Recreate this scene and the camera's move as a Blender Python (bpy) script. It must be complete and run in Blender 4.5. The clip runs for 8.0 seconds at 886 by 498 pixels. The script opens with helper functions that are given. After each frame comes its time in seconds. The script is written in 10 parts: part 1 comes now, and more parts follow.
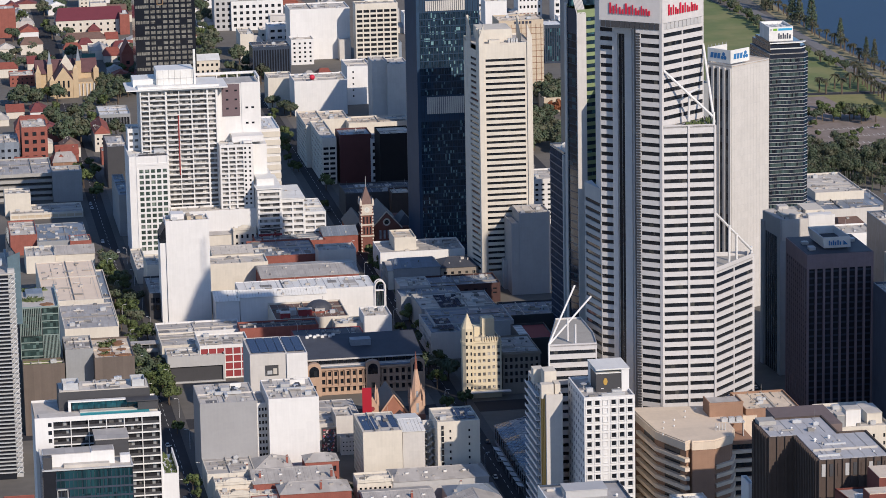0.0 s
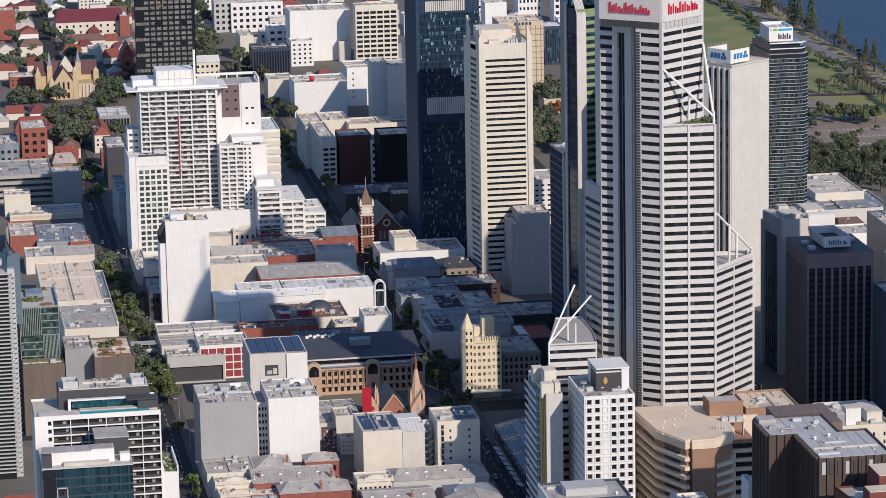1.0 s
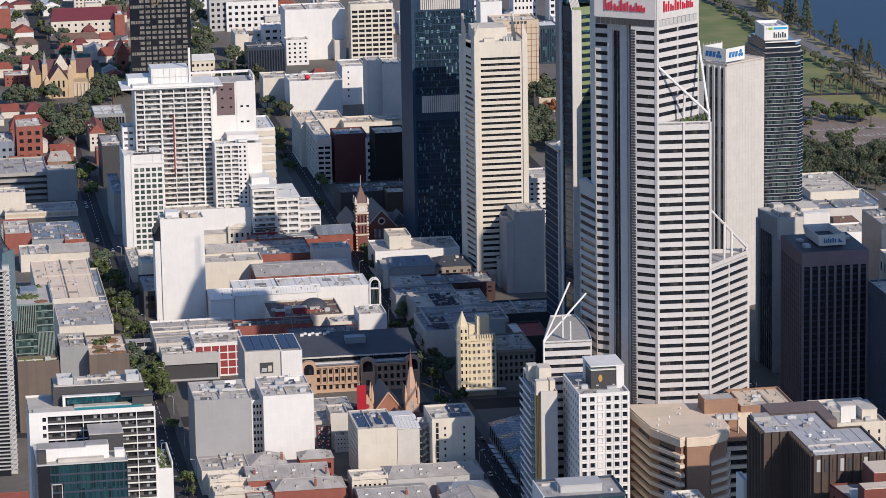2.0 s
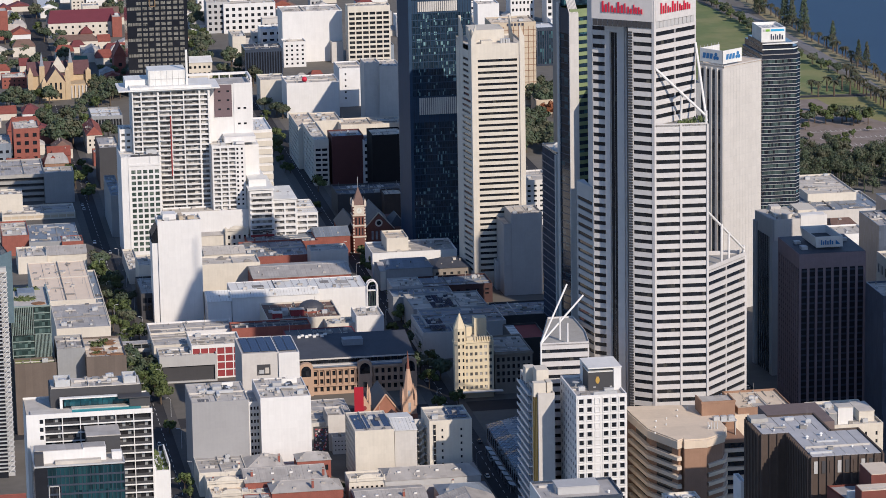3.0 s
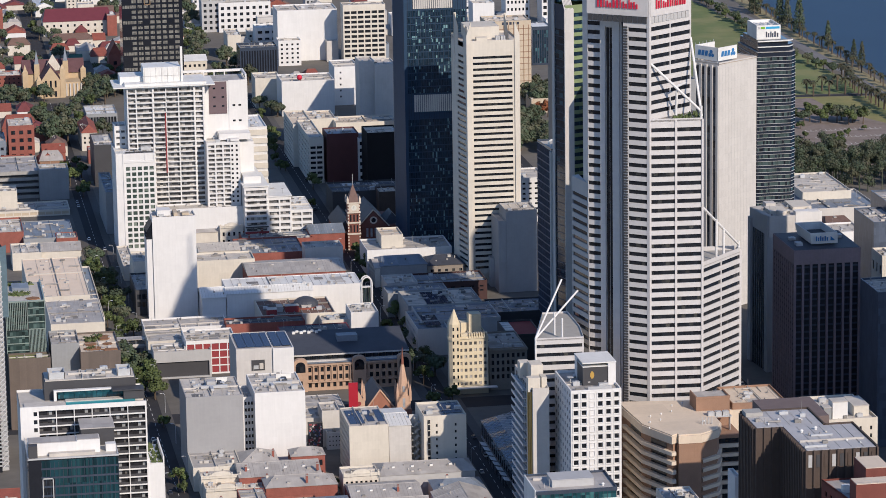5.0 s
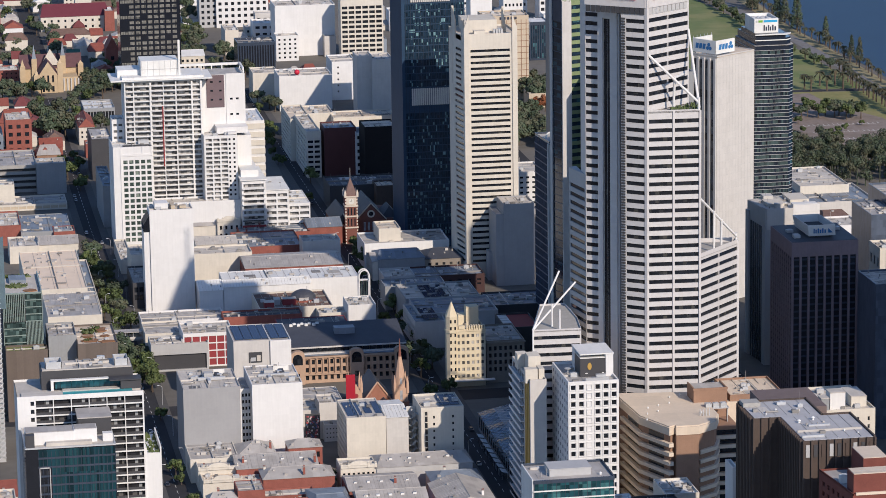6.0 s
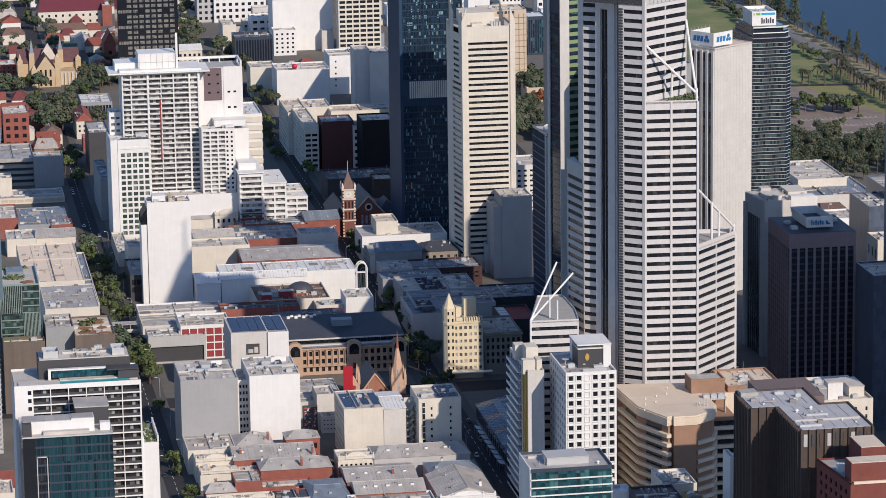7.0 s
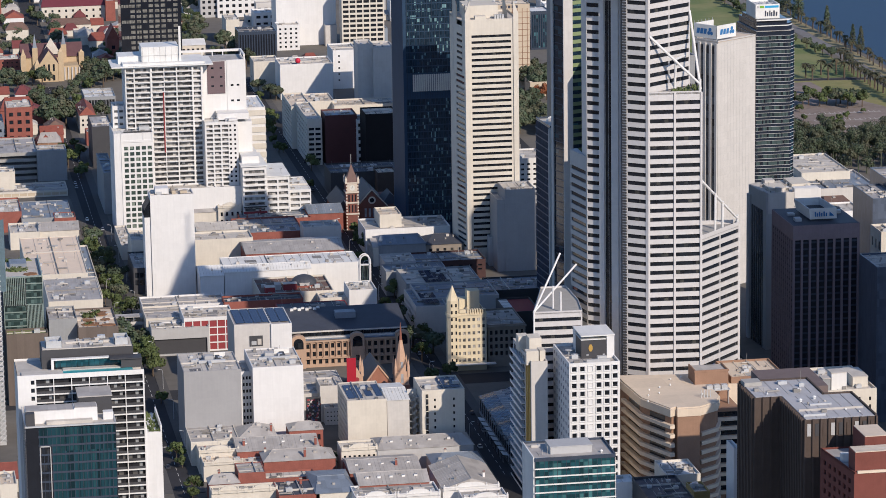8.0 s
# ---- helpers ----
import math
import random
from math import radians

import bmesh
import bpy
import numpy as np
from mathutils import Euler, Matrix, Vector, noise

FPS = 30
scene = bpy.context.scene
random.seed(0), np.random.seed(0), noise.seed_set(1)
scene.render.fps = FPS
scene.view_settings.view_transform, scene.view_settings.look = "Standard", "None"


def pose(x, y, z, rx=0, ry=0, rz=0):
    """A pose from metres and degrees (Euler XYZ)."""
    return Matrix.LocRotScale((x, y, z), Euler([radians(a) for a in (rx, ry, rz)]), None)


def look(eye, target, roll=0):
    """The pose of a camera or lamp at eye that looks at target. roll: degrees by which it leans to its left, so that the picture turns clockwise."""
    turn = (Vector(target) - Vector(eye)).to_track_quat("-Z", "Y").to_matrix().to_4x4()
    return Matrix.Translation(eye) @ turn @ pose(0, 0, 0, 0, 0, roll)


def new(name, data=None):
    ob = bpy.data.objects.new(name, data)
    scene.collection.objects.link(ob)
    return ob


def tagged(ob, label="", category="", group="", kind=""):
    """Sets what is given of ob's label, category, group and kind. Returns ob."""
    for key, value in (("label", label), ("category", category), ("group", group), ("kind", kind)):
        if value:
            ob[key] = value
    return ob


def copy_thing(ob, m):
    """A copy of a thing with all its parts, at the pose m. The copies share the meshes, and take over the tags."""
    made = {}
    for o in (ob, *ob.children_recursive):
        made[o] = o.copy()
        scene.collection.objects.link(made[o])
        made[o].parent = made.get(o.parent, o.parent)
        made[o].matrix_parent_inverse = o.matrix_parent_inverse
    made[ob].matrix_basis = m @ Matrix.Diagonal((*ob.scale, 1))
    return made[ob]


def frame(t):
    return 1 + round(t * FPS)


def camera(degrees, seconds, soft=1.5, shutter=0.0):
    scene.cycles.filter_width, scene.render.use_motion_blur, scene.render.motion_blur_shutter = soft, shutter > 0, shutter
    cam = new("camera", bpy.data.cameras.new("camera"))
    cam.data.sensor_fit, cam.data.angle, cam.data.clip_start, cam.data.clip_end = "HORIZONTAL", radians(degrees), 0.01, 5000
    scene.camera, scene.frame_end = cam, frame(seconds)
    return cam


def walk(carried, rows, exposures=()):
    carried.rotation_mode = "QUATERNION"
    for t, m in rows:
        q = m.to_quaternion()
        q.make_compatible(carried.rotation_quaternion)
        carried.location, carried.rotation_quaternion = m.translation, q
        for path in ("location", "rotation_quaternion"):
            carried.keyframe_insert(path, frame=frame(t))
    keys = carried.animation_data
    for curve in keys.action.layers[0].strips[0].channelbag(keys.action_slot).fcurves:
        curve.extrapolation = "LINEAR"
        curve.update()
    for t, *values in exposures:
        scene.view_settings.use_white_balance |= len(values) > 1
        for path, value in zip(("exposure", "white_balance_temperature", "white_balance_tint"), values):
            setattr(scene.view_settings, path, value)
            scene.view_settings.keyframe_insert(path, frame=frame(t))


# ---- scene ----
# ---------- camera: far off and high, slowly sinking, a long lens ----------
# seconds, height, heading (right of the streets' line), pitch, lean
PATH = [
    (0.0, 449.97, 9.0778, -12.8921, -1.0539),
    (0.5, 449.13, 9.0953, -12.8828, -1.0267),
    (1.0, 447.68, 9.0786, -12.8192, -1.0716),
    (1.5, 446.21, 9.1258, -12.8139, -0.9983),
    (3.0, 445.87, 9.2088, -12.7656, -0.9813),
    (3.5, 445.87, 9.2419, -12.7629, -0.9165),
    (4.0, 445.41, 9.2708, -12.7351, -0.8907),
    (4.5, 443.63, 9.2853, -12.7014, -0.8658),
    (6.0, 437.54, 9.3369, -12.6817, -0.8133),
    (6.5, 435.7, 9.3631, -12.6878, -0.7694),
    (7.0, 433.7, 9.3753, -12.6879, -0.7927),
    (7.5, 431.78, 9.4046, -12.6859, -0.7779),
    (8.0, 429.84, 9.3178, -12.6885, -0.8134),
]
cam = camera(14.367, 8.0, 0.75)


def aim(z, heading, pitch, lean):
    h, p = radians(heading), radians(pitch)
    eye = Vector((0.0, 0.0, z))
    return look(eye, eye + 100 * Vector((math.sin(h) * math.cos(p), math.cos(h) * math.cos(p), math.sin(p))), lean)


walk(cam, [(t, aim(*rest)) for t, *rest in PATH], [(0.0, -0.04, 6290, 15), (8.0, -0.04, 6290, 15)])

# ---------- light: an afternoon sun behind the camera and to its right ----------
SUN_EL, SUN_SIDE = radians(30.0), radians(23.6)
world = bpy.data.worlds.new("sky")
world.use_nodes = True
scene.world = world
wn = world.node_tree.nodes
sky = wn.new("ShaderNodeTexSky")
sky.sky_type, sky.sun_disc = "NISHITA", False
sky.ozone_density, sky.dust_density = 5.0, 0.3
sky.sun_elevation, sky.sun_rotation = SUN_EL, math.pi - SUN_SIDE
world.node_tree.links.new(sky.outputs["Color"], wn["Background"].inputs["Color"])
wn["Background"].inputs["Strength"].default_value = 0.145
sun_dir = Vector((math.sin(SUN_SIDE) * math.cos(SUN_EL), -math.cos(SUN_SIDE) * math.cos(SUN_EL), math.sin(SUN_EL)))
sun = new("sun", bpy.data.lights.new("sun", "SUN"))
sun.data.energy, sun.data.angle, sun.data.color = 4.55, radians(0.5), (1.0, 0.875, 0.70)
sun.matrix_world = look(Vector((300, 900, 600)) + 400 * sun_dir, (300, 900, 600))

# ---------- materials ----------
MATS = {}


def mat(name, color, rough=0.8, vary=0.12, scale=0.25, streak=0.0, bump=0.15, metal=0.0, rand=0.0, spec=0.4, second=None, grain=6.0, sheets=None):
    """A weathered surface: broad stains, fine grain and, for walls, downward streaks."""
    if name in MATS:
        return MATS[name]
    m = bpy.data.materials.new(name)
    m.use_nodes = True
    nt = m.node_tree
    n, ln = nt.nodes, nt.links
    p = n["Principled BSDF"]
    p.inputs["Roughness"].default_value, p.inputs["Metallic"].default_value = rough, metal
    p.inputs["Specular IOR Level"].default_value = spec
    geo = n.new("ShaderNodeNewGeometry")
    big, fine = n.new("ShaderNodeTexNoise"), n.new("ShaderNodeTexNoise")
    big.inputs["Scale"].default_value, big.inputs["Detail"].default_value = scale, 5
    fine.inputs["Scale"].default_value, fine.inputs["Detail"].default_value = scale * grain, 4
    ln.new(geo.outputs["Position"], big.inputs["Vector"])
    ln.new(geo.outputs["Position"], fine.inputs["Vector"])

    def maths(op, a, b):
        k = n.new("ShaderNodeMath")
        k.operation = op
        for i, v in enumerate((a, b)):
            if isinstance(v, (int, float)):
                k.inputs[i].default_value = v
            else:
                ln.new(v, k.inputs[i])
        return k.outputs[0]

    total = maths("ADD", maths("MULTIPLY", maths("SUBTRACT", big.outputs["Fac"], 0.5), 2.6 * vary),
                  maths("MULTIPLY", maths("SUBTRACT", fine.outputs["Fac"], 0.5), 1.6 * vary))
    if streak:
        mp = n.new("ShaderNodeMapping")
        mp.inputs["Scale"].default_value = (1.1, 1.1, 0.06)
        ln.new(geo.outputs["Position"], mp.inputs["Vector"])
        st = n.new("ShaderNodeTexNoise")
        st.inputs["Scale"].default_value, st.inputs["Detail"].default_value = 1.0, 3
        ln.new(mp.outputs["Vector"], st.inputs["Vector"])
        total = maths("ADD", total, maths("MULTIPLY", maths("SUBTRACT", st.outputs["Fac"], 0.5), 2.0 * streak))
    if rand:
        oi = n.new("ShaderNodeObjectInfo")
        total = maths("ADD", total, maths("MULTIPLY", maths("SUBTRACT", oi.outputs["Random"], 0.5), 2 * rand))
    if sheets:
        snap, wn_ = n.new("ShaderNodeVectorMath"), n.new("ShaderNodeTexWhiteNoise")
        snap.operation = "SNAP"
        snap.inputs[1].default_value = sheets[:3]
        ln.new(geo.outputs["Position"], snap.inputs[0])
        ln.new(snap.outputs[0], wn_.inputs["Vector"])
        total = maths("ADD", total, maths("MULTIPLY", maths("SUBTRACT", wn_.outputs["Value"], 0.5), 2 * sheets[3]))
    gain = maths("ADD", total, 1.0)
    base = n.new("ShaderNodeRGB")
    base.outputs[0].default_value = (*color, 1)
    colour = base.outputs[0]
    if second:
        mix = n.new("ShaderNodeMix")
        mix.data_type = "RGBA"
        mix.inputs["A"].default_value, mix.inputs["B"].default_value = (*color, 1), (*second, 1)
        ramp = n.new("ShaderNodeMapRange")
        ramp.inputs["From Min"].default_value, ramp.inputs["From Max"].default_value = 0.45, 0.6
        ln.new(big.outputs["Fac"], ramp.inputs["Value"])
        ln.new(ramp.outputs["Result"], mix.inputs["Factor"])
        colour = mix.outputs["Result"]
    mul = n.new("ShaderNodeVectorMath")
    mul.operation = "SCALE"
    ln.new(colour, mul.inputs[0])
    ln.new(gain, mul.inputs["Scale"])
    ln.new(mul.outputs[0], p.inputs["Base Color"])
    if bump:
        b = n.new("ShaderNodeBump")
        b.inputs["Strength"].default_value, b.inputs["Distance"].default_value = bump, 0.05
        ln.new(fine.outputs["Fac"], b.inputs["Height"])
        ln.new(b.outputs["Normal"], p.inputs["Normal"])
    MATS[name] = m
    return m


def island_mix(name, low, high, rough=0.7):
    """Small fittings, each a little lighter or darker than the next."""
    m = bpy.data.materials.new(name)
    m.use_nodes = True
    n, ln = m.node_tree.nodes, m.node_tree.links
    geo, ramp = n.new("ShaderNodeNewGeometry"), n.new("ShaderNodeValToRGB")
    ramp.color_ramp.elements[0].color, ramp.color_ramp.elements[1].color = (*low, 1), (*high, 1)
    ln.new(geo.outputs["Random Per Island"], ramp.inputs["Fac"])
    ln.new(ramp.outputs["Color"], n["Principled BSDF"].inputs["Base Color"])
    n["Principled BSDF"].inputs["Roughness"].default_value = rough
    MATS[name] = m
    return m


FITTING = island_mix("roof_fitting", (0.13, 0.125, 0.12), (0.52, 0.49, 0.45))


def glass(name, dark, light, share=0.15, rough=0.06, spec=0.5):
    """Window glass before a dim room; here and there a blind hangs behind the pane."""
    m = bpy.data.materials.new(name)
    m.use_nodes = True
    nt = m.node_tree
    n, ln = nt.nodes, nt.links
    p = n["Principled BSDF"]
    oi = n.new("ShaderNodeObjectInfo")
    ramp = n.new("ShaderNodeValToRGB")
    ramp.color_ramp.elements[0].position, ramp.color_ramp.elements[0].color = 0.0, (*dark, 1)
    ramp.color_ramp.elements[1].position, ramp.color_ramp.elements[1].color = 1.0, (*light, 1)
    e = ramp.color_ramp.elements.new(1 - share)
    e.color = tuple(d * 1.7 for d in dark) + (1,)
    geo, noise_ = n.new("ShaderNodeNewGeometry"), n.new("ShaderNodeTexNoise")
    snap, white = n.new("ShaderNodeVectorMath"), n.new("ShaderNodeTexWhiteNoise")
    white.noise_dimensions = "4D"
    snap.operation = "SNAP"
    snap.inputs[1].default_value = (1.7, 1.7, 2.6)
    ln.new(geo.outputs["Position"], snap.inputs[0])
    ln.new(snap.outputs[0], white.inputs["Vector"])
    ln.new(oi.outputs["Random"], white.inputs["W"])
    ln.new(white.outputs["Value"], ramp.inputs["Fac"])
    noise_.inputs["Scale"].default_value = 0.6
    ln.new(geo.outputs["Position"], noise_.inputs["Vector"])
    mr = n.new("ShaderNodeMapRange")
    mr.inputs["To Min"].default_value, mr.inputs["To Max"].default_value = 0.5, 1.5
    ln.new(noise_.outputs["Fac"], mr.inputs["Value"])
    mul = n.new("ShaderNodeVectorMath")
    mul.operation = "SCALE"
    ln.new(ramp.outputs["Color"], mul.inputs[0])
    ln.new(mr.outputs["Result"], mul.inputs["Scale"])
    ln.new(mul.outputs[0], p.inputs["Base Color"])
    p.inputs["Roughness"].default_value, p.inputs["Specular IOR Level"].default_value = rough, spec
    b = n.new("ShaderNodeBump")
    b.inputs["Strength"].default_value, b.inputs["Distance"].default_value = 0.04, 0.05
    ln.new(noise_.outputs["Fac"], b.inputs["Height"])
    ln.new(b.outputs["Normal"], p.inputs["Normal"])
    MATS[name] = m
    return m


def cell_glass(name, dark, lit, share, cw, ch, rough=0.08):
    """Curtain-wall glass: pane by pane a little lighter or darker, and here and there a lit or screened bay."""
    m = bpy.data.materials.new(name)
    m.use_nodes = True
    n, ln = m.node_tree.nodes, m.node_tree.links
    p = n["Principled BSDF"]
    geo, snap, white = n.new("ShaderNodeNewGeometry"), n.new("ShaderNodeVectorMath"), n.new("ShaderNodeTexWhiteNoise")
    snap.operation = "SNAP"
    snap.inputs[1].default_value = (cw, 1000.0, ch)
    ln.new(geo.outputs["Position"], snap.inputs[0])
    ln.new(snap.outputs[0], white.inputs["Vector"])
    ramp = n.new("ShaderNodeValToRGB")
    e = ramp.color_ramp.elements
    e[0].position, e[0].color = 0.0, tuple(0.5 * c for c in dark) + (1,)
    e[1].position, e[1].color = 1.0, (*lit, 1)
    k = e.new(1 - share)
    k.color = tuple(1.5 * c for c in dark) + (1,)
    k = e.new(1 - share * 0.9)
    k.color = tuple(0.55 * c for c in lit) + (1,)
    ln.new(white.outputs["Value"], ramp.inputs["Fac"])
    ln.new(ramp.outputs["Color"], p.inputs["Base Color"])
    p.inputs["Roughness"].default_value = rough
    MATS[name] = m
    return m


WHITE = mat("white_paint", (0.645, 0.64, 0.63), 0.7, 0.05, 0.12, 0.07, sheets=(3.4, 3.4, 3.2, 0.02))
CREAM = mat("cream_render", (0.57, 0.53, 0.46), 0.8, 0.08, 0.12, 0.08, sheets=(4.1, 4.1, 3.6, 0.025))
PALE = mat("pale_precast", (0.50, 0.48, 0.455), 0.8, 0.08, 0.15, 0.07, sheets=(2.5, 2.5, 3.8, 0.03))
GREY = mat("grey_render", (0.26, 0.27, 0.28), 0.8, 0.10, 0.15, 0.08)
MIDGREY = mat("mid_grey_panel", (0.40, 0.40, 0.40), 0.75, 0.08, 0.15, 0.05)
GRANITE = mat("pale_granite", (0.52, 0.505, 0.50), 0.5, 0.06, 0.3, 0.04, sheets=(1.9, 1.9, 1.3, 0.03))
BRICK = mat("red_brick", (0.25, 0.085, 0.065), 0.9, 0.2, 0.3, 0.12)
BROWNBRICK = mat("brown_brick", (0.28, 0.17, 0.115), 0.9, 0.12, 0.3, 0.06)
DARKBROWN = mat("dark_brown_precast", (0.075, 0.055, 0.046), 0.85, 0.18, 0.3, 0.1)
BEIGE = mat("beige_panel", (0.48, 0.40, 0.30), 0.75, 0.08, 0.2, 0.05)
REDPAINT = mat("red_paint", (0.24, 0.035, 0.04), 0.7, 0.1, 0.2, 0.05)
CHARCOAL = mat("charcoal_panel", (0.05, 0.05, 0.055), 0.6, 0.12, 0.2)
BLACKGLASS = mat("black_glass", (0.014, 0.016, 0.022), 0.12, 0.2, 0.2, spec=0.5, bump=0.03)
NAVYGLASS = mat("navy_spandrel", (0.042, 0.055, 0.08), 0.2, 0.2, 0.2, spec=0.5, bump=0.02)
ROOFGREY = mat("grey_metal_roof", (0.355, 0.335, 0.315), 0.6, 0.08, 0.18, 0.0, second=(0.385, 0.365, 0.345), sheets=(3.1, 7.3, 1000.0, 0.10))
ROOFPALE = mat("pale_roof_membrane", (0.52, 0.485, 0.435), 0.8, 0.13, 0.16, second=(0.44, 0.41, 0.37), sheets=(4.7, 6.1, 1000.0, 0.07))
ROOFDARK = mat("dark_slate_roof", (0.055, 0.06, 0.075), 0.6, 0.2, 0.2)
ROOFBLUE = mat("blue_grey_metal_roof", (0.18, 0.21, 0.25), 0.5, 0.18, 0.2, sheets=(2.9, 8.3, 1000.0, 0.12))
ROOFTAN = mat("tan_roof_membrane", (0.62, 0.52, 0.41), 0.85, 0.10, 0.12, second=(0.57, 0.48, 0.38), sheets=(9.3, 14.0, 1000.0, 0.05))
ROOFWHITE = mat("white_roof_sheet", (0.66, 0.66, 0.64), 0.6, 0.09, 0.15, sheets=(3.7, 9.1, 1000.0, 0.05))
TILE = mat("red_tile_roof", (0.235, 0.07, 0.05), 0.8, 0.25, 0.4)
TILEBROWN = mat("brown_tile_roof", (0.16, 0.10, 0.08), 0.85, 0.25, 0.4)
CONCRETE = mat("concrete", (0.34, 0.33, 0.31), 0.9, 0.14, 0.25, 0.05)
STEEL = mat("galvanised_steel", (0.50, 0.51, 0.52), 0.45, 0.1, 0.6, metal=0.3)
ASPHALT = mat("asphalt", (0.028, 0.028, 0.032), 0.95, 0.2, 0.15)
PAVING = mat("pavement_slabs", (0.09, 0.085, 0.08), 0.9, 0.18, 0.3)
LINE = mat("road_marking", (0.7, 0.7, 0.68), 0.8, 0.15, 0.8)
GRASS = mat("lawn", (0.135, 0.172, 0.06), 0.95, 0.15, 0.03, second=(0.19, 0.195, 0.08))
EARTH = mat("ground_earth", (0.135, 0.124, 0.108), 0.95, 0.25, 0.03)
WATER = mat("river_water", (0.018, 0.046, 0.092), 0.5, 0.12, 0.01, bump=0.3, spec=0.25, grain=40)
SOLAR = mat("solar_panel", (0.02, 0.028, 0.06), 0.2, 0.15, 0.6, spec=0.5, bump=0.0)
POOL = mat("pool_water", (0.05, 0.33, 0.36), 0.1, 0.1, 0.5)
SIGNRED = mat("sign_red", (0.55, 0.02, 0.05), 0.5, 0.04, 0.5)
SIGNBLUE = mat("sign_blue", (0.03, 0.16, 0.38), 0.5, 0.04, 0.5)
SIGNDARK = mat("sign_dark", (0.03, 0.035, 0.06), 0.5, 0.04, 0.5)
WIN = glass("window_glass", (0.010, 0.012, 0.016), (0.06, 0.06, 0.055), 0.08)
WINGREEN = glass("green_window_glass", (0.03, 0.045, 0.04), (0.22, 0.26, 0.22), 0.25)
WINBALC = glass("balcony_glass", (0.07, 0.07, 0.072), (0.52, 0.50, 0.47), 0.5)
WINDEEP = glass("deep_balcony_glass", (0.02, 0.02, 0.023), (0.15, 0.145, 0.14), 0.25)
WINBLUE = glass("blue_window_glass", (0.008, 0.018, 0.03), (0.05, 0.13, 0.15), 0.22)
WINTEAL = glass("teal_window_glass", (0.008, 0.036, 0.048), (0.02, 0.09, 0.11), 0.3)


# ---------- mesh helpers ----------
class Acc:
    """Gathers faces in world places for one mesh."""

    def __init__(self):
        self.v, self.f = [], []

    def poly(self, *pts):
        n = len(self.v)
        self.v += [tuple(p) for p in pts]
        self.f.append(tuple(range(n, n + len(pts))))

    def box(self, x0, x1, y0, y1, z0, z1):
        n = len(self.v)
        self.v += [(x, y, z) for z in (z0, z1) for y in (y0, y1) for x in (x0, x1)]
        self.f += [tuple(n + i for i in q) for q in ((0, 2, 3, 1), (4, 5, 7, 6), (0, 1, 5, 4), (2, 6, 7, 3), (0, 4, 6, 2), (1, 3, 7, 5))]

    def prism(self, poly, z0, z1, top=None):
        """poly: points (x, y), anticlockwise from above."""
        k, n, top = len(poly), len(self.v), top or poly
        self.v += [(x, y, z0) for x, y in poly] + [(x, y, z1) for x, y in top]
        self.f.append(tuple(n + i for i in reversed(range(k))))
        self.f.append(tuple(n + k + i for i in range(k)))
        self.f += [(n + i, n + (i + 1) % k, n + k + (i + 1) % k, n + k + i) for i in range(k)]

    def beam(self, a, b, r, sides=6):
        a, b = Vector(a), Vector(b)
        d = (b - a).normalized()
        u = d.orthogonal().normalized()
        w = d.cross(u)
        n = len(self.v)
        for c in (a, b):
            for i in range(sides):
                t = 2 * math.pi * i / sides
                self.v.append(tuple(c + r * (math.cos(t) * u + math.sin(t) * w)))
        self.f.append(tuple(n + i for i in reversed(range(sides))))
        self.f.append(tuple(n + sides + i for i in range(sides)))
        self.f += [(n + i, n + (i + 1) % sides, n + sides + (i + 1) % sides, n + sides + i) for i in range(sides)]

    def gable(self, x0, x1, y0, y1, z0, z1, along="x", hip=0.0):
        """A pitched roof with its ridge along x or y; hip: how far the ridge ends stand in."""
        if along == "x":
            m = (y0 + y1) / 2
            r0, r1 = (x0 + hip, m, z1), (x1 - hip, m, z1)
            a, b, c, d = (x0, y0, z0), (x1, y0, z0), (x1, y1, z0), (x0, y1, z0)
            self.poly(a, b, r1, r0), self.poly(c, d, r0, r1), self.poly(b, c, r1), self.poly(d, a, r0)
        else:
            m = (x0 + x1) / 2
            r0, r1 = (m, y0 + hip, z1), (m, y1 - hip, z1)
            a, b, c, d = (x0, y0, z0), (x1, y0, z0), (x1, y1, z0), (x0, y1, z0)
            self.poly(a, b, r0), self.poly(b, c, r1, r0), self.poly(c, d, r1), self.poly(d, a, r0, r1)

    def mesh(self, name, origin=(0, 0, 0)):
        me = bpy.data.meshes.new(name)
        ox, oy, oz = origin
        me.from_pydata([(x - ox, y - oy, z - oz) for x, y, z in self.v], [], self.f)
        me.update()
        return me

    def part(self, name, material, parent, label=""):
        """One mesh object under a thing (or under a part of it)."""
        o = parent.matrix_world.translation if parent.parent is None else parent.parent.matrix_world.translation
        if parent.parent is None:
            o = Vector(parent.location)
        else:
            o = Vector(parent.location) + Vector(parent.parent.location)
        me = self.mesh(name, o)
        me.materials.append(material)
        ob = new(name, me)
        ob.parent = parent
        return tagged(ob, label)

    def thing(self, name, material, label, category, kind="", group="", at=(0, 0, 0)):
        me = self.mesh(name, at)
        me.materials.append(material)
        ob = new(name, me)
        ob.location = at
        return tagged(ob, label, category, group, kind)


def thing(name, x, y, z, label, category, group=""):
    e = new(name)
    e.location = (x, y, z)
    e.empty_display_size = 2
    return tagged(e, label, category, group)


SHARED = {}


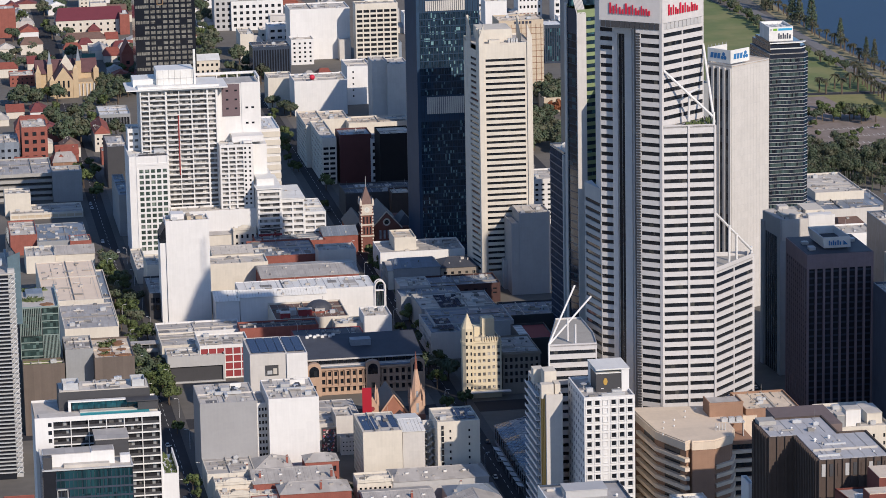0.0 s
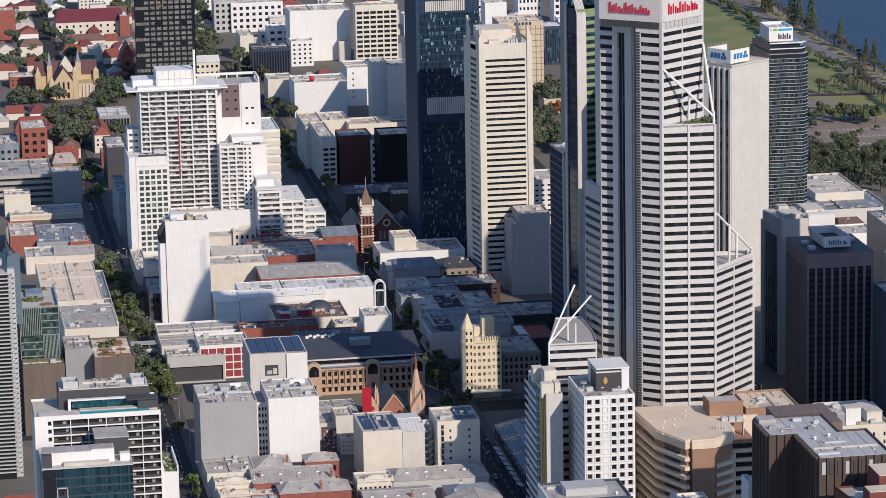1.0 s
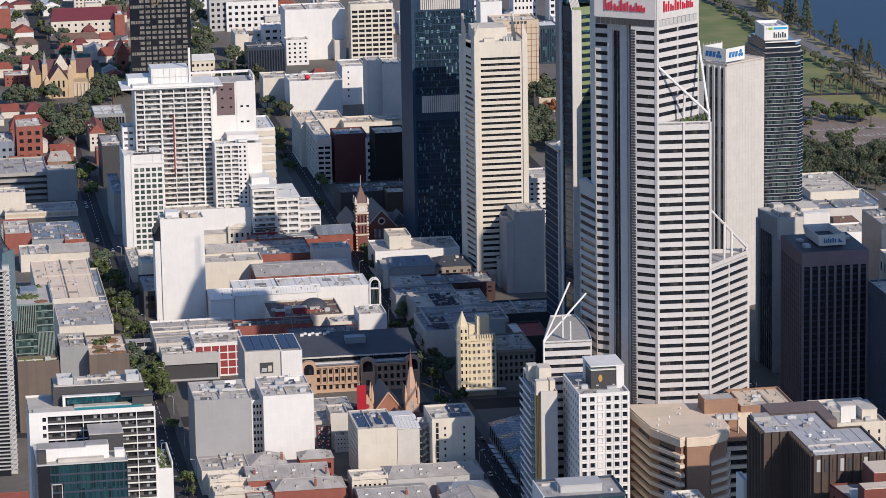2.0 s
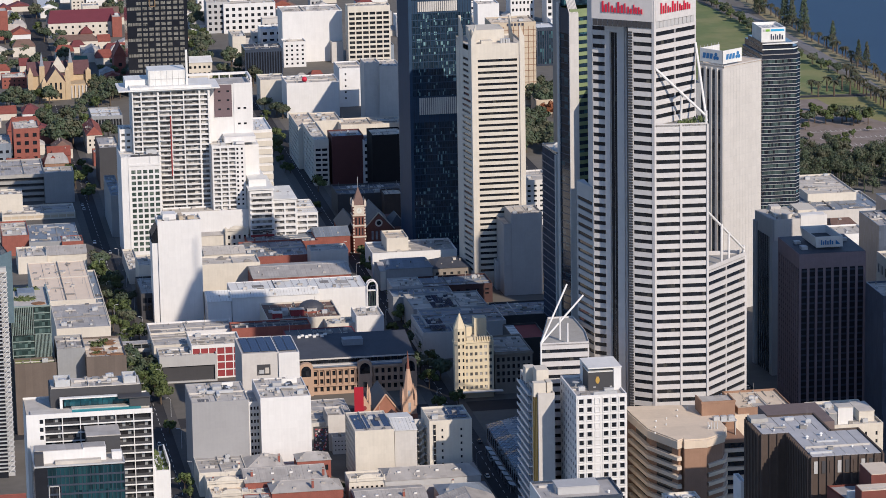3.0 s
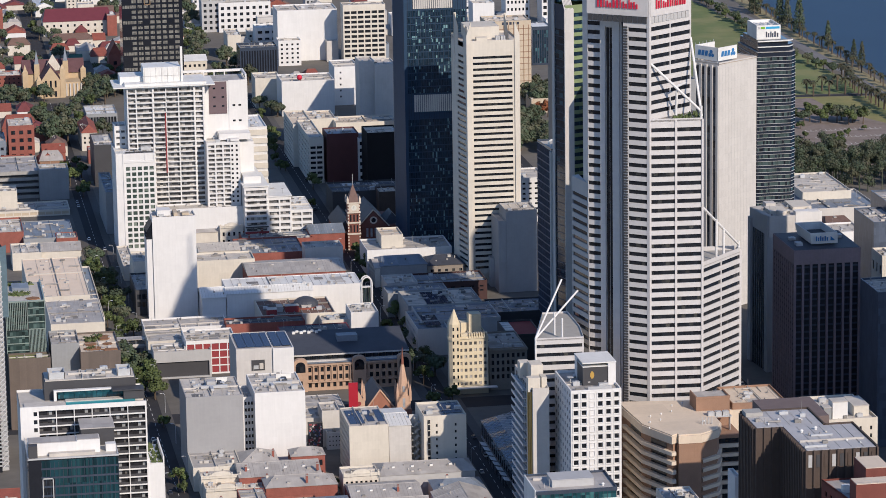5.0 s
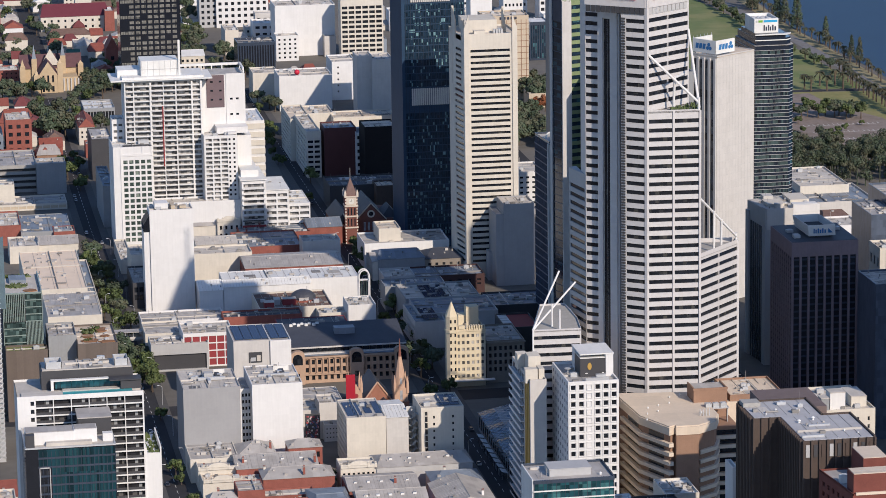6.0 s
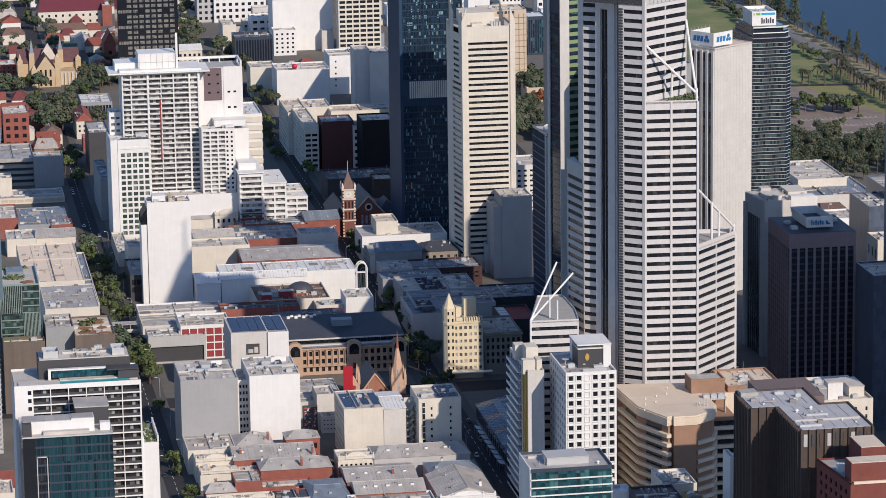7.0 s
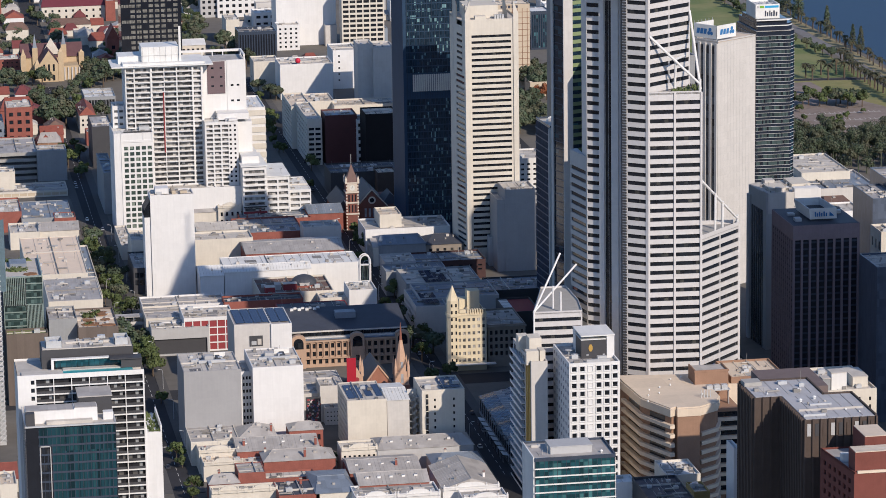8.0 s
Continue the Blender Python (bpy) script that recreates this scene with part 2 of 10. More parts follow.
def piece(name, key, build, material, parent, at, turn=0.0):
    """A repeated part: its own object on a shared mesh."""
    k = (name, key, material.name)
    if k not in SHARED:
        a = Acc()
        build(a)
        me = a.mesh(name)
        me.materials.append(material)
        SHARED[k] = me
    ob = new(name, SHARED[k])
    ob.parent = parent
    ob.location = Vector(at) - Vector(parent.location)
    ob.rotation_euler = (0, 0, turn)
    return ob


def pane(parent, centre, w, h, turn, material, name="window", bars=True):
    """A window: glass with a slim frame round it and a bar in the middle, facing -y before it is turned."""
    w, h = round(w, 2), round(h, 2)

    def build(a):
        a.box(-w / 2, w / 2, 0, 0.06, -h / 2, h / 2)

    return piece(name, (w, h), build, material, parent, centre, turn)


def facade(acc, parent, p0, p1, z0, z1, us, vs, is_open, depth, material, name="window"):
    """A wall from p0 to p1 (its outside on the right-hand side going p0 -> p1 is -normal): cells between the breaks us (metres along) and vs (heights);
    the open ones are openings with reveals and a window set back in each."""
    ax, ay = p0
    dx, dy = p1[0] - ax, p1[1] - ay
    L = math.hypot(dx, dy)
    dx, dy = dx / L, dy / L
    nx, ny = dy, -dx
    turn = math.atan2(dy, dx)

    def P(u, v, d=0.0):
        return (ax + dx * u - nx * d, ay + dy * u - ny * d, v)

    us = [0.0] + [u for u in us if 1e-3 < u < L - 1e-3] + [L]
    vs = [z0] + [v for v in vs if z0 + 1e-3 < v < z1 - 1e-3] + [z1]
    for j in range(len(vs) - 1):
        v0, v1 = vs[j], vs[j + 1]
        run = None
        for i in range(len(us) - 1):
            u0, u1 = us[i], us[i + 1]
            if is_open(i, j):
                if run is not None:
                    acc.poly(P(run, v0), P(u0, v0), P(u0, v1), P(run, v1))
                    run = None
                acc.poly(P(u0, v0), P(u1, v0), P(u1, v0, depth), P(u0, v0, depth))
                acc.poly(P(u0, v1, depth), P(u1, v1, depth), P(u1, v1), P(u0, v1))
                acc.poly(P(u0, v0), P(u0, v0, depth), P(u0, v1, depth), P(u0, v1))
                acc.poly(P(u1, v0, depth), P(u1, v0), P(u1, v1), P(u1, v1, depth))
                c = P((u0 + u1) / 2, (v0 + v1) / 2, depth - 0.02)
                pane(parent, c, u1 - u0, v1 - v0, turn, material, name)
            elif run is None:
                run = u0
        if run is not None:
            acc.poly(P(run, v0), P(L, v0), P(L, v1), P(run, v1))


def breaks(lo, hi, n, frac):
    """n openings, each a share of its bay, between lo and hi: the breaks, opening by opening."""
    bay = (hi - lo) / n
    gap = bay * (1 - frac) / 2
    out = []
    for i in range(n):
        out += [lo + i * bay + gap, lo + (i + 1) * bay - gap]
    return out


def clad(acc, parent, p0, p1, z0, z1, spec, material=None):
    """A wall with its windows. spec: None (blank), or a dictionary: nx, nz (bays and storeys), w, h (share of the bay that is opening),
    side, low, high (blank margins in metres), depth, glass, skip (a rule for blank cells)."""
    L = math.hypot(p1[0] - p0[0], p1[1] - p0[1])
    if not spec:
        facade(acc, parent, p0, p1, z0, z1, [], [], lambda i, j: False, 0.1, WIN)
        return
    s = dict(nx=1, nz=1, w=0.6, h=0.5, side=0.5, right=None, low=4.0, high=2.0, depth=0.35, glass=WIN, skip=None, name="window")
    s.update(spec)
    right = s["side"] if s["right"] is None else s["right"]
    us = breaks(s["side"], L - right, s["nx"], s["w"])
    vs = breaks(z0 + s["low"], z1 - s["high"], s["nz"], s["h"])
    skip = s["skip"]
    first_u = 1 if us[0] > 1e-3 else 0

    def is_open(i, j):
        if i % 2 != first_u % 2 or j % 2 != 1:
            return False
        a, b = (i - first_u) // 2, (j - 1) // 2
        return 0 <= a < s["nx"] and 0 <= b < s["nz"] and not (skip and skip(a, b))

    facade(acc, parent, p0, p1, z0, z1, us, vs, is_open, s["depth"], s["glass"], s["name"])


def roof_unit(parent, x, y, z, w, d, h, material=None):
    def build(a):
        a.box(-w / 2, w / 2, -d / 2, d / 2, 0.15, h)
        a.box(-w / 2 + 0.1, w / 2 - 0.1, -d / 2 + 0.1, d / 2 - 0.1, 0, 0.15)
        r = min(w, d) * 0.33
        a.prism([(r * math.cos(t * math.pi / 4), r * math.sin(t * math.pi / 4)) for t in range(8)], h, h + 0.18)

    return piece("roof_unit", (w, d, h), build, material or STEEL, parent, (x, y, z))


def vent(parent, x, y, z, r=0.5, h=0.9):
    def build(a):
        a.prism([(0.6 * r * math.cos(t * math.pi / 4), 0.6 * r * math.sin(t * math.pi / 4)) for t in range(8)], 0, h * 0.6)
        a.prism([(r * math.cos(t * math.pi / 4), r * math.sin(t * math.pi / 4)) for t in range(8)], h * 0.6, h,
                [(0.4 * r * math.cos(t * math.pi / 4), 0.4 * r * math.sin(t * math.pi / 4)) for t in range(8)])

    return piece("roof_vent", (r, h), build, ROOFWHITE, parent, (x, y, z))


def fittings(parent, x0, x1, y0, y1, z, n, r):
    """The small things of a flat roof, too small to tell apart: seams, upstands, pipes, vents, hatches, ducts and patches."""
    a = Acc()
    w, d = x1 - x0, y1 - y0
    step = r.choice((4.2, 5.5, 7.0))
    k = 1
    across = r.random() < 0.5
    while k * step < (w if across else d) - 1:
        o = k * step
        if across:
            a.box(x0 + o - 0.07, x0 + o + 0.07, y0, y1, z - 0.01, z + 0.13)
        else:
            a.box(x0, x1, y0 + o - 0.07, y0 + o + 0.07, z - 0.01, z + 0.13)
        k += 1
    if w > 9 and d > 9:
        if r.random() < 0.6:
            u = x0 + w * r.uniform(0.3, 0.7)
            a.box(u - 0.15, u + 0.15, y0, y1, z - 0.01, z + r.uniform(0.4, 0.8))
        if r.random() < 0.6:
            u = y0 + d * r.uniform(0.3, 0.7)
            a.box(x0, x1, u - 0.15, u + 0.15, z - 0.01, z + r.uniform(0.4, 0.8))
    for k in range(n):
        x, y, t = r.uniform(x0 + 1.2, x1 - 1.2), r.uniform(y0 + 1.2, y1 - 1.2), r.random()
        if t < 0.28:
            q, h = r.uniform(0.25, 0.5), r.uniform(0.5, 1.1)
            a.prism([(x + q * math.cos(j * 1.0472), y + q * math.sin(j * 1.0472)) for j in range(6)], z, z + h)
        elif t < 0.50:
            q, e, h = r.uniform(0.5, 1.3), r.uniform(0.5, 1.1), r.uniform(0.4, 1.3)
            a.box(max(x - q, x0), min(x + q, x1), max(y - e, y0), min(y + e, y1), z, z + h)
        elif t < 0.66:
            q = r.uniform(2, 7)
            a.box(max(x - q / 2, x0), min(x + q / 2, x1), y - 0.3, y + 0.3, z + 0.25, z + 0.8)
        elif t < 0.78:
            q = r.uniform(2, 9)
            a.box(x - 0.12, x + 0.12, max(y - q / 2, y0), min(y + q / 2, y1), z + 0.1, z + 0.3)
        elif t < 0.9:
            q, e = r.uniform(1, 3.5), r.uniform(1, 4)
            a.box(max(x - q, x0), min(x + q, x1), max(y - e, y0), min(y + e, y1), z - 0.01, z + r.uniform(0.03, 0.09))
        else:
            a.beam((x, y, z), (x, y, z + r.uniform(2, 4.5)), 0.07, 5)
    ob = a.part("roof_gear", FITTING, parent)
    return tagged(ob, "", "", "", "stuff")


def clutter(parent, x0, x1, y0, y1, z, n, seed):
    """Air-conditioning units and plant on a flat roof, and the small fittings round them."""
    r = random.Random(seed)
    if x1 - x0 < 4 or y1 - y0 < 4:
        return
    for k in range(min(n, 9)):
        x, y = r.uniform(x0 + 1.5, x1 - 1.5), r.uniform(y0 + 1.5, y1 - 1.5)
        if r.random() < 0.45:
            w, d, h = r.choice(((1.6, 1.2, 1.1), (2.2, 1.6, 1.4), (2.8, 2.0, 1.8), (1.2, 1.2, 0.9)))
            roof_unit(parent, x, y, z, w, d, h)
    if n and (n > 2 or y0 < 2400):
        fittings(parent, x0, x1, y0, y1, z, int(n * 1.2 + min((x1 - x0) * (y1 - y0) / 50, 26)), r)


def block(name, label, x0, x1, y0, y1, z1, wall=WHITE, roof=ROOFPALE, f=None, l=None, z0=0.0, parapet=0.9, n=5, cat="building", shape="flat", rise=3.0, along="x", hip=0.0, r=None, plant=(), group="", thick=0.4):
    """A building: walls with openings at the front (towards -y) and the side (towards -x), a roof behind a parapet or a pitched one."""
    th = thing(name, (x0 + x1) / 2, (y0 + y1) / 2, z0, label, cat, group)
    a = Acc()
    clad(a, th, (x0, y0), (x1, y0), z0, z1, f)
    clad(a, th, (x0, y1), (x0, y0), z0, z1, l)
    clad(a, th, (x1, y0), (x1, y1), z0, z1, r)
    a.poly((x1, y1, z0), (x0, y1, z0), (x0, y1, z1), (x1, y1, z1))
    seed = int(x0 * 7 + y0 * 13 + z1)
    if shape == "flat":
        t, zr = thick, z1 - parapet
        i0, i1, j0, j1 = x0 + t, x1 - t, y0 + t, y1 - t
        a.poly((x0, y0, z1), (x1, y0, z1), (i1, j0, z1), (i0, j0, z1))
        a.poly((x1, y0, z1), (x1, y1, z1), (i1, j1, z1), (i1, j0, z1))
        a.poly((x1, y1, z1), (x0, y1, z1), (i0, j1, z1), (i1, j1, z1))
        a.poly((x0, y1, z1), (x0, y0, z1), (i0, j0, z1), (i0, j1, z1))
        a.poly((i1, j0, zr), (i0, j0, zr), (i0, j0, z1), (i1, j0, z1))
        a.poly((i0, j1, zr), (i1, j1, zr), (i1, j1, z1), (i0, j1, z1))
        a.poly((i0, j0, zr), (i0, j1, zr), (i0, j1, z1), (i0, j0, z1))
        a.poly((i1, j1, zr), (i1, j0, zr), (i1, j0, z1), (i1, j1, z1))
        a.part("wall", wall, th)
        b = Acc()
        b.box(i0, i1, j0, j1, zr - 0.3, zr)
        b.part("roof", roof, th)
        clutter(th, i0, i1, j0, j1, zr, n, seed)
        top = zr
    else:
        a.part("wall", wall, th)
        b = Acc()
        e = 0.35
        b.gable(x0 - e, x1 + e, y0 - e, y1 + e, z1 - 0.02, z1 + rise, along, hip)
        b.poly((x0 - e, y0 - e, z1 - 0.03), (x0 - e, y1 + e, z1 - 0.03), (x1 + e, y1 + e, z1 - 0.03), (x1 + e, y0 - e, z1 - 0.03))
        mid_ = ((x0 + x1) / 2, (y0 + y1) / 2)
        if along == "x":
            q0, q1 = Vector((x0 - e + hip, mid_[1], z1 + rise)), Vector((x1 + e - hip, mid_[1], z1 + rise))
            f0, f1 = Vector((x0 - e, y0 - e, z1)), Vector((x1 + e, y0 - e, z1))
        else:
            q0, q1 = Vector((mid_[0], y1 + e - hip, z1 + rise)), Vector((mid_[0], y0 - e + hip, z1 + rise))
            f0, f1 = Vector((x0 - e, y1 + e, z1)), Vector((x0 - e, y0 - e, z1))
        b.beam(q0, q1, 0.16, 5)
        b.beam(f0, f1, 0.13, 4)
        if hip:
            b.beam(f0, q0, 0.12, 4), b.beam(f1, q1, 0.12, 4)
        b.part("roof", roof, th)
        r_ = random.Random(seed)
        span = (f1 - f0).length
        if span > 9 and z0 == 0.0 and y0 < 2300:
            c = Acc()
            up = Vector((0, 0, 1))
            for k in range(int(span / 1.6)):
                u = (k + 0.5) * 1.6 / span
                lo, hi_ = f0.lerp(f1, u), q0.lerp(q1, min(1, max(0, (u * span - hip) / max(0.1, span - 2 * hip))))
                if not hip and roof.name not in ("red_tile_roof", "brown_tile_roof"):
                    c.beam(lo + up * 0.03, hi_ + up * 0.03, 0.05, 4)
                if r_.random() < 0.3:
                    pt, s_ = lo.lerp(hi_, r_.uniform(0.2, 0.85)), r_.uniform(0.3, 0.9)
                    if r_.random() < 0.5:
                        c.beam(pt - up * 0.2, pt + up * r_.uniform(0.5, 1.1), r_.uniform(0.15, 0.35), 6)
                    else:
                        c.box(pt.x - s_, pt.x + s_, pt.y - s_, pt.y + s_, pt.z - 0.3, pt.z + 0.35 + r_.random() * 0.5)
            if c.v:
                tagged(c.part("roof_gear", FITTING, th), "", "", "", "stuff")
        top = z1
    for p in plant:
        px0, px1, py0, py1, ph, pm = p
        c = Acc()
        c.box(x0 + px0, x0 + px1, y0 + py0, y0 + py1, top, top + ph)
        room = c.part("plant_room", pm, th)
        c = Acc()
        c.box(x0 + px0 - 0.15, x0 + px1 + 0.15, y0 + py0 - 0.15, y0 + py1 + 0.15, top + ph, top + ph + 0.25)
        c.part("plant_roof", ROOFPALE, room)
    return th


TEALPANE = cell_glass("teal_pane_glass", (0.010, 0.05, 0.062), (0.05, 0.16, 0.17), 0.3, 1.51, 2.78)
OFFICEGLASS = cell_glass("office_glass", (0.010, 0.020, 0.034), (0.035, 0.085, 0.11), 0.10, 1.1, 1.9)
TEALWALL = cell_glass("teal_wall_glass", (0.008, 0.034, 0.046), (0.017, 0.066, 0.08), 0.35, 0.75, 30.0)
LEAF = mat("leaves", (0.06, 0.085, 0.028), 0.7, 0.35, 0.5, second=(0.085, 0.11, 0.035), rand=0.25)
LEAFDARK = mat("dark_leaves", (0.062, 0.088, 0.05), 0.75, 0.25, 0.12, second=(0.085, 0.088, 0.055), rand=0.18)
LEAFPALM = mat("palm_fronds", (0.052, 0.060, 0.032), 0.75, 0.25, 0.4, second=(0.08, 0.066, 0.036), rand=0.15)
LEAFRED = mat("autumn_leaves", (0.22, 0.075, 0.03), 0.75, 0.35, 0.5)
BARK = mat("bark", (0.10, 0.075, 0.055), 0.9, 0.2, 1.0)
YELLOW = mat("ochre_panel", (0.42, 0.26, 0.06), 0.6, 0.1, 0.4)
WINPALE = glass("pale_window", (0.20, 0.21, 0.23), (0.36, 0.37, 0.38), 0.4, 0.25)
GREYWALL = mat("mid_grey_render", (0.30, 0.30, 0.305), 0.8, 0.06, 0.12, 0.05, sheets=(5.0, 5.0, 3.4, 0.02))
TOWERGLASS = cell_glass("tower_glass", (0.012, 0.028, 0.05), (0.20, 0.36, 0.40), 0.085, 0.75, 1.9)
BRONZE = mat("bronze_cladding", (0.125, 0.10, 0.085), 0.6, 0.12, 0.2, 0.08, sheets=(1.6, 1.6, 1000.0, 0.08))
PINKSTONE = mat("pink_sandstone", (0.42, 0.29, 0.21), 0.85, 0.12, 0.3, 0.08)
BANDGLASS = cell_glass("band_glass", (0.011, 0.017, 0.027), (0.058, 0.090, 0.092), 0.72, 0.98, 3.85)
PEACHROOF = mat("peach_roof_membrane", (0.72, 0.59, 0.46), 0.85, 0.06, 0.12, sheets=(9.3, 22.0, 1000.0, 0.04))
SLATEGLASS = mat("slate_blue_glass", (0.075, 0.095, 0.135), 0.3, 0.2, 0.15, spec=0.5, bump=0.02, sheets=(1.5, 1.5, 3.6, 0.2))
BROWNSTONE = mat("grey_brown_stone", (0.25, 0.215, 0.18), 0.9, 0.12, 0.3, 0.08)
# ---------- ground ----------
g = Acc()
g.poly((-6000, -1500, -0.06), (6000, -1500, -0.06), (6000, 14000, -0.06), (-6000, 14000, -0.06))
g.thing("ground", EARTH, "grey-brown built-up ground between the streets", "ground", "structure")
g = Acc()
g.poly((716, 1500, 0.05), (6000, 1500, 0.05), (6000, 13000, 0.05), (720, 13000, 0.05), (716, 3000, 0.05), (721, 2800, 0.05), (712, 2640, 0.05), (715, 2530, 0.05), (719, 2430, 0.05), (716, 2300, 0.05))
g.thing("water", WATER, "broad blue river with small ripples", "river", "structure")
g = Acc()
g.poly((560, 2372, 0.0), (692, 2362, 0.0), (690, 2470, 0.0), (688, 2600, 0.0), (672, 2800, 0.0), (668, 3400, 0.0), (560, 3400, 0.0))
g.thing("lawn", GRASS, "wide green lawn beside the river", "lawn", "structure")
g = Acc()
g.poly((600, 2350.5, 0.0), (648, 2350.5, 0.0), (650, 2313, 0.0), (664.7, 2266, 0.0), (671, 2249, 0.0), (674, 2130, 0.0), (692, 2130, 0.0), (692, 2349, 0.0), (648, 2356, 0.0), (600, 2360, 0.0))
g.thing("dry_lawn", mat("dry_lawn_grass", (0.235, 0.215, 0.085), 0.95, 0.2, 0.04, second=(0.16, 0.17, 0.06)), "sun-dried yellowish lawn beside the car park", "lawn", "structure")
g = Acc()
g.poly((705, 2200, 0.0), (715, 2200, 0.0), (713, 2530, 0.0), (711, 2640, 0.0), (719, 2800, 0.0), (716, 3400, 0.0), (706, 3400, 0.0), (706, 2800, 0.0), (700, 2640, 0.0), (704, 2450, 0.0))
g.thing("verge", mat("dry_verge", (0.26, 0.22, 0.12), 0.95, 0.25, 0.08), "dry grass verge along the river bank", "verge", "structure")


def road(name, poly, label="straight asphalt street between buildings", material=None, z=0.0):
    a = Acc()
    a.prism(poly, z - 0.05, z + 0.01)
    a.thing(name, material or ASPHALT, label, "road", "structure")


def strip(x0, x1, y0, y1):
    return [(x0, y0), (x1, y0), (x1, y1), (x0, y1)]


road("road_left", strip(118.5, 127.5, 1000, 2460)), road("road_middle", strip(257.5, 266.5, 1000, 2460)), road("road_right", strip(396, 412, 1000, 2460))
road("road_far", strip(121, 133, 2560, 3400)), road("road_cross_near", strip(40, 118.4, 1592, 1604)), road("road_cross", strip(127.6, 257.4, 1594, 1612)), road("road_cross_town", strip(127.6, 257.4, 1926, 1940)), road("road_cross_middle", strip(266.6, 395.9, 1594, 1612))
road("road_river", [(693, 2250), (702, 2250), (705, 2450), (702, 2640), (690, 2850), (690, 3300), (680, 3300), (681, 2850), (693, 2640), (696, 2450)], "asphalt riverside road between palms", mat("pale_asphalt", (0.17, 0.165, 0.165), 0.95, 0.2, 0.1), z=0.02)
road("road_park", [(600, 2361), (692, 2352), (692, 2358), (600, 2370)], "asphalt road across the park", z=0.02)
road("car_park", [(570, 2112), (674, 2112), (671, 2249), (664.7, 2266), (650, 2313), (648, 2350.5), (570, 2350.5)], "worn brownish asphalt car park with pale bays", mat("worn_asphalt", (0.235, 0.19, 0.165), 0.95, 0.25, 0.1, second=(0.175, 0.14, 0.115)), z=0.02)
for x0, x1, y0, y1, n in ((114.0, 118.5, 1440, 2460, "left_west"), (127.5, 132.0, 1440, 2460, "left_east"), (252.5, 257.5, 1440, 2460, "middle_west"), (266.5, 271.0, 1440, 2460, "middle_east")):
    a = Acc()
    a.box(x0, x1, y0, y1, -0.05, 0.15)
    a.thing("pavement_" + n, PAVING, "paved footpath with a raised kerb", "pavement", "structure")
a = Acc()
for y in (2160, 2182, 2206, 2231):
    for k in range(16):
        a.box(612 + 3.4 * k, 612.25 + 3.4 * k, y, y + 5, 0.031, 0.04)
    a.box(612, 664, y - 0.3, y, 0.031, 0.04)
a.thing("parking_lines", LINE, "white parking bay lines on the car park", "road line", "structure")
# ---------- the tall office towers ----------
def shaft(th, acc, poly, z0, z1, specs):
    """Walls round a polygon (anticlockwise from above); specs: edge number -> window pattern."""
    for i, p in enumerate(poly):
        if specs.get(i) != "open":
            clad(acc, th, p, poly[(i + 1) % len(poly)], z0, z1, specs.get(i))


def deck(th, poly, z, material, name="roof", t=0.4, lip=0.9, wall=None):
    a = Acc()
    a.prism(poly, z - t, z)
    a.part(name, material, th)
    if wall:
        b = Acc()
        c = (sum(p[0] for p in poly) / len(poly), sum(p[1] for p in poly) / len(poly))
        for i, p in enumerate(poly):
            q = poly[(i + 1) % len(poly)]
            ins = [(c[0] + (s[0] - c[0]) * 0.975, c[1] + (s[1] - c[1]) * 0.975) for s in (p, q)]
            b.prism([p, q, ins[1], ins[0]], z, z + lip)
        b.part("parapet", wall, th)


def sign_strokes(th, at, turn, widths, heights, material, gap=0.5):
    """A company sign as a row of plain strokes in its colour, standing off a wall."""
    total = sum(widths) + gap * (len(widths) - 1)
    u, low = -total / 2, -max(heights) / 2
    c, s = math.cos(turn), math.sin(turn)
    for w, h in zip(widths, heights):
        a = Acc()
        bars = ((u, u + 0.5 * w),) if w < 1.2 else ((u, u + 0.30 * w), (u + 0.58 * w, u + 0.88 * w))
        for u0, u1 in bars:
            z0, z1 = low, low + (h if u0 == u else 0.72 * h)
            q = [(at[0] + c * p + s * o, at[1] + s * p - c * o) for p, o in ((u0, 0.3), (u1, 0.3), (u1, 0), (u0, 0))]
            a.prism(q, at[2] + z0, at[2] + z1)
        a.part("sign_stroke", material, th)
        u += w + gap


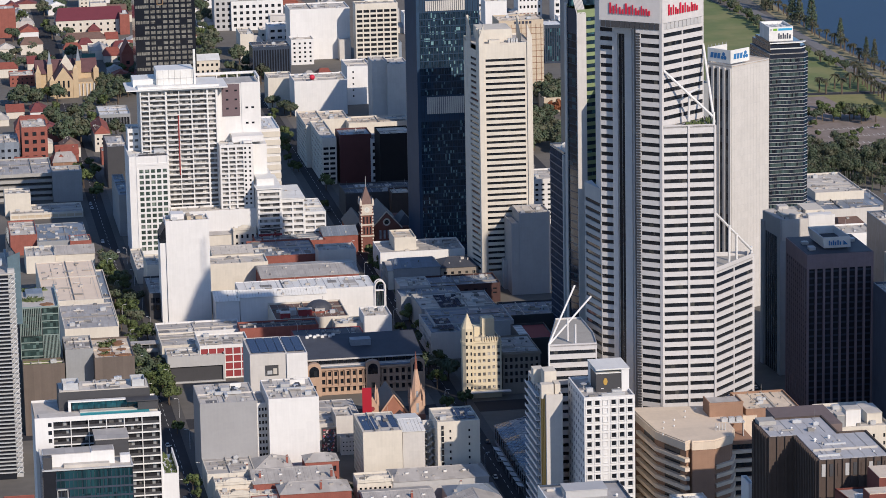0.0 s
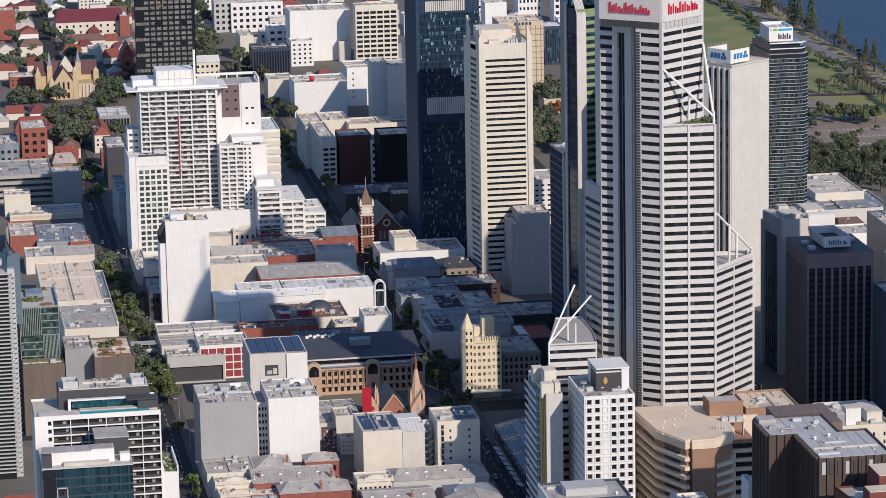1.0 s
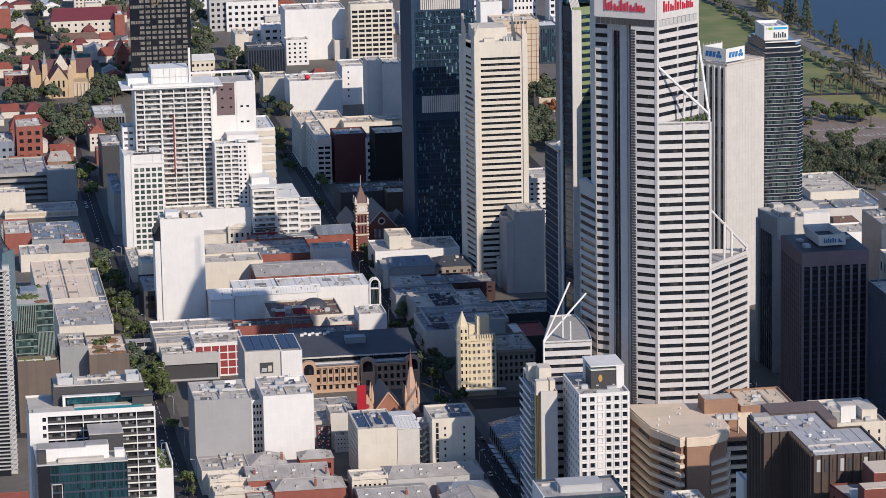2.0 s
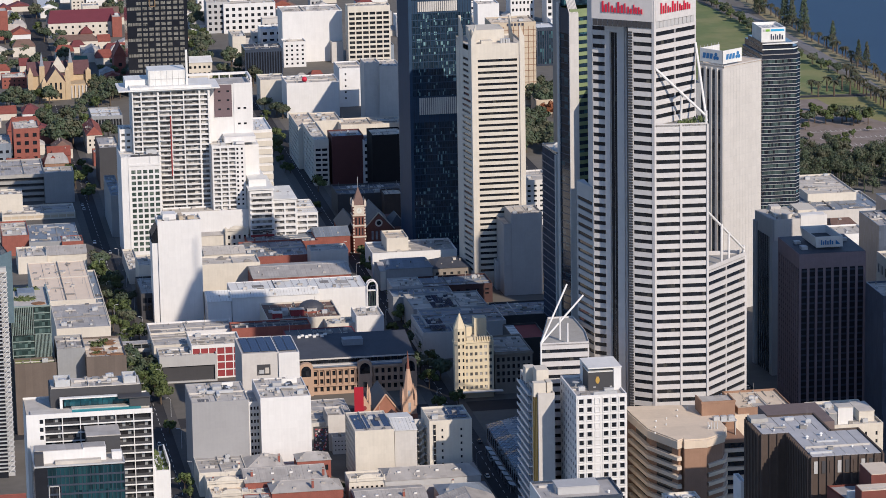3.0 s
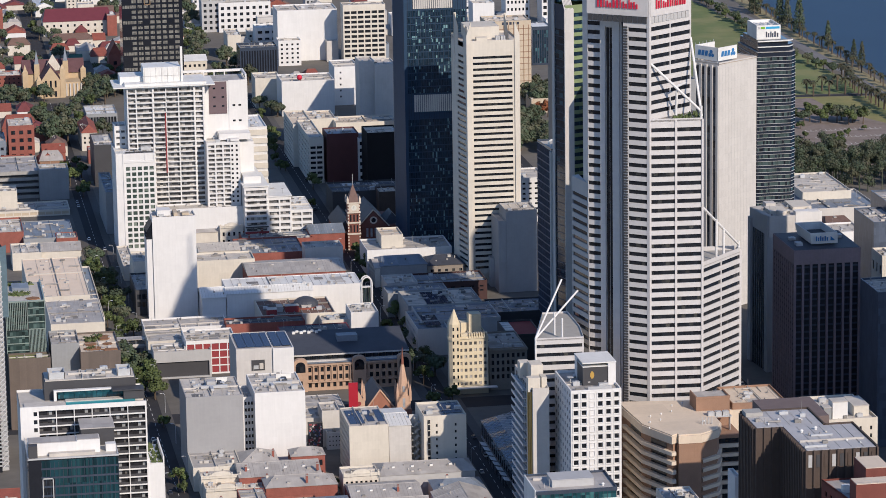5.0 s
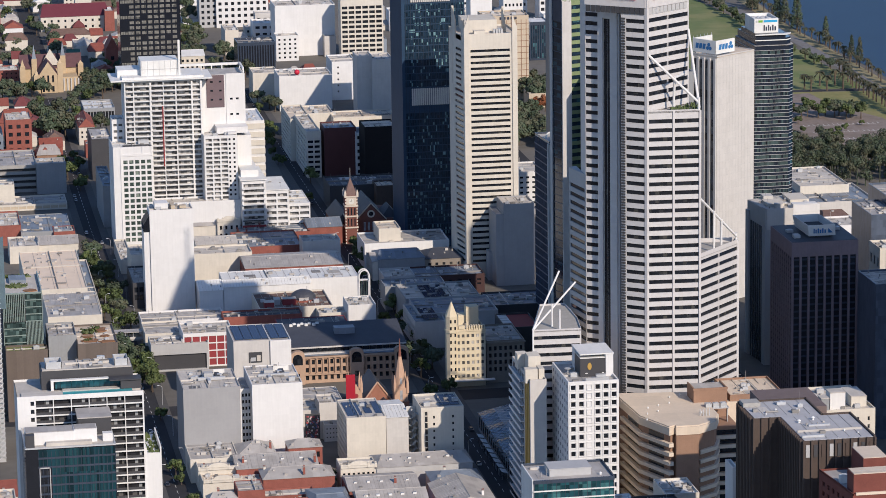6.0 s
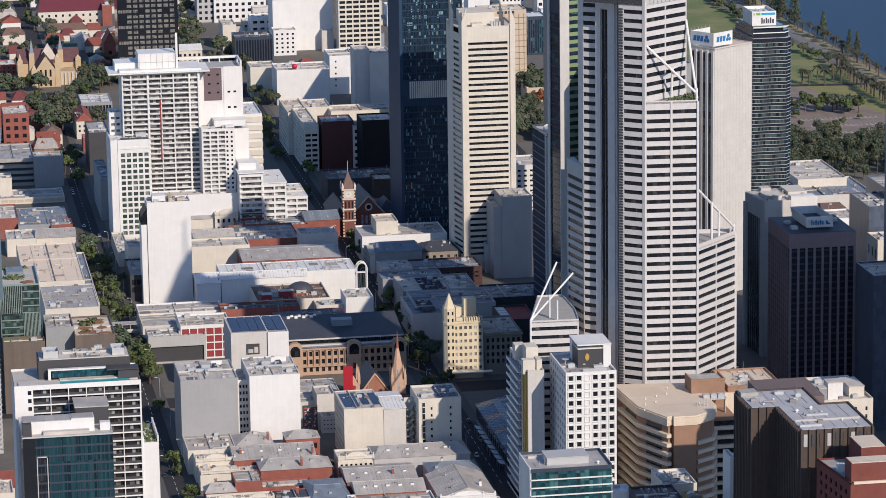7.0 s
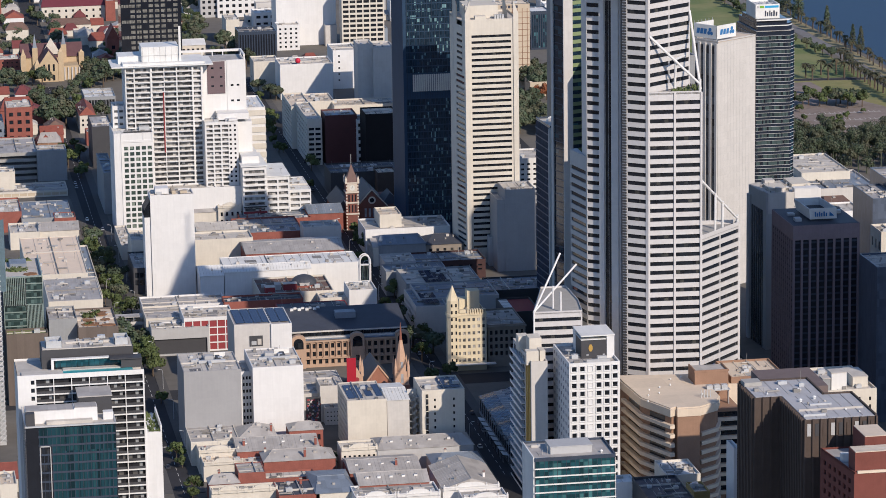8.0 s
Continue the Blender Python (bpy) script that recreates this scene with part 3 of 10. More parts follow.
def banded_tower():
    """The banded granite tower with its stepped, chamfered corners and tube trusses."""
    th = thing("office_tower", 330, 1455, 0, "pale granite office tower with dark ribbon windows and red sign", "office tower")
    A, B, C = (322.7, 1427.0), (345.5, 1425.6), (368.4, 1450.0)
    L0, L, W, V = (299.9, 1444.7), (302.15, 1455.5), (300.4, 1464.5), (298.6, 1474.0)
    F = 3.87
    band = dict(w=1.0, h=0.46, depth=0.5, glass=WIN)
    a = Acc()
    # lowest tier, up to the first terrace
    low = dict(band, nx=2, nz=23, w=0.95, side=0.3, low=13.68, high=0.01)
    poly = [A, B, C, (368.4, 1454), (338, 1458), (330, 1466), (302.15, 1476), V, W, L]
    shaft(th, a, poly, 0, 102.7, {0: low, 1: dict(low, w=0.97), 7: "open", 8: "open", 9: "open"})
    deck(th, [B, C, (368.4, 1454), (340, 1456)], 102.9, CONCRETE, "terrace", wall=GRANITE, lip=1.8)
    # middle tier
    mid = dict(band, nx=2, nz=16, w=0.95, side=0.3, low=0.0, high=2.38)
    a2 = [A, B, (345.5, 1437), (332, 1456), (328, 1466), (302.15, 1466), L]
    shaft(th, a, a2, 102.7, 167.0, {0: mid, 6: "open"})
    deck(th, [A, B, (345.5, 1446)], 166.6, CONCRETE, "terrace", wall=GRANITE)
    # top tier, its corner cut back
    R = (344.6, 1442.9)
    top = dict(band, nx=2, nz=10, w=0.96, side=0.3, low=1.48, high=14.8)
    a3 = [A, R, (337, 1466), (302.15, 1466), L]
    shaft(th, a, a3, 167.0, 222.5, {0: top, 4: "open"})
    # the long left face runs the whole height
    d = Vector((A[0] - L0[0], A[1] - L0[1]))
    length = d.length
    d.normalize()
    nrm = Vector((d.y, -d.x))
    at = lambda u, o=0.0: (L0[0] + d.x * u + nrm.x * o, L0[1] + d.y * u + nrm.y * o)
    # the left-hand bay and its pier stand a few metres behind the corner bay
    back = lambda u, o=0.0: tuple(1.0075 * c for c in at(u, o))
    strip = dict(band, nx=1, nz=50, side=0.05, low=13.68, high=15.3)
    for u0, u1, spec, pl in ((0, 6.9, strip, back), (6.9, 16.8, None, back), (16.8, 19.0, None, at), (19.0, 28.2, strip, at), (28.2, length, None, at)):
        clad(a, th, pl(u0, 0), pl(u1, 0), 0, 222.5, spec)
    clad(a, th, back(16.8), at(16.8), 0, 222.5, None)
    wing = dict(band, nx=1, nz=30, w=0.96, side=0.3, low=13.68, high=5.4)
    a.part("wall", GRANITE, th)
    b = Acc()
    clad(b, th, V, L, 0.0, 135.2, wing)
    b.poly((*V, 135.2), (*L, 135.2), (302.15, 1476, 135.2)), b.poly((302.15, 1476, 0), (*V, 0), (*V, 135.2), (302.15, 1476, 135.2))
    # greyer than the granite: this side's shade is partly put into its colour
    b.part("side_wall", MIDGREY, th)
    # projecting pier with its dark slot, louvre strip and corner column
    for u0, u1, o, z0, z1 in ((6.9, 9.2, 2.2, 0, 204.5), (12.6, 15.9, 2.2, 0, 204.5), (9.2, 12.6, 1.0, 0, 204.5), (6.9, 15.9, 2.2, 204.5, 208), (15.9, 16.7, 1.4, 0, 206.5)):
        p = Acc()
        p.prism([back(u0, o), back(u1, o), back(u1), back(u0)], z0, z1)
        p.part("pier", GRANITE, th)
    for u0, u1, o in ((9.4, 10.8, 1.06), (10.95, 12.4, 1.06)):
        s = Acc()
        s.prism([back(u0, o), back(u1, o), back(u1, o - 0.3), back(u0, o - 0.3)], 0, 204)
        s.part("glass_slot", WIN, th)
    lv = Acc()
    for k in range(170):
        z = 3 + k * 1.2
        lv.prism([at(16.9, 0.35), at(18.8, 0.35), at(18.8), at(16.9)], z, z + 0.75)
    lv.part("louvre_strip", CHARCOAL, th, "dark louvred plant strip")
    col = Acc()
    col.prism([(A[0] - 0.9, A[1] + 0.5), (A[0], A[1] - 0.45), (A[0] + 0.95, A[1] + 0.3), A], 0, 222.5)
    col.part("column", GRANITE, th)
    mx = (A[0] + B[0]) / 2
    for q in ((B[0] - 0.5, B[0] + 0.4, B[1] - 0.5, B[1] + 0.5, 0, 167), (C[0] - 0.5, C[0] + 0.4, C[1] - 0.5, C[1] + 0.5, 0, 104), (mx - 0.45, mx + 0.45, 1425.9, 1426.6, 0, 167)):
        col = Acc()
        col.box(*q)
        col.part("column", GRANITE, th)
    # crown: sign panels, louvres, roof
    cr = Acc()
    cr.prism([at(0.0, 0.5), at(28.5, 0.5), at(28.5), at(0.0)], 211.2, 223.2)
    e = Vector((R[0] - A[0], R[1] - A[1])).normalized()
    n2 = Vector((e.y, -e.x))
    rt = lambda u, o: (A[0] + e.x * u + n2.x * o, A[1] + e.y * u + n2.y * o)
    cr.prism([rt(0.4, 0.5), rt(25.7, 0.5), rt(25.7, 0), rt(0.4, 0)], 211.2, 223.2)
    panel = cr.part("sign_panel", GRANITE, th)
    for k in range(12):
        s = Acc()
        u = 0.6 + k * 2.3
        s.prism([at(u, 0.4), at(u + 1.95, 0.4), at(u + 1.95), at(u)], 208.3, 211.0)
        s.part("louvre", CHARCOAL, th)
        if k < 10:
            s = Acc()
            u = 0.7 + k * 2.5
            s.prism([rt(u, 0.3), rt(u + 2.1, 0.3), rt(u + 2.1, 0), rt(u, 0)], 208.3, 211.0)
            s.part("louvre", MIDGREY, th)
    deck(th, a3, 222.4, ROOFPALE)
    w = Acc()
    for y in (1448, 1463):
        q = [(302.6, y, 222), (315, y, 222), (315, y, 244), (312, y, 244)]
        w.poly(*(q if y < 1450 else reversed(q)))
    e0, e1 = [(302.6, 222), (315, 222), (315, 244), (312, 244)], (1448, 1463)
    for i in range(4):
        (xa, za), (xb, zb) = e0[i], e0[(i + 1) % 4]
        w.poly((xa, e1[0], za), (xa, e1[1], za), (xb, e1[1], zb), (xb, e1[0], zb))
    w.part("crown_wedge", GRANITE, th)
    s = Acc()
    s.beam((312.5, 1455, 240), (312.5, 1455, 264), 0.5, 8)
    s.part("mast", STEEL, th)
    # the sign on the two crown faces: plain red strokes
    tl, tr = math.atan2(d.y, d.x), math.atan2(e.y, e.x)
    c = at(14.6, 0.75)
    sign_strokes(panel, (c[0], c[1], 216.6), tl, (2.6, 0.9, 2.3, 2.8, 0.9, 2.2, 1.7, 2.2), (4.6, 4.2, 2.9, 4.6, 4.2, 2.9, 3.9, 2.9), SIGNRED)
    c = rt(13.0, 0.75)
    sign_strokes(panel, (c[0], c[1], 216.6), tr, (2.6, 0.9, 2.3, 2.8, 0.9, 2.2, 1.7, 2.2), (4.6, 4.2, 2.9, 4.6, 4.2, 2.9, 3.9, 2.9), SIGNRED)
    # tube trusses over the two terraces
    tubes = (((323.4, 1427.2, 191.2), (345.0, 1426.2, 170.2)), ((344.4, 1443, 199.0), (345.2, 1426, 168.0)), ((334.8, 1430.0, 166.6), (334.8, 1427.0, 181.6)),
             ((345.0, 1426.1, 167), (345.0, 1426.1, 172.5)), ((334.8, 1427.0, 181.2), (342.0, 1441.5, 180)),
             ((345.8, 1427.5, 128.5), (367.6, 1450.2, 106.0)), ((354.0, 1435.5, 104), (354.0, 1435, 121.0)), ((358.6, 1441, 104), (358.6, 1440.6, 116)), ((367.6, 1450.4, 104), (367.6, 1450.4, 107.5)))
    for q0, q1 in tubes:
        s = Acc()
        s.beam(q0, q1, 0.55, 8)
        s.part("truss_tube", WHITE, th, "white steel tube")
    # planting on the upper terrace
    r = random.Random(4)
    s = Acc()
    for k in range(60):
        x = r.uniform(333, 346)
        y = r.uniform(1427 + (x - 333) * 0.05, 1429 + max(0, (x - 333)) * 0.75)
        h = r.uniform(0.8, 2.2)
        s.prism([(x + h * 0.5 * math.cos(q), y + h * 0.5 * math.sin(q)) for q in (0.2, 1.4, 2.6, 3.9, 5.1)], 166.6, 166.6 + h, [(x + 0.2 * math.cos(q), y + 0.2 * math.sin(q)) for q in (0.2, 1.4, 2.6, 3.9, 5.1)])
    tagged(s.part("terrace_planting", LEAF, th), "", "", "", "stuff")

    # lower wing with its own trusses
    wg = thing("office_wing", 284, 1440, 0, "low granite wing with ribbon windows and white tube trusses", "building")
    a = Acc()
    P = [(272.8, 1428.5), (294.0, 1427.5), (296.3, 1447), (296.3, 1474), (285, 1474)]
    shaft(wg, a, P, 0, 73.8, {0: dict(nx=1, nz=17, w=0.97, h=0.42, side=0.3, low=9.0, high=1.2, depth=0.5)})
    a.part("wall", GRANITE, wg)
    deck(wg, P, 73.7, CONCRETE, lip=0.7, wall=GRANITE)
    for q0, q1 in (((273.2, 1428.8, 74.2), (295.5, 1447, 90)), ((273.2, 1428.8, 74.2), (289.0, 1450, 94.5)), ((285.0, 1429.2, 60), (285.0, 1429.2, 82.6)), ((283.0, 1436, 73.7), (283.0, 1436, 83.6)), ((273.2, 1428.3, 0), (273.2, 1428.3, 74.8))):
        s = Acc()
        s.beam(q0, q1, 0.42, 8)
        s.part("truss_tube", WHITE, wg, "white steel tube")


def prism_tower():
    """The stone-edged glass tower that stands close behind."""
    th = thing("office_tower", 337, 1665, 0, "glass office tower with a white stone edge and sloping louvred top", "office tower")
    P = [(325.6, 1652.0), (329.6, 1640.4), (333.6, 1640.8), (347, 1645.5), (347, 1668), (331.5, 1668)]
    a = Acc()
    shaft(th, a, P[:2], 0, 184, {0: dict(nx=1, nz=44, w=0.96, h=0.9, side=1.4, right=0.2, low=8, high=12, depth=0.2, glass=OFFICEGLASS), 1: "open"})
    a.part("glass_wall", NAVYGLASS, th)
    a = Acc()
    shaft(th, a, P, 0, 184, {0: "open", 2: dict(nx=1, nz=46, w=0.98, h=0.52, side=0.2, low=6, high=3, depth=0.3, glass=WINBLUE)})
    a.part("wall", mat("olive_spandrel", (0.19, 0.24, 0.12), 0.4, 0.15, 0.3), th)
    b = Acc()
    b.prism([(329.2, 1639.9), (333.8, 1640.1), (333.8, 1641.4), (329.2, 1641.2)], 0, 182)
    b.prism([(325.2, 1651.6), (325.9, 1649.6), (326.5, 1650.0), (325.8, 1652.0)], 0, 186)
    b.part("stone_edge", PALE, th)
    c = Acc()
    n = 7
    for k in range(n):
        t0, t1 = k / n, (k + 0.72) / n
        lerp = lambda p, q, t: tuple(p[i] + (q[i] - p[i]) * t for i in range(3))
        a0, b0 = lerp((329.2, 1640.0, 182), (333.8, 1640.4, 182), t0), lerp((329.2, 1640.0, 182), (333.8, 1640.4, 182), t1)
        a1, b1 = lerp((326.0, 1652, 203), (330.6, 1653, 203), t0), lerp((326.0, 1652, 203), (330.6, 1653, 203), t1)
        c.poly(a0, b0, b1, a1)
        c.poly(*[(q[0], q[1] + 0.5, q[2] - 0.3) for q in (a1, b1, b0, a0)])
    c.part("louvred_top", PALE, th)
    d = Acc()
    d.prism([(327.4, 1652.5), (331, 1653.2), (347, 1653), (347, 1668), (331.5, 1668)], 184, 202)
    d.part("plant_room", WINBLUE, th)


def striped_tower():
    th = thing("office_building", 335, 1712, 0, "dark blue glass office block with slim pale floor edges", "building")
    P = [(331.7, 1725), (333.9, 1699), (352, 1699), (352, 1725)]
    a = Acc()
    shaft(th, a, P, 6, 101, {})
    a.part("wall", mat("matt_navy_glass", (0.022, 0.034, 0.06), 0.6, 0.25, 0.2, spec=0.05, sheets=(1.6, 1.6, 3.8, 0.3)), th)
    for k in range(25):
        z = 6 + k * 3.8
        s = Acc()
        s.prism([(331.4, 1725.3), (333.6, 1698.7), (352.3, 1698.7), (352.3, 1725.3)], z, z + 0.55)
        s.part("floor_edge", mat("blue_grey_edge", (0.085, 0.10, 0.135), 0.5, 0.1, 0.3), th)
    a = Acc()
    for x, y in ((333.0, 1723), (334.0, 1712), (334.8, 1700), (350, 1700)):
        a.beam((x, y, 0), (x, y, 6.2), 0.7, 8)
    a.part("column", CONCRETE, th)
    deck(th, P, 101.6, ROOFPALE, wall=NAVYGLASS)
    a = Acc()
    a.prism([(333.2, 1700.5), (333.2, 1697.8), (336.0, 1697.8), (336.0, 1698.6), (333.9, 1698.6), (333.9, 1700.5)], 0, 101)
    a.part("corner_pier", MIDGREY, th)
    a = Acc()
    for k in range(8):
        t0, t1 = k * math.pi / 8, (k + 1) * math.pi / 8
        a.beam((337 + 2 * math.cos(t0), 1712, 102 + 2.6 * math.sin(t0)), (337 + 2 * math.cos(t1), 1712, 102 + 2.6 * math.sin(t1)), 0.5)
    a.part("dish", ROOFWHITE, th)


SLOTGLASS = cell_glass("slot_glass", (0.03, 0.035, 0.045), (0.14, 0.15, 0.16), 0.5, 50.0, 3.8)


def sign_tower():
    """The pale stone tower set askew to the streets, with a white sign box on its roof."""
    th = thing("office_tower", 440, 1780, 0, "pale stone office tower with slotted side and white sign box", "office tower")
    O = Vector((434.1, 1755.0))
    e, n = Vector((math.cos(radians(34.5)), math.sin(radians(34.5)))), Vector((-math.sin(radians(34.5)), math.cos(radians(34.5))))
    P = lambda u, v: (O.x + e.x * u + n.x * v, O.y + e.y * u + n.y * v)
    a = Acc()
    shaft(th, a, [P(0, 0), P(29.5, 0), P(29.5, 18), P(0, 18)], 0, 132, {})
    a.part("wall", PALE, th)
    j = Acc()
    for k in range(1, 12):
        j.prism([P(k * 2.45, -0.03), P(k * 2.45 + 0.06, -0.03), P(k * 2.45 + 0.06, 0.02), P(k * 2.45, 0.02)], 1, 131.5)
    for k in range(34):
        j.prism([P(0.02, -0.03), P(29.4, -0.03), P(29.4, 0.02), P(0.02, 0.02)], 4 + 3.8 * k, 4.06 + 3.8 * k)
    j.part("panel_joints", MIDGREY, th)
    for k in range(5):
        s = Acc()
        v = 0.2 + k * 3.9
        s.prism([P(-0.9, v), P(0.0, v), P(0.0, v + 1.5), P(-0.9, v + 1.5)], 0, 131)
        s.part("pier", PALE, th)
        if k < 4:
            c = P(-0.12, v + 2.7)
            pane(th, (c[0], c[1], 66), 2.1, 128, math.atan2(-n.y, -n.x), SLOTGLASS)
    deck(th, [P(0, 0), P(29.5, 0), P(29.5, 18), P(0, 18)], 132, ROOFTAN, wall=PALE, lip=0.6)
    b = Acc()
    for q in ([P(0.2, 1.0), P(15, 1.0), P(15, 1.5), P(0.2, 1.5)], [P(0.2, 1.0), P(0.7, 1.5), P(0.7, 17), P(0.2, 17)], [P(0.7, 16.5), P(15, 16.5), P(15, 17), P(0.7, 17)]):
        b.prism(q, 133.3, 140.3)
    b.part("sign_box", ROOFWHITE, th, "white open-topped sign box")
    s = Acc()
    for k in range(6):
        c = P(0.5 + k * 2.8, 16.8)
        s.beam((c[0], c[1], 132), (c[0], c[1], 141.5), 0.12, 5)
        c = P(0.5, 1.6 + k * 3)
        s.beam((c[0], c[1], 132), (c[0], c[1], 133.5), 0.2, 5)
    s.part("sign_frame", STEEL, th)
    # a bank's mark, drawn as plain blue shapes: three slanting strokes and a three-leaved disc
    for base, ang, sgn in ((lambda u, z: (*P(1.5 + u, 0.9), z), 34.5, 1), (lambda u, z: (*P(0.1, 16 - u), z), -55.5, 1)):
        m = Acc()
        for k in range(3):
            q = [base(1.0 + 2.4 * k, 135.4), base(2.9 + 2.4 * k, 135.4), base(3.4 + 2.4 * k, 138.2), base(1.5 + 2.4 * k, 138.2)]
            m.poly(*q)
        for cu, cz, rr in ((10.3, 137.9, 1.05), (9.4, 136.1, 1.0), (11.3, 136.1, 1.0)):
            m.poly(*[base(cu + rr * math.cos(t * math.pi / 6), cz + rr * math.sin(t * math.pi / 6)) for t in range(12)])
        m.part("sign_mark", SIGNBLUE, th)


INKGLASS = mat("ink_blue_glass", (0.014, 0.02, 0.034), 0.15, 0.2, 0.2, spec=0.5, bump=0.02)


def dark_band_tower():
    """The dark glass tower with pale floor lines, a cut corner and a white sign box."""
    th = thing("office_tower", 485, 1848, 0, "dark glass office tower with pale floor lines and sign box", "office tower")
    P = [(474.0, 1830), (493.0, 1830), (496.2, 1834), (496.2, 1868), (472.5, 1868)]
    a = Acc()
    shaft(th, a, P, 0, 124, {0: dict(nx=1, nz=31, w=0.99, h=0.54, side=0.2, low=3, high=1.65, depth=0.15, glass=BANDGLASS), 1: dict(nx=1, nz=31, w=0.9, h=0.54, side=0.2, low=3, high=1.65, depth=0.15, glass=WINBLUE)})
    a.part("wall", INKGLASS, th)
    for k in range(62):
        s = Acc()
        z = 3 + (k // 2) * 3.85 + (0.8 if k % 2 == 0 else 3.05)
        s.prism([(473.8, 1829.75), (493.1, 1829.75), (496.45, 1833.9), (496.45, 1868.2), (472.3, 1868.2)], z - 0.09, z + 0.09)
        s.part("floor_line", MIDGREY, th)
    deck(th, [(475, 1831.5), (492, 1831.5), (495, 1835), (495, 1867), (473.5, 1867)], 128, INKGLASS, "crown", t=4)
    deck(th, P, 124.2, ROOFGREY)
    deck(th, [(475.0, 1833), (492, 1834), (492, 1860), (474.0, 1862)], 130.3, INKGLASS, t=2.4)
    for zz in (126.6, 129.6):
        s = Acc()
        s.prism([(474.4, 1831.2), (492.2, 1831.2), (495.2, 1834.9), (495.2, 1835.4), (474.4, 1831.8)], zz, zz + 0.5)
        s.part("floor_line", ROOFWHITE, th)
    b = Acc()
    b.box(475.0, 488.4, 1836, 1836.5, 130.3, 138)
    b.box(475.0, 475.5, 1836.5, 1856, 130.3, 138)
    b.box(487.9, 488.4, 1836.5, 1856, 130.3, 138)
    b.box(475.0, 488.4, 1856, 1856.5, 130.3, 138)
    b.box(475.5, 487.9, 1836.5, 1856, 130.3, 136.5)
    box_ = b.part("sign_box", ROOFWHITE, th, "white rooftop sign box")
    sign_strokes(box_, (483.8, 1835.95, 133.0), 0, (2.0, 1.8, 2.4), (3.0, 3.0, 3.0), SIGNDARK, 0.45)
    for x0, x1, m in ((475.8, 476.7, MIDGREY), (477.3, 479.6, mat("sign_green", (0.15, 0.35, 0.03), 0.5, 0.04)), (480.2, 487.8, mat("sign_sky_blue", (0.02, 0.30, 0.55), 0.5, 0.04))):
        s = Acc()
        s.box(x0, x1, 1835.86, 1836.0, 136.0, 137.2)
        s.part("sign_bar", m, box_)
    r = random.Random(3)
    s = Acc()
    for k in range(14):
        s.beam((477 + r.random() * 10, 1838 + r.random() * 16, 136.5), (477 + r.random() * 10, 1838 + r.random() * 16, 137.2), 0.2, 5)
    s.part("roof_pipes", STEEL, th)


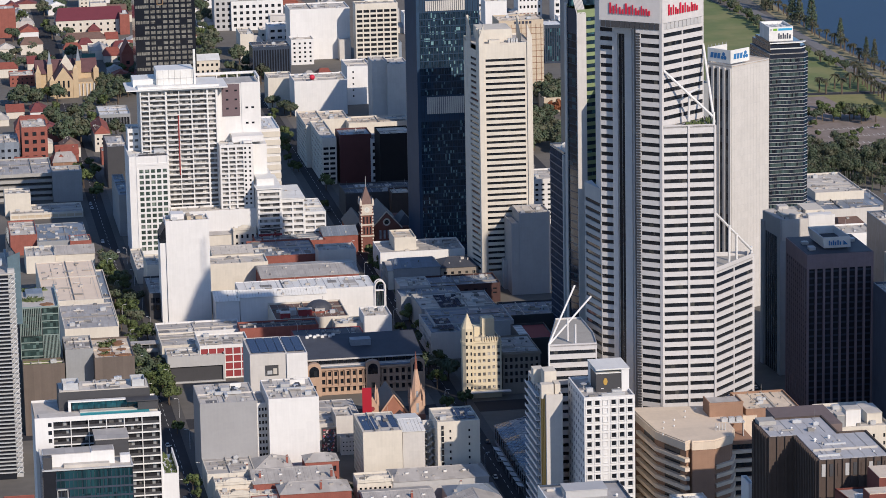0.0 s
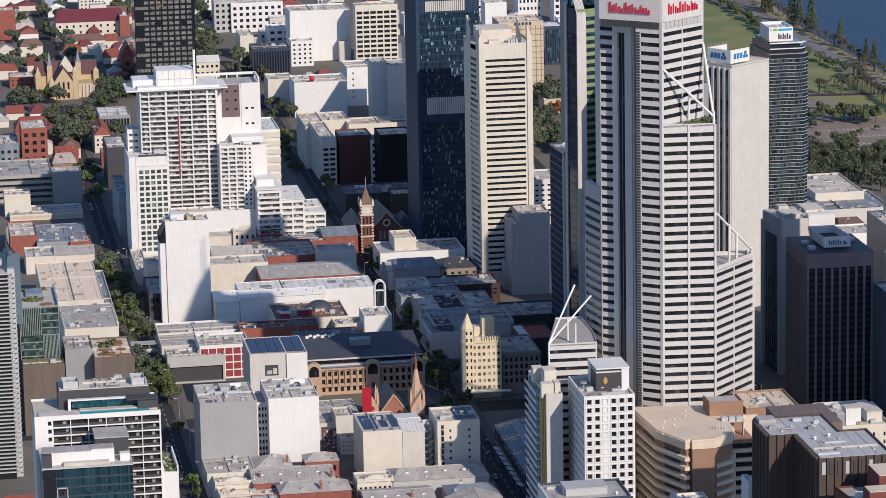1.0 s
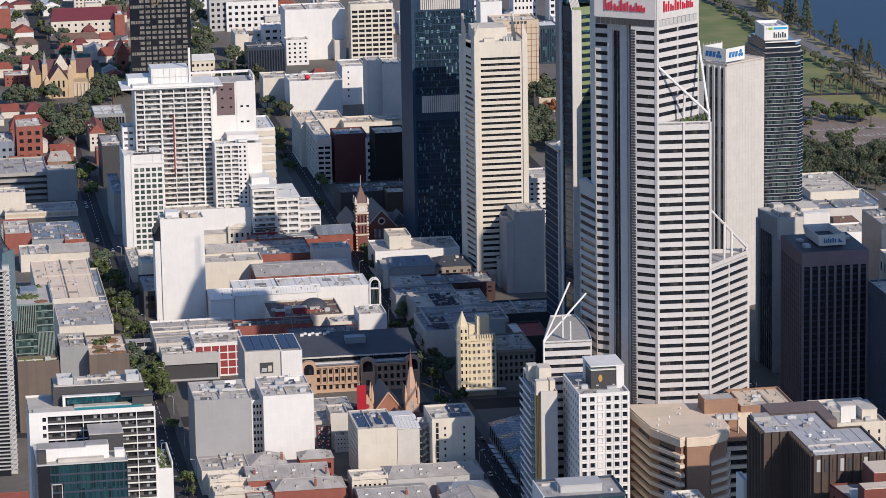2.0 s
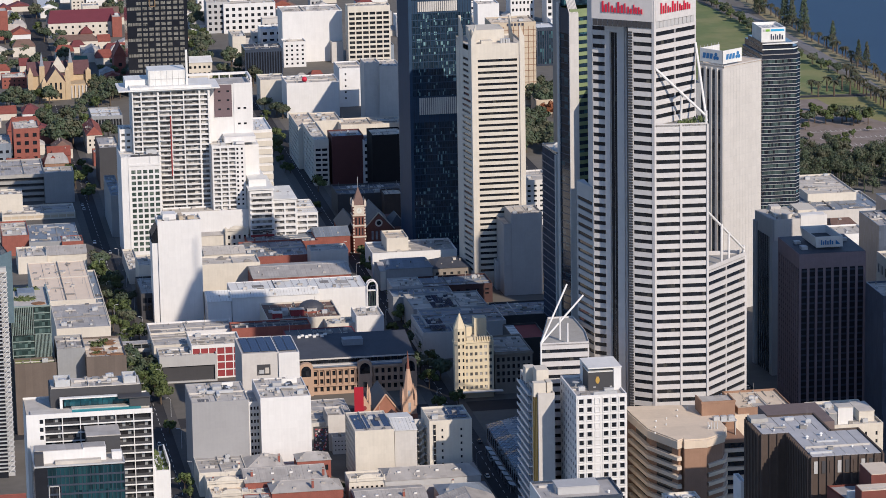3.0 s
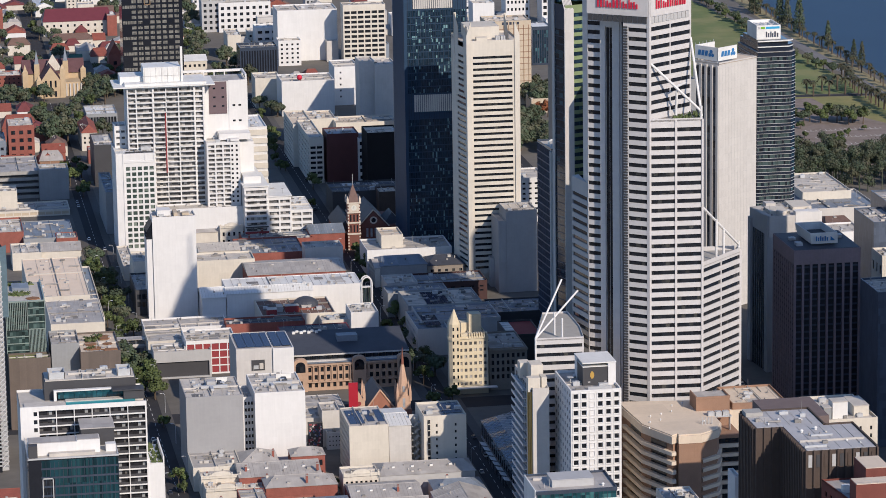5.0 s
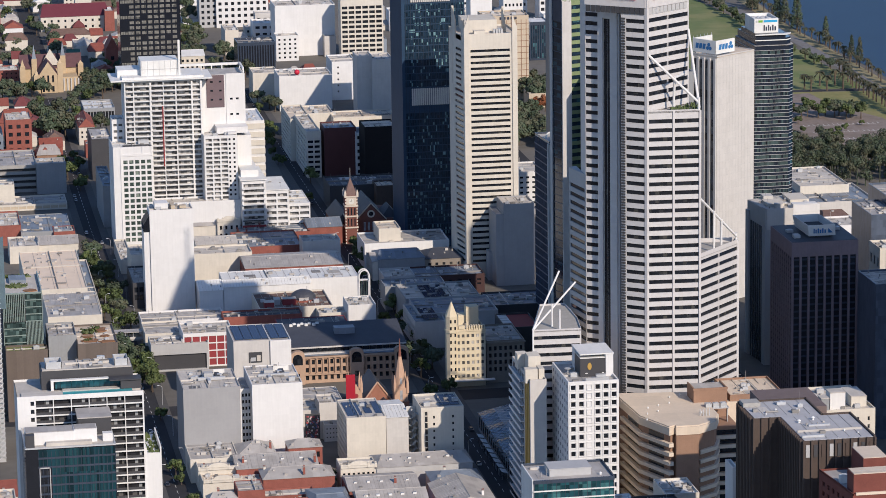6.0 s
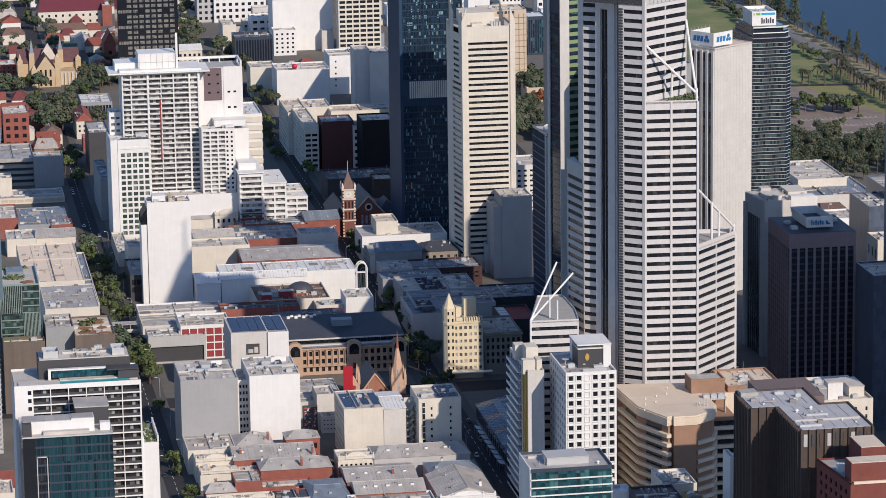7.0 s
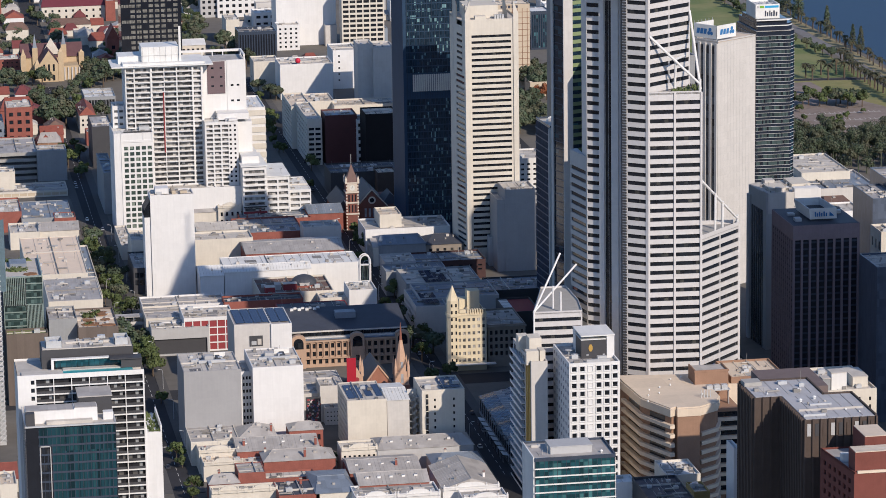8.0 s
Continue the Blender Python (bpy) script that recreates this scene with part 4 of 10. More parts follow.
def ribbed_tower():
    """The dark brown tower with purple-brown ribs, standing in shade, and a white sign box."""
    th = thing("office_tower", 428, 1542, 0, "dark brown ribbed office tower with a white rooftop sign box", "office tower")
    x0, x1, y0, y1, zt = 412.2, 443.8, 1523.0, 1561.0, 84.8
    RIB = mat("mauve_brown_precast", (0.22, 0.17, 0.185), 0.85, 0.14, 0.2, 0.1)
    a = Acc()
    a.box(x0 + 0.6, x1 - 0.6, y0 + 0.6, y1 - 0.6, 0, 79)
    a.part("glass_wall", BLACKGLASS, th)
    for k in range(25):
        s = Acc()
        s.box(x0 + 0.45, x1 - 0.45, y0 + 0.45, y1 - 0.45, 3 + k * 3.05, 3.9 + k * 3.05)
        s.part("spandrel", NAVYGLASS, th)
    c = Acc()
    c.prism([(x0, y0), (x1, y0), (x1, y1), (x0, y1)], 78, zt)
    c.part("crown", RIB, th)
    for k in range(9):
        s = Acc()
        u = x0 + k * (x1 - x0 - 1.1) / 8
        s.box(u, u + 1.1, y0, y0 + 0.9, 0, 78)
        s.part("rib", RIB, th)
    for k in range(1, 11):
        s = Acc()
        u = y0 + k * (y1 - y0 - 1.1) / 10
        s.box(x0, x0 + 0.9, u, u + 1.1, 0, 78)
        s.part("rib", RIB, th)
    d = Acc()
    d.box(x0 + 0.5, x1 - 0.5, y0 + 0.5, y1 - 0.5, zt, zt + 0.15)
    d.part("roof", ROOFDARK, th)
    b = Acc()
    o, i_ = [(422.4, 1530.6), (435.0, 1530.6), (433.0, 1553), (421.8, 1553)], None
    top = [(421.6, 1530.0), (434.6, 1530.0), (433.4, 1554), (420.8, 1554)]
    for k in range(4):
        p, q, pt, qt = o[k], o[(k + 1) % 4], top[k], top[(k + 1) % 4]
        b.poly((*p, zt + 1.0), (*q, zt + 1.0), (*qt, zt + 6.2), (*pt, zt + 6.2))
        cx, cy = 427.8, 1542
        s = lambda v: (cx + (v[0] - cx) * 0.94, cy + (v[1] - cy) * 0.96)
        b.poly((*s(q), zt + 1.0), (*s(p), zt + 1.0), (*s(pt), zt + 6.2), (*s(qt), zt + 6.2))
        b.poly((*pt, zt + 6.2), (*qt, zt + 6.2), (*s(qt), zt + 6.2), (*s(pt), zt + 6.2))
    box_ = b.part("sign_box", ROOFWHITE, th, "white open-topped sign box")
    s = Acc()
    s.box(423, 433.5, 1532, 1552, zt + 0.15, zt + 3.0)
    s.part("plant_room", CHARCOAL, th)
    sign_strokes(box_, (427.4, 1530.1, zt + 3.5), 0, (1.6, 1.8, 1.9), (2.2, 2.2, 2.2), SIGNBLUE, 0.35)
    m = Acc()
    m.poly((431.3, 1530.0, zt + 2.4), (433.6, 1530.0, zt + 2.4), (431.3, 1529.8, zt + 4.6))
    m.part("sign_mark", SIGNBLUE, th)
    roof_unit(th, 417, 1533, zt + 0.15, 3, 4, 1.5), roof_unit(th, 417, 1545, zt + 0.15, 3, 3, 1.2), roof_unit(th, 439, 1546, zt + 0.15, 4, 3, 1.4)


def grey_slot_tower():
    th = thing("office_tower", 440, 1645, 0, "grey concrete office tower with slotted side and cluttered pale roof", "office tower")
    z = 77.6
    FL, FR, BR, BL = (427.4, 1626.0), (453.8, 1626.0), (453.8, 1662.0), (424.9, 1654.0)
    a = Acc()
    a.prism([FL, FR, BR, BL], 0, z)
    a.part("wall", MIDGREY, th)
    side = lambda u, o: (FL[0] + (BL[0] - FL[0]) * u - o, FL[1] + (BL[1] - FL[1]) * u)
    for u0, u1, o, z0, z1, m, name in [(0.0, 0.16, 0.8, 0, z + 1.2, MIDGREY, "side_pier"), (0.86, 1.0, 1.0, 0, z - 4.5, MIDGREY, "side_pier")] + [(0.2 + 0.11 * k, 0.265 + 0.11 * k, 0.25, 0, z - 9, WIN, "glass_slot") for k in range(6)]:
        s = Acc()
        s.prism([side(u0, o), side(u0, -0.1), side(u1, -0.1), side(u1, o)], z0, z1)
        s.part(name, m, th)
    d = Acc()
    d.prism([(FL[0] + 0.4, 1626.4), (453.4, 1626.4), (453.4, 1661.4), (425.4, 1653.6)], z, z + 0.2)
    d.part("roof", ROOFPALE, th)
    extra_boxes = ((427.4, 440.5, 1625.4, 1626.0, z - 9.5, z + 1.0, PALE), (440.5, 453.8, 1625.2, 1626.0, z - 6.0, z + 2.4, WHITE), (441.0, 453.2, 1627.2, 1632.0, z + 0.2, z + 2.4, WHITE),
                   (430.0, 439.0, 1634, 1646, z + 0.2, z + 1.6, CREAM), (443.0, 452.5, 1640, 1656, z + 0.2, z + 1.9, CREAM), (432.0, 437.0, 1650, 1656, z + 0.2, z + 2.2, PALE))
    for x0, x1, y0, y1, z0, z1, m in extra_boxes:
        s = Acc()
        s.box(x0, x1, y0, y1, z0, z1)
        s.part("parapet" if y1 < 1626.5 else "plant_room", m, th)
    s = Acc()
    s.prism([(434.5 + 2.3 * math.cos(t * 0.5236), 1630.5 + 2.3 * math.sin(t * 0.5236)) for t in range(12)], z, z + 2.6)
    s.part("water_tank", ROOFPALE, th)
    clutter(th, 428.5, 453, 1628, 1654, z + 0.2, 10, 9)


DEEPNAVY = mat("deep_navy_panel", (0.022, 0.05, 0.095), 0.5, 0.12, 0.2, spec=0.2, bump=0.02, sheets=(1.5, 1.5, 3.8, 0.06))


def blue_tower():
    """The tall dark blue glass tower with lit offices, plain dark side and two pale plant bands."""
    th = thing("office_tower", 312, 1945, 0, "tall dark blue glass office tower with pale louvred plant bands", "office tower")
    x0, x1, y0, y1 = 294.8, 330.6, 1925.0, 1962.0
    a = Acc()
    a.prism([(x0, y0), (x1, y0), (x1, y1), (x0 - 1.0, y1), (x0 - 3.6, y0 + 18)], 0, 175)
    a.part("wall", DEEPNAVY, th)
    vs = [(6, 78, 19), (92.5, 140, 12), (147, 172, 7)]
    for z0, z1, n in vs:
        h = (z1 - z0) / n
        for j in range(n):
            pane(th, ((x0 + x1) / 2 + 0.4, y0 - 0.1, z0 + h * (j + 0.5)), x1 - x0 - 2.4, h * 0.86, 0, TOWERGLASS)
    m = Acc()
    for i in range(25):
        u = x0 + 0.8 + i * (x1 - x0 - 1.6) / 24
        m.box(u - 0.09, u + 0.09, y0 - 0.32, y0 - 0.1, 4, 174)
    m.part("mullions", NAVYGLASS, th)
    c = Acc()
    c.box(x0 - 0.2, x0 + 1.6, y0 - 0.6, y0 + 0.2, 0, 175)
    c.part("corner_pier", DEEPNAVY, th)
    for z0, z1 in ((82.2, 91.8), (140.8, 146.5)):
        for i in range(19):
            s = Acc()
            u = x0 + 5.2 + i * 1.19
            s.box(u, u + 0.86, y0 - 0.5, y0 - 0.12, z0, z1)
            s.part("plant_louvre", PALE, th, "pale louvre blade")


def cream_tower():
    """The cream precast tower with slanting prongs at its corners."""
    th = thing("office_tower", 330, 1860, 0, "cream precast office tower with ribbon windows and pronged corners", "office tower")
    x0, x1, y0, y1, zt = 316.5, 345.3, 1845.0, 1876.0, 134.5
    a = Acc()
    f = dict(nx=1, nz=37, w=1.0, h=0.44, side=3.4, right=3.8, low=7.5, high=7.7, depth=0.6)
    clad(a, th, (x0, y0), (x1, y0), 0, zt, f)
    clad(a, th, (x0 - 3.2, y0 + 19), (x0, y0), 0, zt - 4, dict(nx=1, nz=37, w=1.0, h=0.44, side=3.0, right=2.4, low=7.5, high=3.7, depth=0.5))
    clad(a, th, (x1, y0), (x1, y1), 0, zt, None)
    clad(a, th, (x1, y1), (x0 - 3.2, y1), 0, zt, None)
    clad(a, th, (x0 - 3.2, y1), (x0 - 3.2, y0 + 19), 0, zt, None)
    a.part("wall", CREAM, th)
    p = Acc()
    for u0, u1, h0, h1 in ((x0 - 0.2, x0 + 2.4, zt + 3, zt + 11), (x1 - 2.6, x1 + 0.2, zt + 10, zt + 3)):
        p.poly((u0, y0 - 0.7, 0), (u1, y0 - 0.7, 0), (u1, y0 - 0.7, h1), (u0, y0 - 0.7, h0))
        p.poly((u1, y0 + 0.5, 0), (u0, y0 + 0.5, 0), (u0, y0 + 0.5, h0), (u1, y0 + 0.5, h1))
        p.poly((u0, y0 + 0.5, 0), (u0, y0 - 0.7, 0), (u0, y0 - 0.7, h0), (u0, y0 + 0.5, h0))
        p.poly((u1, y0 - 0.7, 0), (u1, y0 + 0.5, 0), (u1, y0 + 0.5, h1), (u1, y0 - 0.7, h1))
        p.poly((u0, y0 - 0.7, h0), (u1, y0 - 0.7, h1), (u1, y0 + 0.5, h1), (u0, y0 + 0.5, h0))
    p.part("corner_prong", CREAM, th)
    for xa, ya, h0, h1 in ((x0 - 3.3, y0 + 19, zt + 6, zt + 13), (x0 - 0.6, y0 + 4.5, zt + 2, zt + 8), (x1 - 5.5, y0 + 13, zt + 2, zt + 12.5)):
        q = Acc()
        q.poly((xa, ya, zt - 30), (xa + 1.2, ya - 5.0, zt - 30), (xa + 1.2, ya - 5.0, h0), (xa, ya, h1))
        q.poly((xa + 1.0, ya - 5.0, zt - 30), (xa - 0.2, ya, zt - 30), (xa - 0.2, ya, h1), (xa + 1.0, ya - 5.0, h0))
        q.prism([(xa - 0.3, ya - 0.2), (xa + 0.9, ya - 0.2), (xa + 0.9, ya + 0.9), (xa - 0.3, ya + 0.9)], zt - 30, h1)
        q.part("roof_fin", CREAM, th)
    d = Acc()
    d.prism([(x0, y0 + 0.4), (x1, y0 + 0.4), (x1, y1), (x0 - 3.2, y1), (x0 - 3.2, y0 + 19)], zt - 1.5, zt - 1.0)
    d.part("roof", ROOFPALE, th)
    s = Acc()
    s.box(x0 + 2, x1 - 9, y0 + 10, y1 - 2, zt - 1.0, zt + 6.0)
    s.box(x0 + 6, x0 + 12, y0 + 3, y0 + 7, zt - 1, zt + 1.2)
    s.part("plant_room", CREAM, th)
    r = Acc()
    for k in range(4):
        r.box(x0 + 17 + 1.4 * k, x0 + 18 + 1.4 * k, y0 + 5, y0 + 7.5, zt - 1, zt + 1.4)
    r.part("roof_unit", STEEL, th)
    g = Acc()
    for k in range(20):
        g.box(x0 + 3.5 + k * 1.08, x0 + 4.0 + k * 1.08, y0 - 0.4, y0 + 0.1, 3.0, 6.0)
    g.part("podium_fins", CREAM, th)


banded_tower(), prism_tower(), striped_tower(), sign_tower(), dark_band_tower(), ribbed_tower(), grey_slot_tower(), blue_tower(), cream_tower()
# towers hidden or out of view, added only for the shade they cast
# unseen, thin shade caster for the grey blocks before the cream tower
block("office_tower", "unseen grey tower added to shade the blocks by the cream tower", 459, 478, 1520, 1530, 231, GREY, ROOFGREY, f=dict(nx=1, nz=20, w=0.9, h=0.5, low=6, high=3), n=2)
# out of view to the right; added to put the ribbed tower in shade
block("office_tower", "unseen grey tower added to shade the ribbed tower", 434, 500, 1395, 1430, 225, MIDGREY, ROOFGREY, f=dict(nx=1, nz=16, w=0.9, h=0.5, low=6, high=3), n=2)
# hidden by the granite tower; an added caster for the stone building's shade
block("office_tower", "hidden grey tower added to shade the grey stone building", 332, 356, 1508, 1532, 140, GREY, ROOFGREY, f=dict(nx=1, nz=8, w=0.9, h=0.5, low=6, high=3), n=2)
# kept concealed behind the towers; added so the mall roofs fall in shade
block("office_tower", "hidden grey block added to shade the mall roofs", 342, 388, 1615, 1638, 150, GREY, ROOFGREY, f=dict(nx=1, nz=6, w=0.9, h=0.5, low=6, high=3), n=2)
# second concealed caster, added to shade the mall along the middle street
block("office_tower", "hidden grey block added to shade the mall's street side", 331, 369, 1562, 1591, 127, GREY, ROOFGREY, f=dict(nx=1, nz=8, w=0.9, h=0.5, low=6, high=3), n=2)
# blank block out of view, added for the shadow on the round office
block("office_building", "unseen grey block added to shade the round office", 401, 440, 1203, 1226, 140, GREY, ROOFGREY, n=2)
# hidden by nearer towers; its shadow is meant for the dark red building
block("office_tower", "hidden grey tower added to shade the dark red building", 368, 428, 1850, 1880, 200, GREY, ROOFGREY, f=dict(nx=1, nz=14, w=0.9, h=0.5, low=6, high=3), n=2)
# hidden by the blue tower, added for the slanting shadow on far white walls
block("office_tower", "hidden grey block added to shade the far white walls", 350, 384, 2215, 2275, 84, GREY, ROOFGREY, f=dict(nx=1, nz=8, w=0.9, h=0.5, low=6, high=3), n=2)
# ---------- near buildings ----------
ONE_PIECE = {"quoins", "pergola", "plant_screen", "unit_stand", "sign_bar", "cross_bar", "parapet", "frame", "roof_frame", "clock_hand", "canopy_roof"}


def extra(th, name, material, *boxes, label=""):
    if len(boxes) > 1 and name not in ONE_PIECE:
        return [extra(th, name, material, b, label=label) for b in boxes]
    a = Acc()
    for b in boxes:
        a.box(*b)
    return a.part(name, material, th, label)


def solar_rows(th, x0, x1, y0, y1, z, nx, ny, tilt=0.3):
    """Rows of dark solar panels with gaps between them."""
    dx, dy = (x1 - x0) / nx, (y1 - y0) / ny
    for i in range(nx):
        for j in range(ny):
            w, d = round(dx * 0.92, 2), round(dy * 0.86, 2)
            piece("solar_panel", (w, d), lambda a: (a.poly((-w / 2, -d / 2, 0.15), (w / 2, -d / 2, 0.15), (w / 2, d / 2, 0.15 + tilt), (-w / 2, d / 2, 0.15 + tilt)), a.box(-w / 2, w / 2, d / 2 - 0.08, d / 2, 0, 0.12 + tilt)),
                  SOLAR, th, (x0 + dx * (i + 0.5), y0 + dy * (j + 0.5), z))


def pool_apartments():
    th = thing("apartment_building", 69, 1240, 0, "white gridded apartment tower with deep balconies and rooftop pool", "apartment building")
    x0, x1, y0, y1, z = 46.3, 91.8, 1230.0, 1256.0, 110.0
    a = Acc()
    clad(a, th, (x0, y0), (x1, y0), 0, z, dict(nx=6, nz=17, w=0.955, h=0.84, side=6.5, right=0.4, low=57.97, high=1.2, depth=1.7, glass=WINDEEP))
    clad(a, th, (x0, y1), (x0, y0), 0, z, None), clad(a, th, (x1, y0), (x1, y1), 0, z, None), clad(a, th, (x1, y1), (x0, y1), 0, z, None)
    a.part("wall", WHITE, th)
    for k in range(3):
        pane(th, (x0 + 5.4, y0 - 0.03, z - 2.4 - 2.99 * k), 1.3, 1.5, 0, WIN)
    r = random.Random(5)
    w = (x1 - x0 - 6.9) / 6
    for i in range(6):
        for k in range(16):
            zz = z - 1.2 - 2.99 * (k + 1) + 0.2
            piece("balustrade", 1, lambda b: b.box(-w * 0.47, w * 0.47, -0.03, 0.03, 0, 1.0), CHARCOAL, th, (x0 + 6.5 + w * (i + 0.5), y0 + 0.25, zz))
            if r.random() < 0.8:
                piece("blind", 1, lambda b: b.box(-0.55, 0.55, -0.03, 0.03, 0, 2.1), GREY, th, (x0 + 6.5 + w * (i + r.uniform(0.12, 0.88)), y0 + 1.6, zz))
    extra(th, "roof", ROOFPALE, (x0 + 0.3, x1 - 0.3, y0 + 0.3, y1 - 0.3, z - 1.2, z - 0.8))
    extra(th, "parapet", WHITE, (x0, x1, y0 - 0.01, y0 + 0.35, z - 1, z + 0.3))
    extra(th, "pool", POOL, (63.0, 88.0, y0 + 1.2, y0 + 5.8, z - 0.8, z - 0.1))
    extra(th, "pool_deck", ROOFPALE, (48.0, 63.0, y0 + 1.0, y0 + 8, z - 0.8, z - 0.2), (63, 91.0, y0 + 5.8, y0 + 9, z - 0.8, z + 0.2))
    for k in range(13):
        pane(th, (61.5 + 2.0 * k, y0 + 9.2, z + 1.6), 1.9, 2.6, 0, WINTEAL)
    extra(th, "pergola", WHITE, (59.0, 80.0, y0 + 8.6, y0 + 10.5, z + 3.0, z + 3.5), (59.0, 60.0, y0 + 8.6, y0 + 10.5, z - 0.8, z + 3.0))
    extra(th, "pergola", CHARCOAL, (80.0, 91.5, y0 + 4.5, y0 + 10.5, z + 3.2, z + 3.6), (84, 91.5, y0 + 5.2, y0 + 5.5, z, z + 3.2))
    extra(th, "rooftop_bar", BROWNBRICK, (85.5, 91.0, y0 + 5.7, y0 + 9.5, z + 0.2, z + 3.0))
    extra(th, "plant_room", CHARCOAL, (55.8, 89.0, y0 + 12, y1 - 0.5, z - 0.8, z + 6.2))
    extra(th, "roof", ROOFPALE, (56.2, 88.6, y0 + 12.4, y1 - 0.9, z + 6.2, z + 6.5))
    for q in ((57.5, 63.5), (82.5, 87.5)):
        extra(th, "plant_screen", STEEL, (q[0], q[1], y0 + 14, y0 + 14.2, z + 6.4, z + 9), (q[0], q[1], y0 + 21, y0 + 21.2, z + 6.4, z + 9), (q[0], q[0] + 0.2, y0 + 14, y0 + 21, z + 6.4, z + 9), (q[1] - 0.2, q[1], y0 + 14, y0 + 21, z + 6.4, z + 9))
        roof_unit(th, (q[0] + q[1]) / 2, y0 + 17, z + 6.5, 2.8, 3, 2)
    clutter(th, 65, 81, y0 + 13, y1 - 1, z + 6.5, 8, 2)
    # the lower white wing at the street
    extra(th, "street_wing", WHITE, (91.8, 97.6, y0 + 0.4, y1, 0, 86.5), (91.8, 92.3, y0 + 0.4, y1, 86.5, 88.5), (97.1, 97.6, y0 + 0.4, y1, 86.5, 89))
    s = Acc()
    r = random.Random(2)
    for k in range(40):
        x, y, h = r.uniform(92.6, 96.8), r.uniform(y0 + 1, y1 - 2), r.uniform(0.5, 1.6)
        s.prism([(x + 0.6 * h * math.cos(q), y + 0.6 * h * math.sin(q)) for q in (0, 1.2, 2.5, 3.8, 5)], 86.5, 86.5 + h, [(x + 0.2 * math.cos(q), y + 0.2 * math.sin(q)) for q in (0, 1.2, 2.5, 3.8, 5)])
    tagged(s.part("planting", LEAF, th), "", "", "", "stuff")


def teal_office():
    th = thing("office_building", 63, 1212, 0, "teal glass office block with white rooftop plant rooms", "office building")
    x0, x1, y0, y1, z = 47.3, 79.0, 1200.0, 1228.0, 99.0
    a = Acc()
    a.box(x0, x1, y0, y1, 0, z)
    a.part("wall", BLACKGLASS, th)
    fl = 3.3
    for k in range(16):
        zz = z - 1.6 - fl * k
        ua = x0 + (4.6 if k < 2 else 9.2)
        pane(th, ((ua + x1 - 0.3) / 2, y0 - 0.06, zz - 0.2), x1 - 0.3 - ua, fl * 0.86, 0, TEALWALL)
        if k > 1:
            pane(th, (x0 + 6.6, y0 - 0.06, zz - 0.2), 3.0, fl * 0.84, 0, WIN)
        extra(th, "spandrel", NAVYGLASS, (x0 + 4.3, x1, y0 - 0.18, y0, zz - 0.2 - fl / 2 - 0.36, zz - 0.2 - fl / 2 + 0.36))
    for k in range(3):
        extra(th, "frame", MIDGREY, (x0 + 4.7 + 1.0 * (k > 5) + (0, 3.6, 0)[k] , x0 + 5.0 + (0, 3.6, 3.6)[k], y0 - 0.4, y0 - 0.05, 0 if k < 2 else z - 7.2, z - 6.8))
    m = Acc()
    for i in range(19):
        u = x0 + 4.6 + i * 1.5
        m.box(u - 0.07, u + 0.07, y0 - 0.3, y0 - 0.05, 40, z - 1)
    m.part("mullions", NAVYGLASS, th)
    extra(th, "parapet", STEEL, (x0 - 0.2, x1 + 0.2, y0 - 0.25, y0 + 0.4, z, z + 0.5), (x0 - 0.2, x0 + 0.3, y0, y1, z, z + 0.5), (x1 - 0.3, x1 + 0.2, y0, y1, z, z + 0.5))
    extra(th, "roof", ROOFPALE, (x0, x1, y0 + 0.4, y1, z, z + 0.2))
    extra(th, "plant_room", WHITE, (x0 + 0.3, x0 + 17.5, y0 + 4.5, y0 + 13, z + 0.2, z + 4.6), (x0 + 17.5, x1 - 6.0, y0 + 5, y0 + 12, z + 0.2, z + 5.0))
    extra(th, "plant_step", ROOFPALE, (x0 + 7.5, x1 - 8, y0 + 2.0, y0 + 4.4, z + 0.2, z + 1.4))
    extra(th, "plant_roof", ROOFGREY, (x0 + 0.6, x0 + 17.2, y0 + 4.8, y0 + 12.7, z + 4.6, z + 4.8), (x0 + 17.8, x1 - 6.3, y0 + 5.3, y0 + 11.7, z + 5.0, z + 5.2))
    extra(th, "plant_room", CHARCOAL, (x0 + 0.2, x0 + 3.4, y0 + 1.5, y0 + 5, z + 0.2, z + 4.6), (x1 - 12, x1 - 0.3, y0 + 14, y0 + 27, z + 0.2, z + 6.4))
    extra(th, "plant_roof", ROOFGREY, (x1 - 12.3, x1, y0 + 13.7, y0 + 27.3, z + 6.4, z + 6.8))
    extra(th, "stair_core", WHITE, (x1 - 4, x1 - 0.5, y0 + 5, y0 + 8, z + 0.2, z + 3))


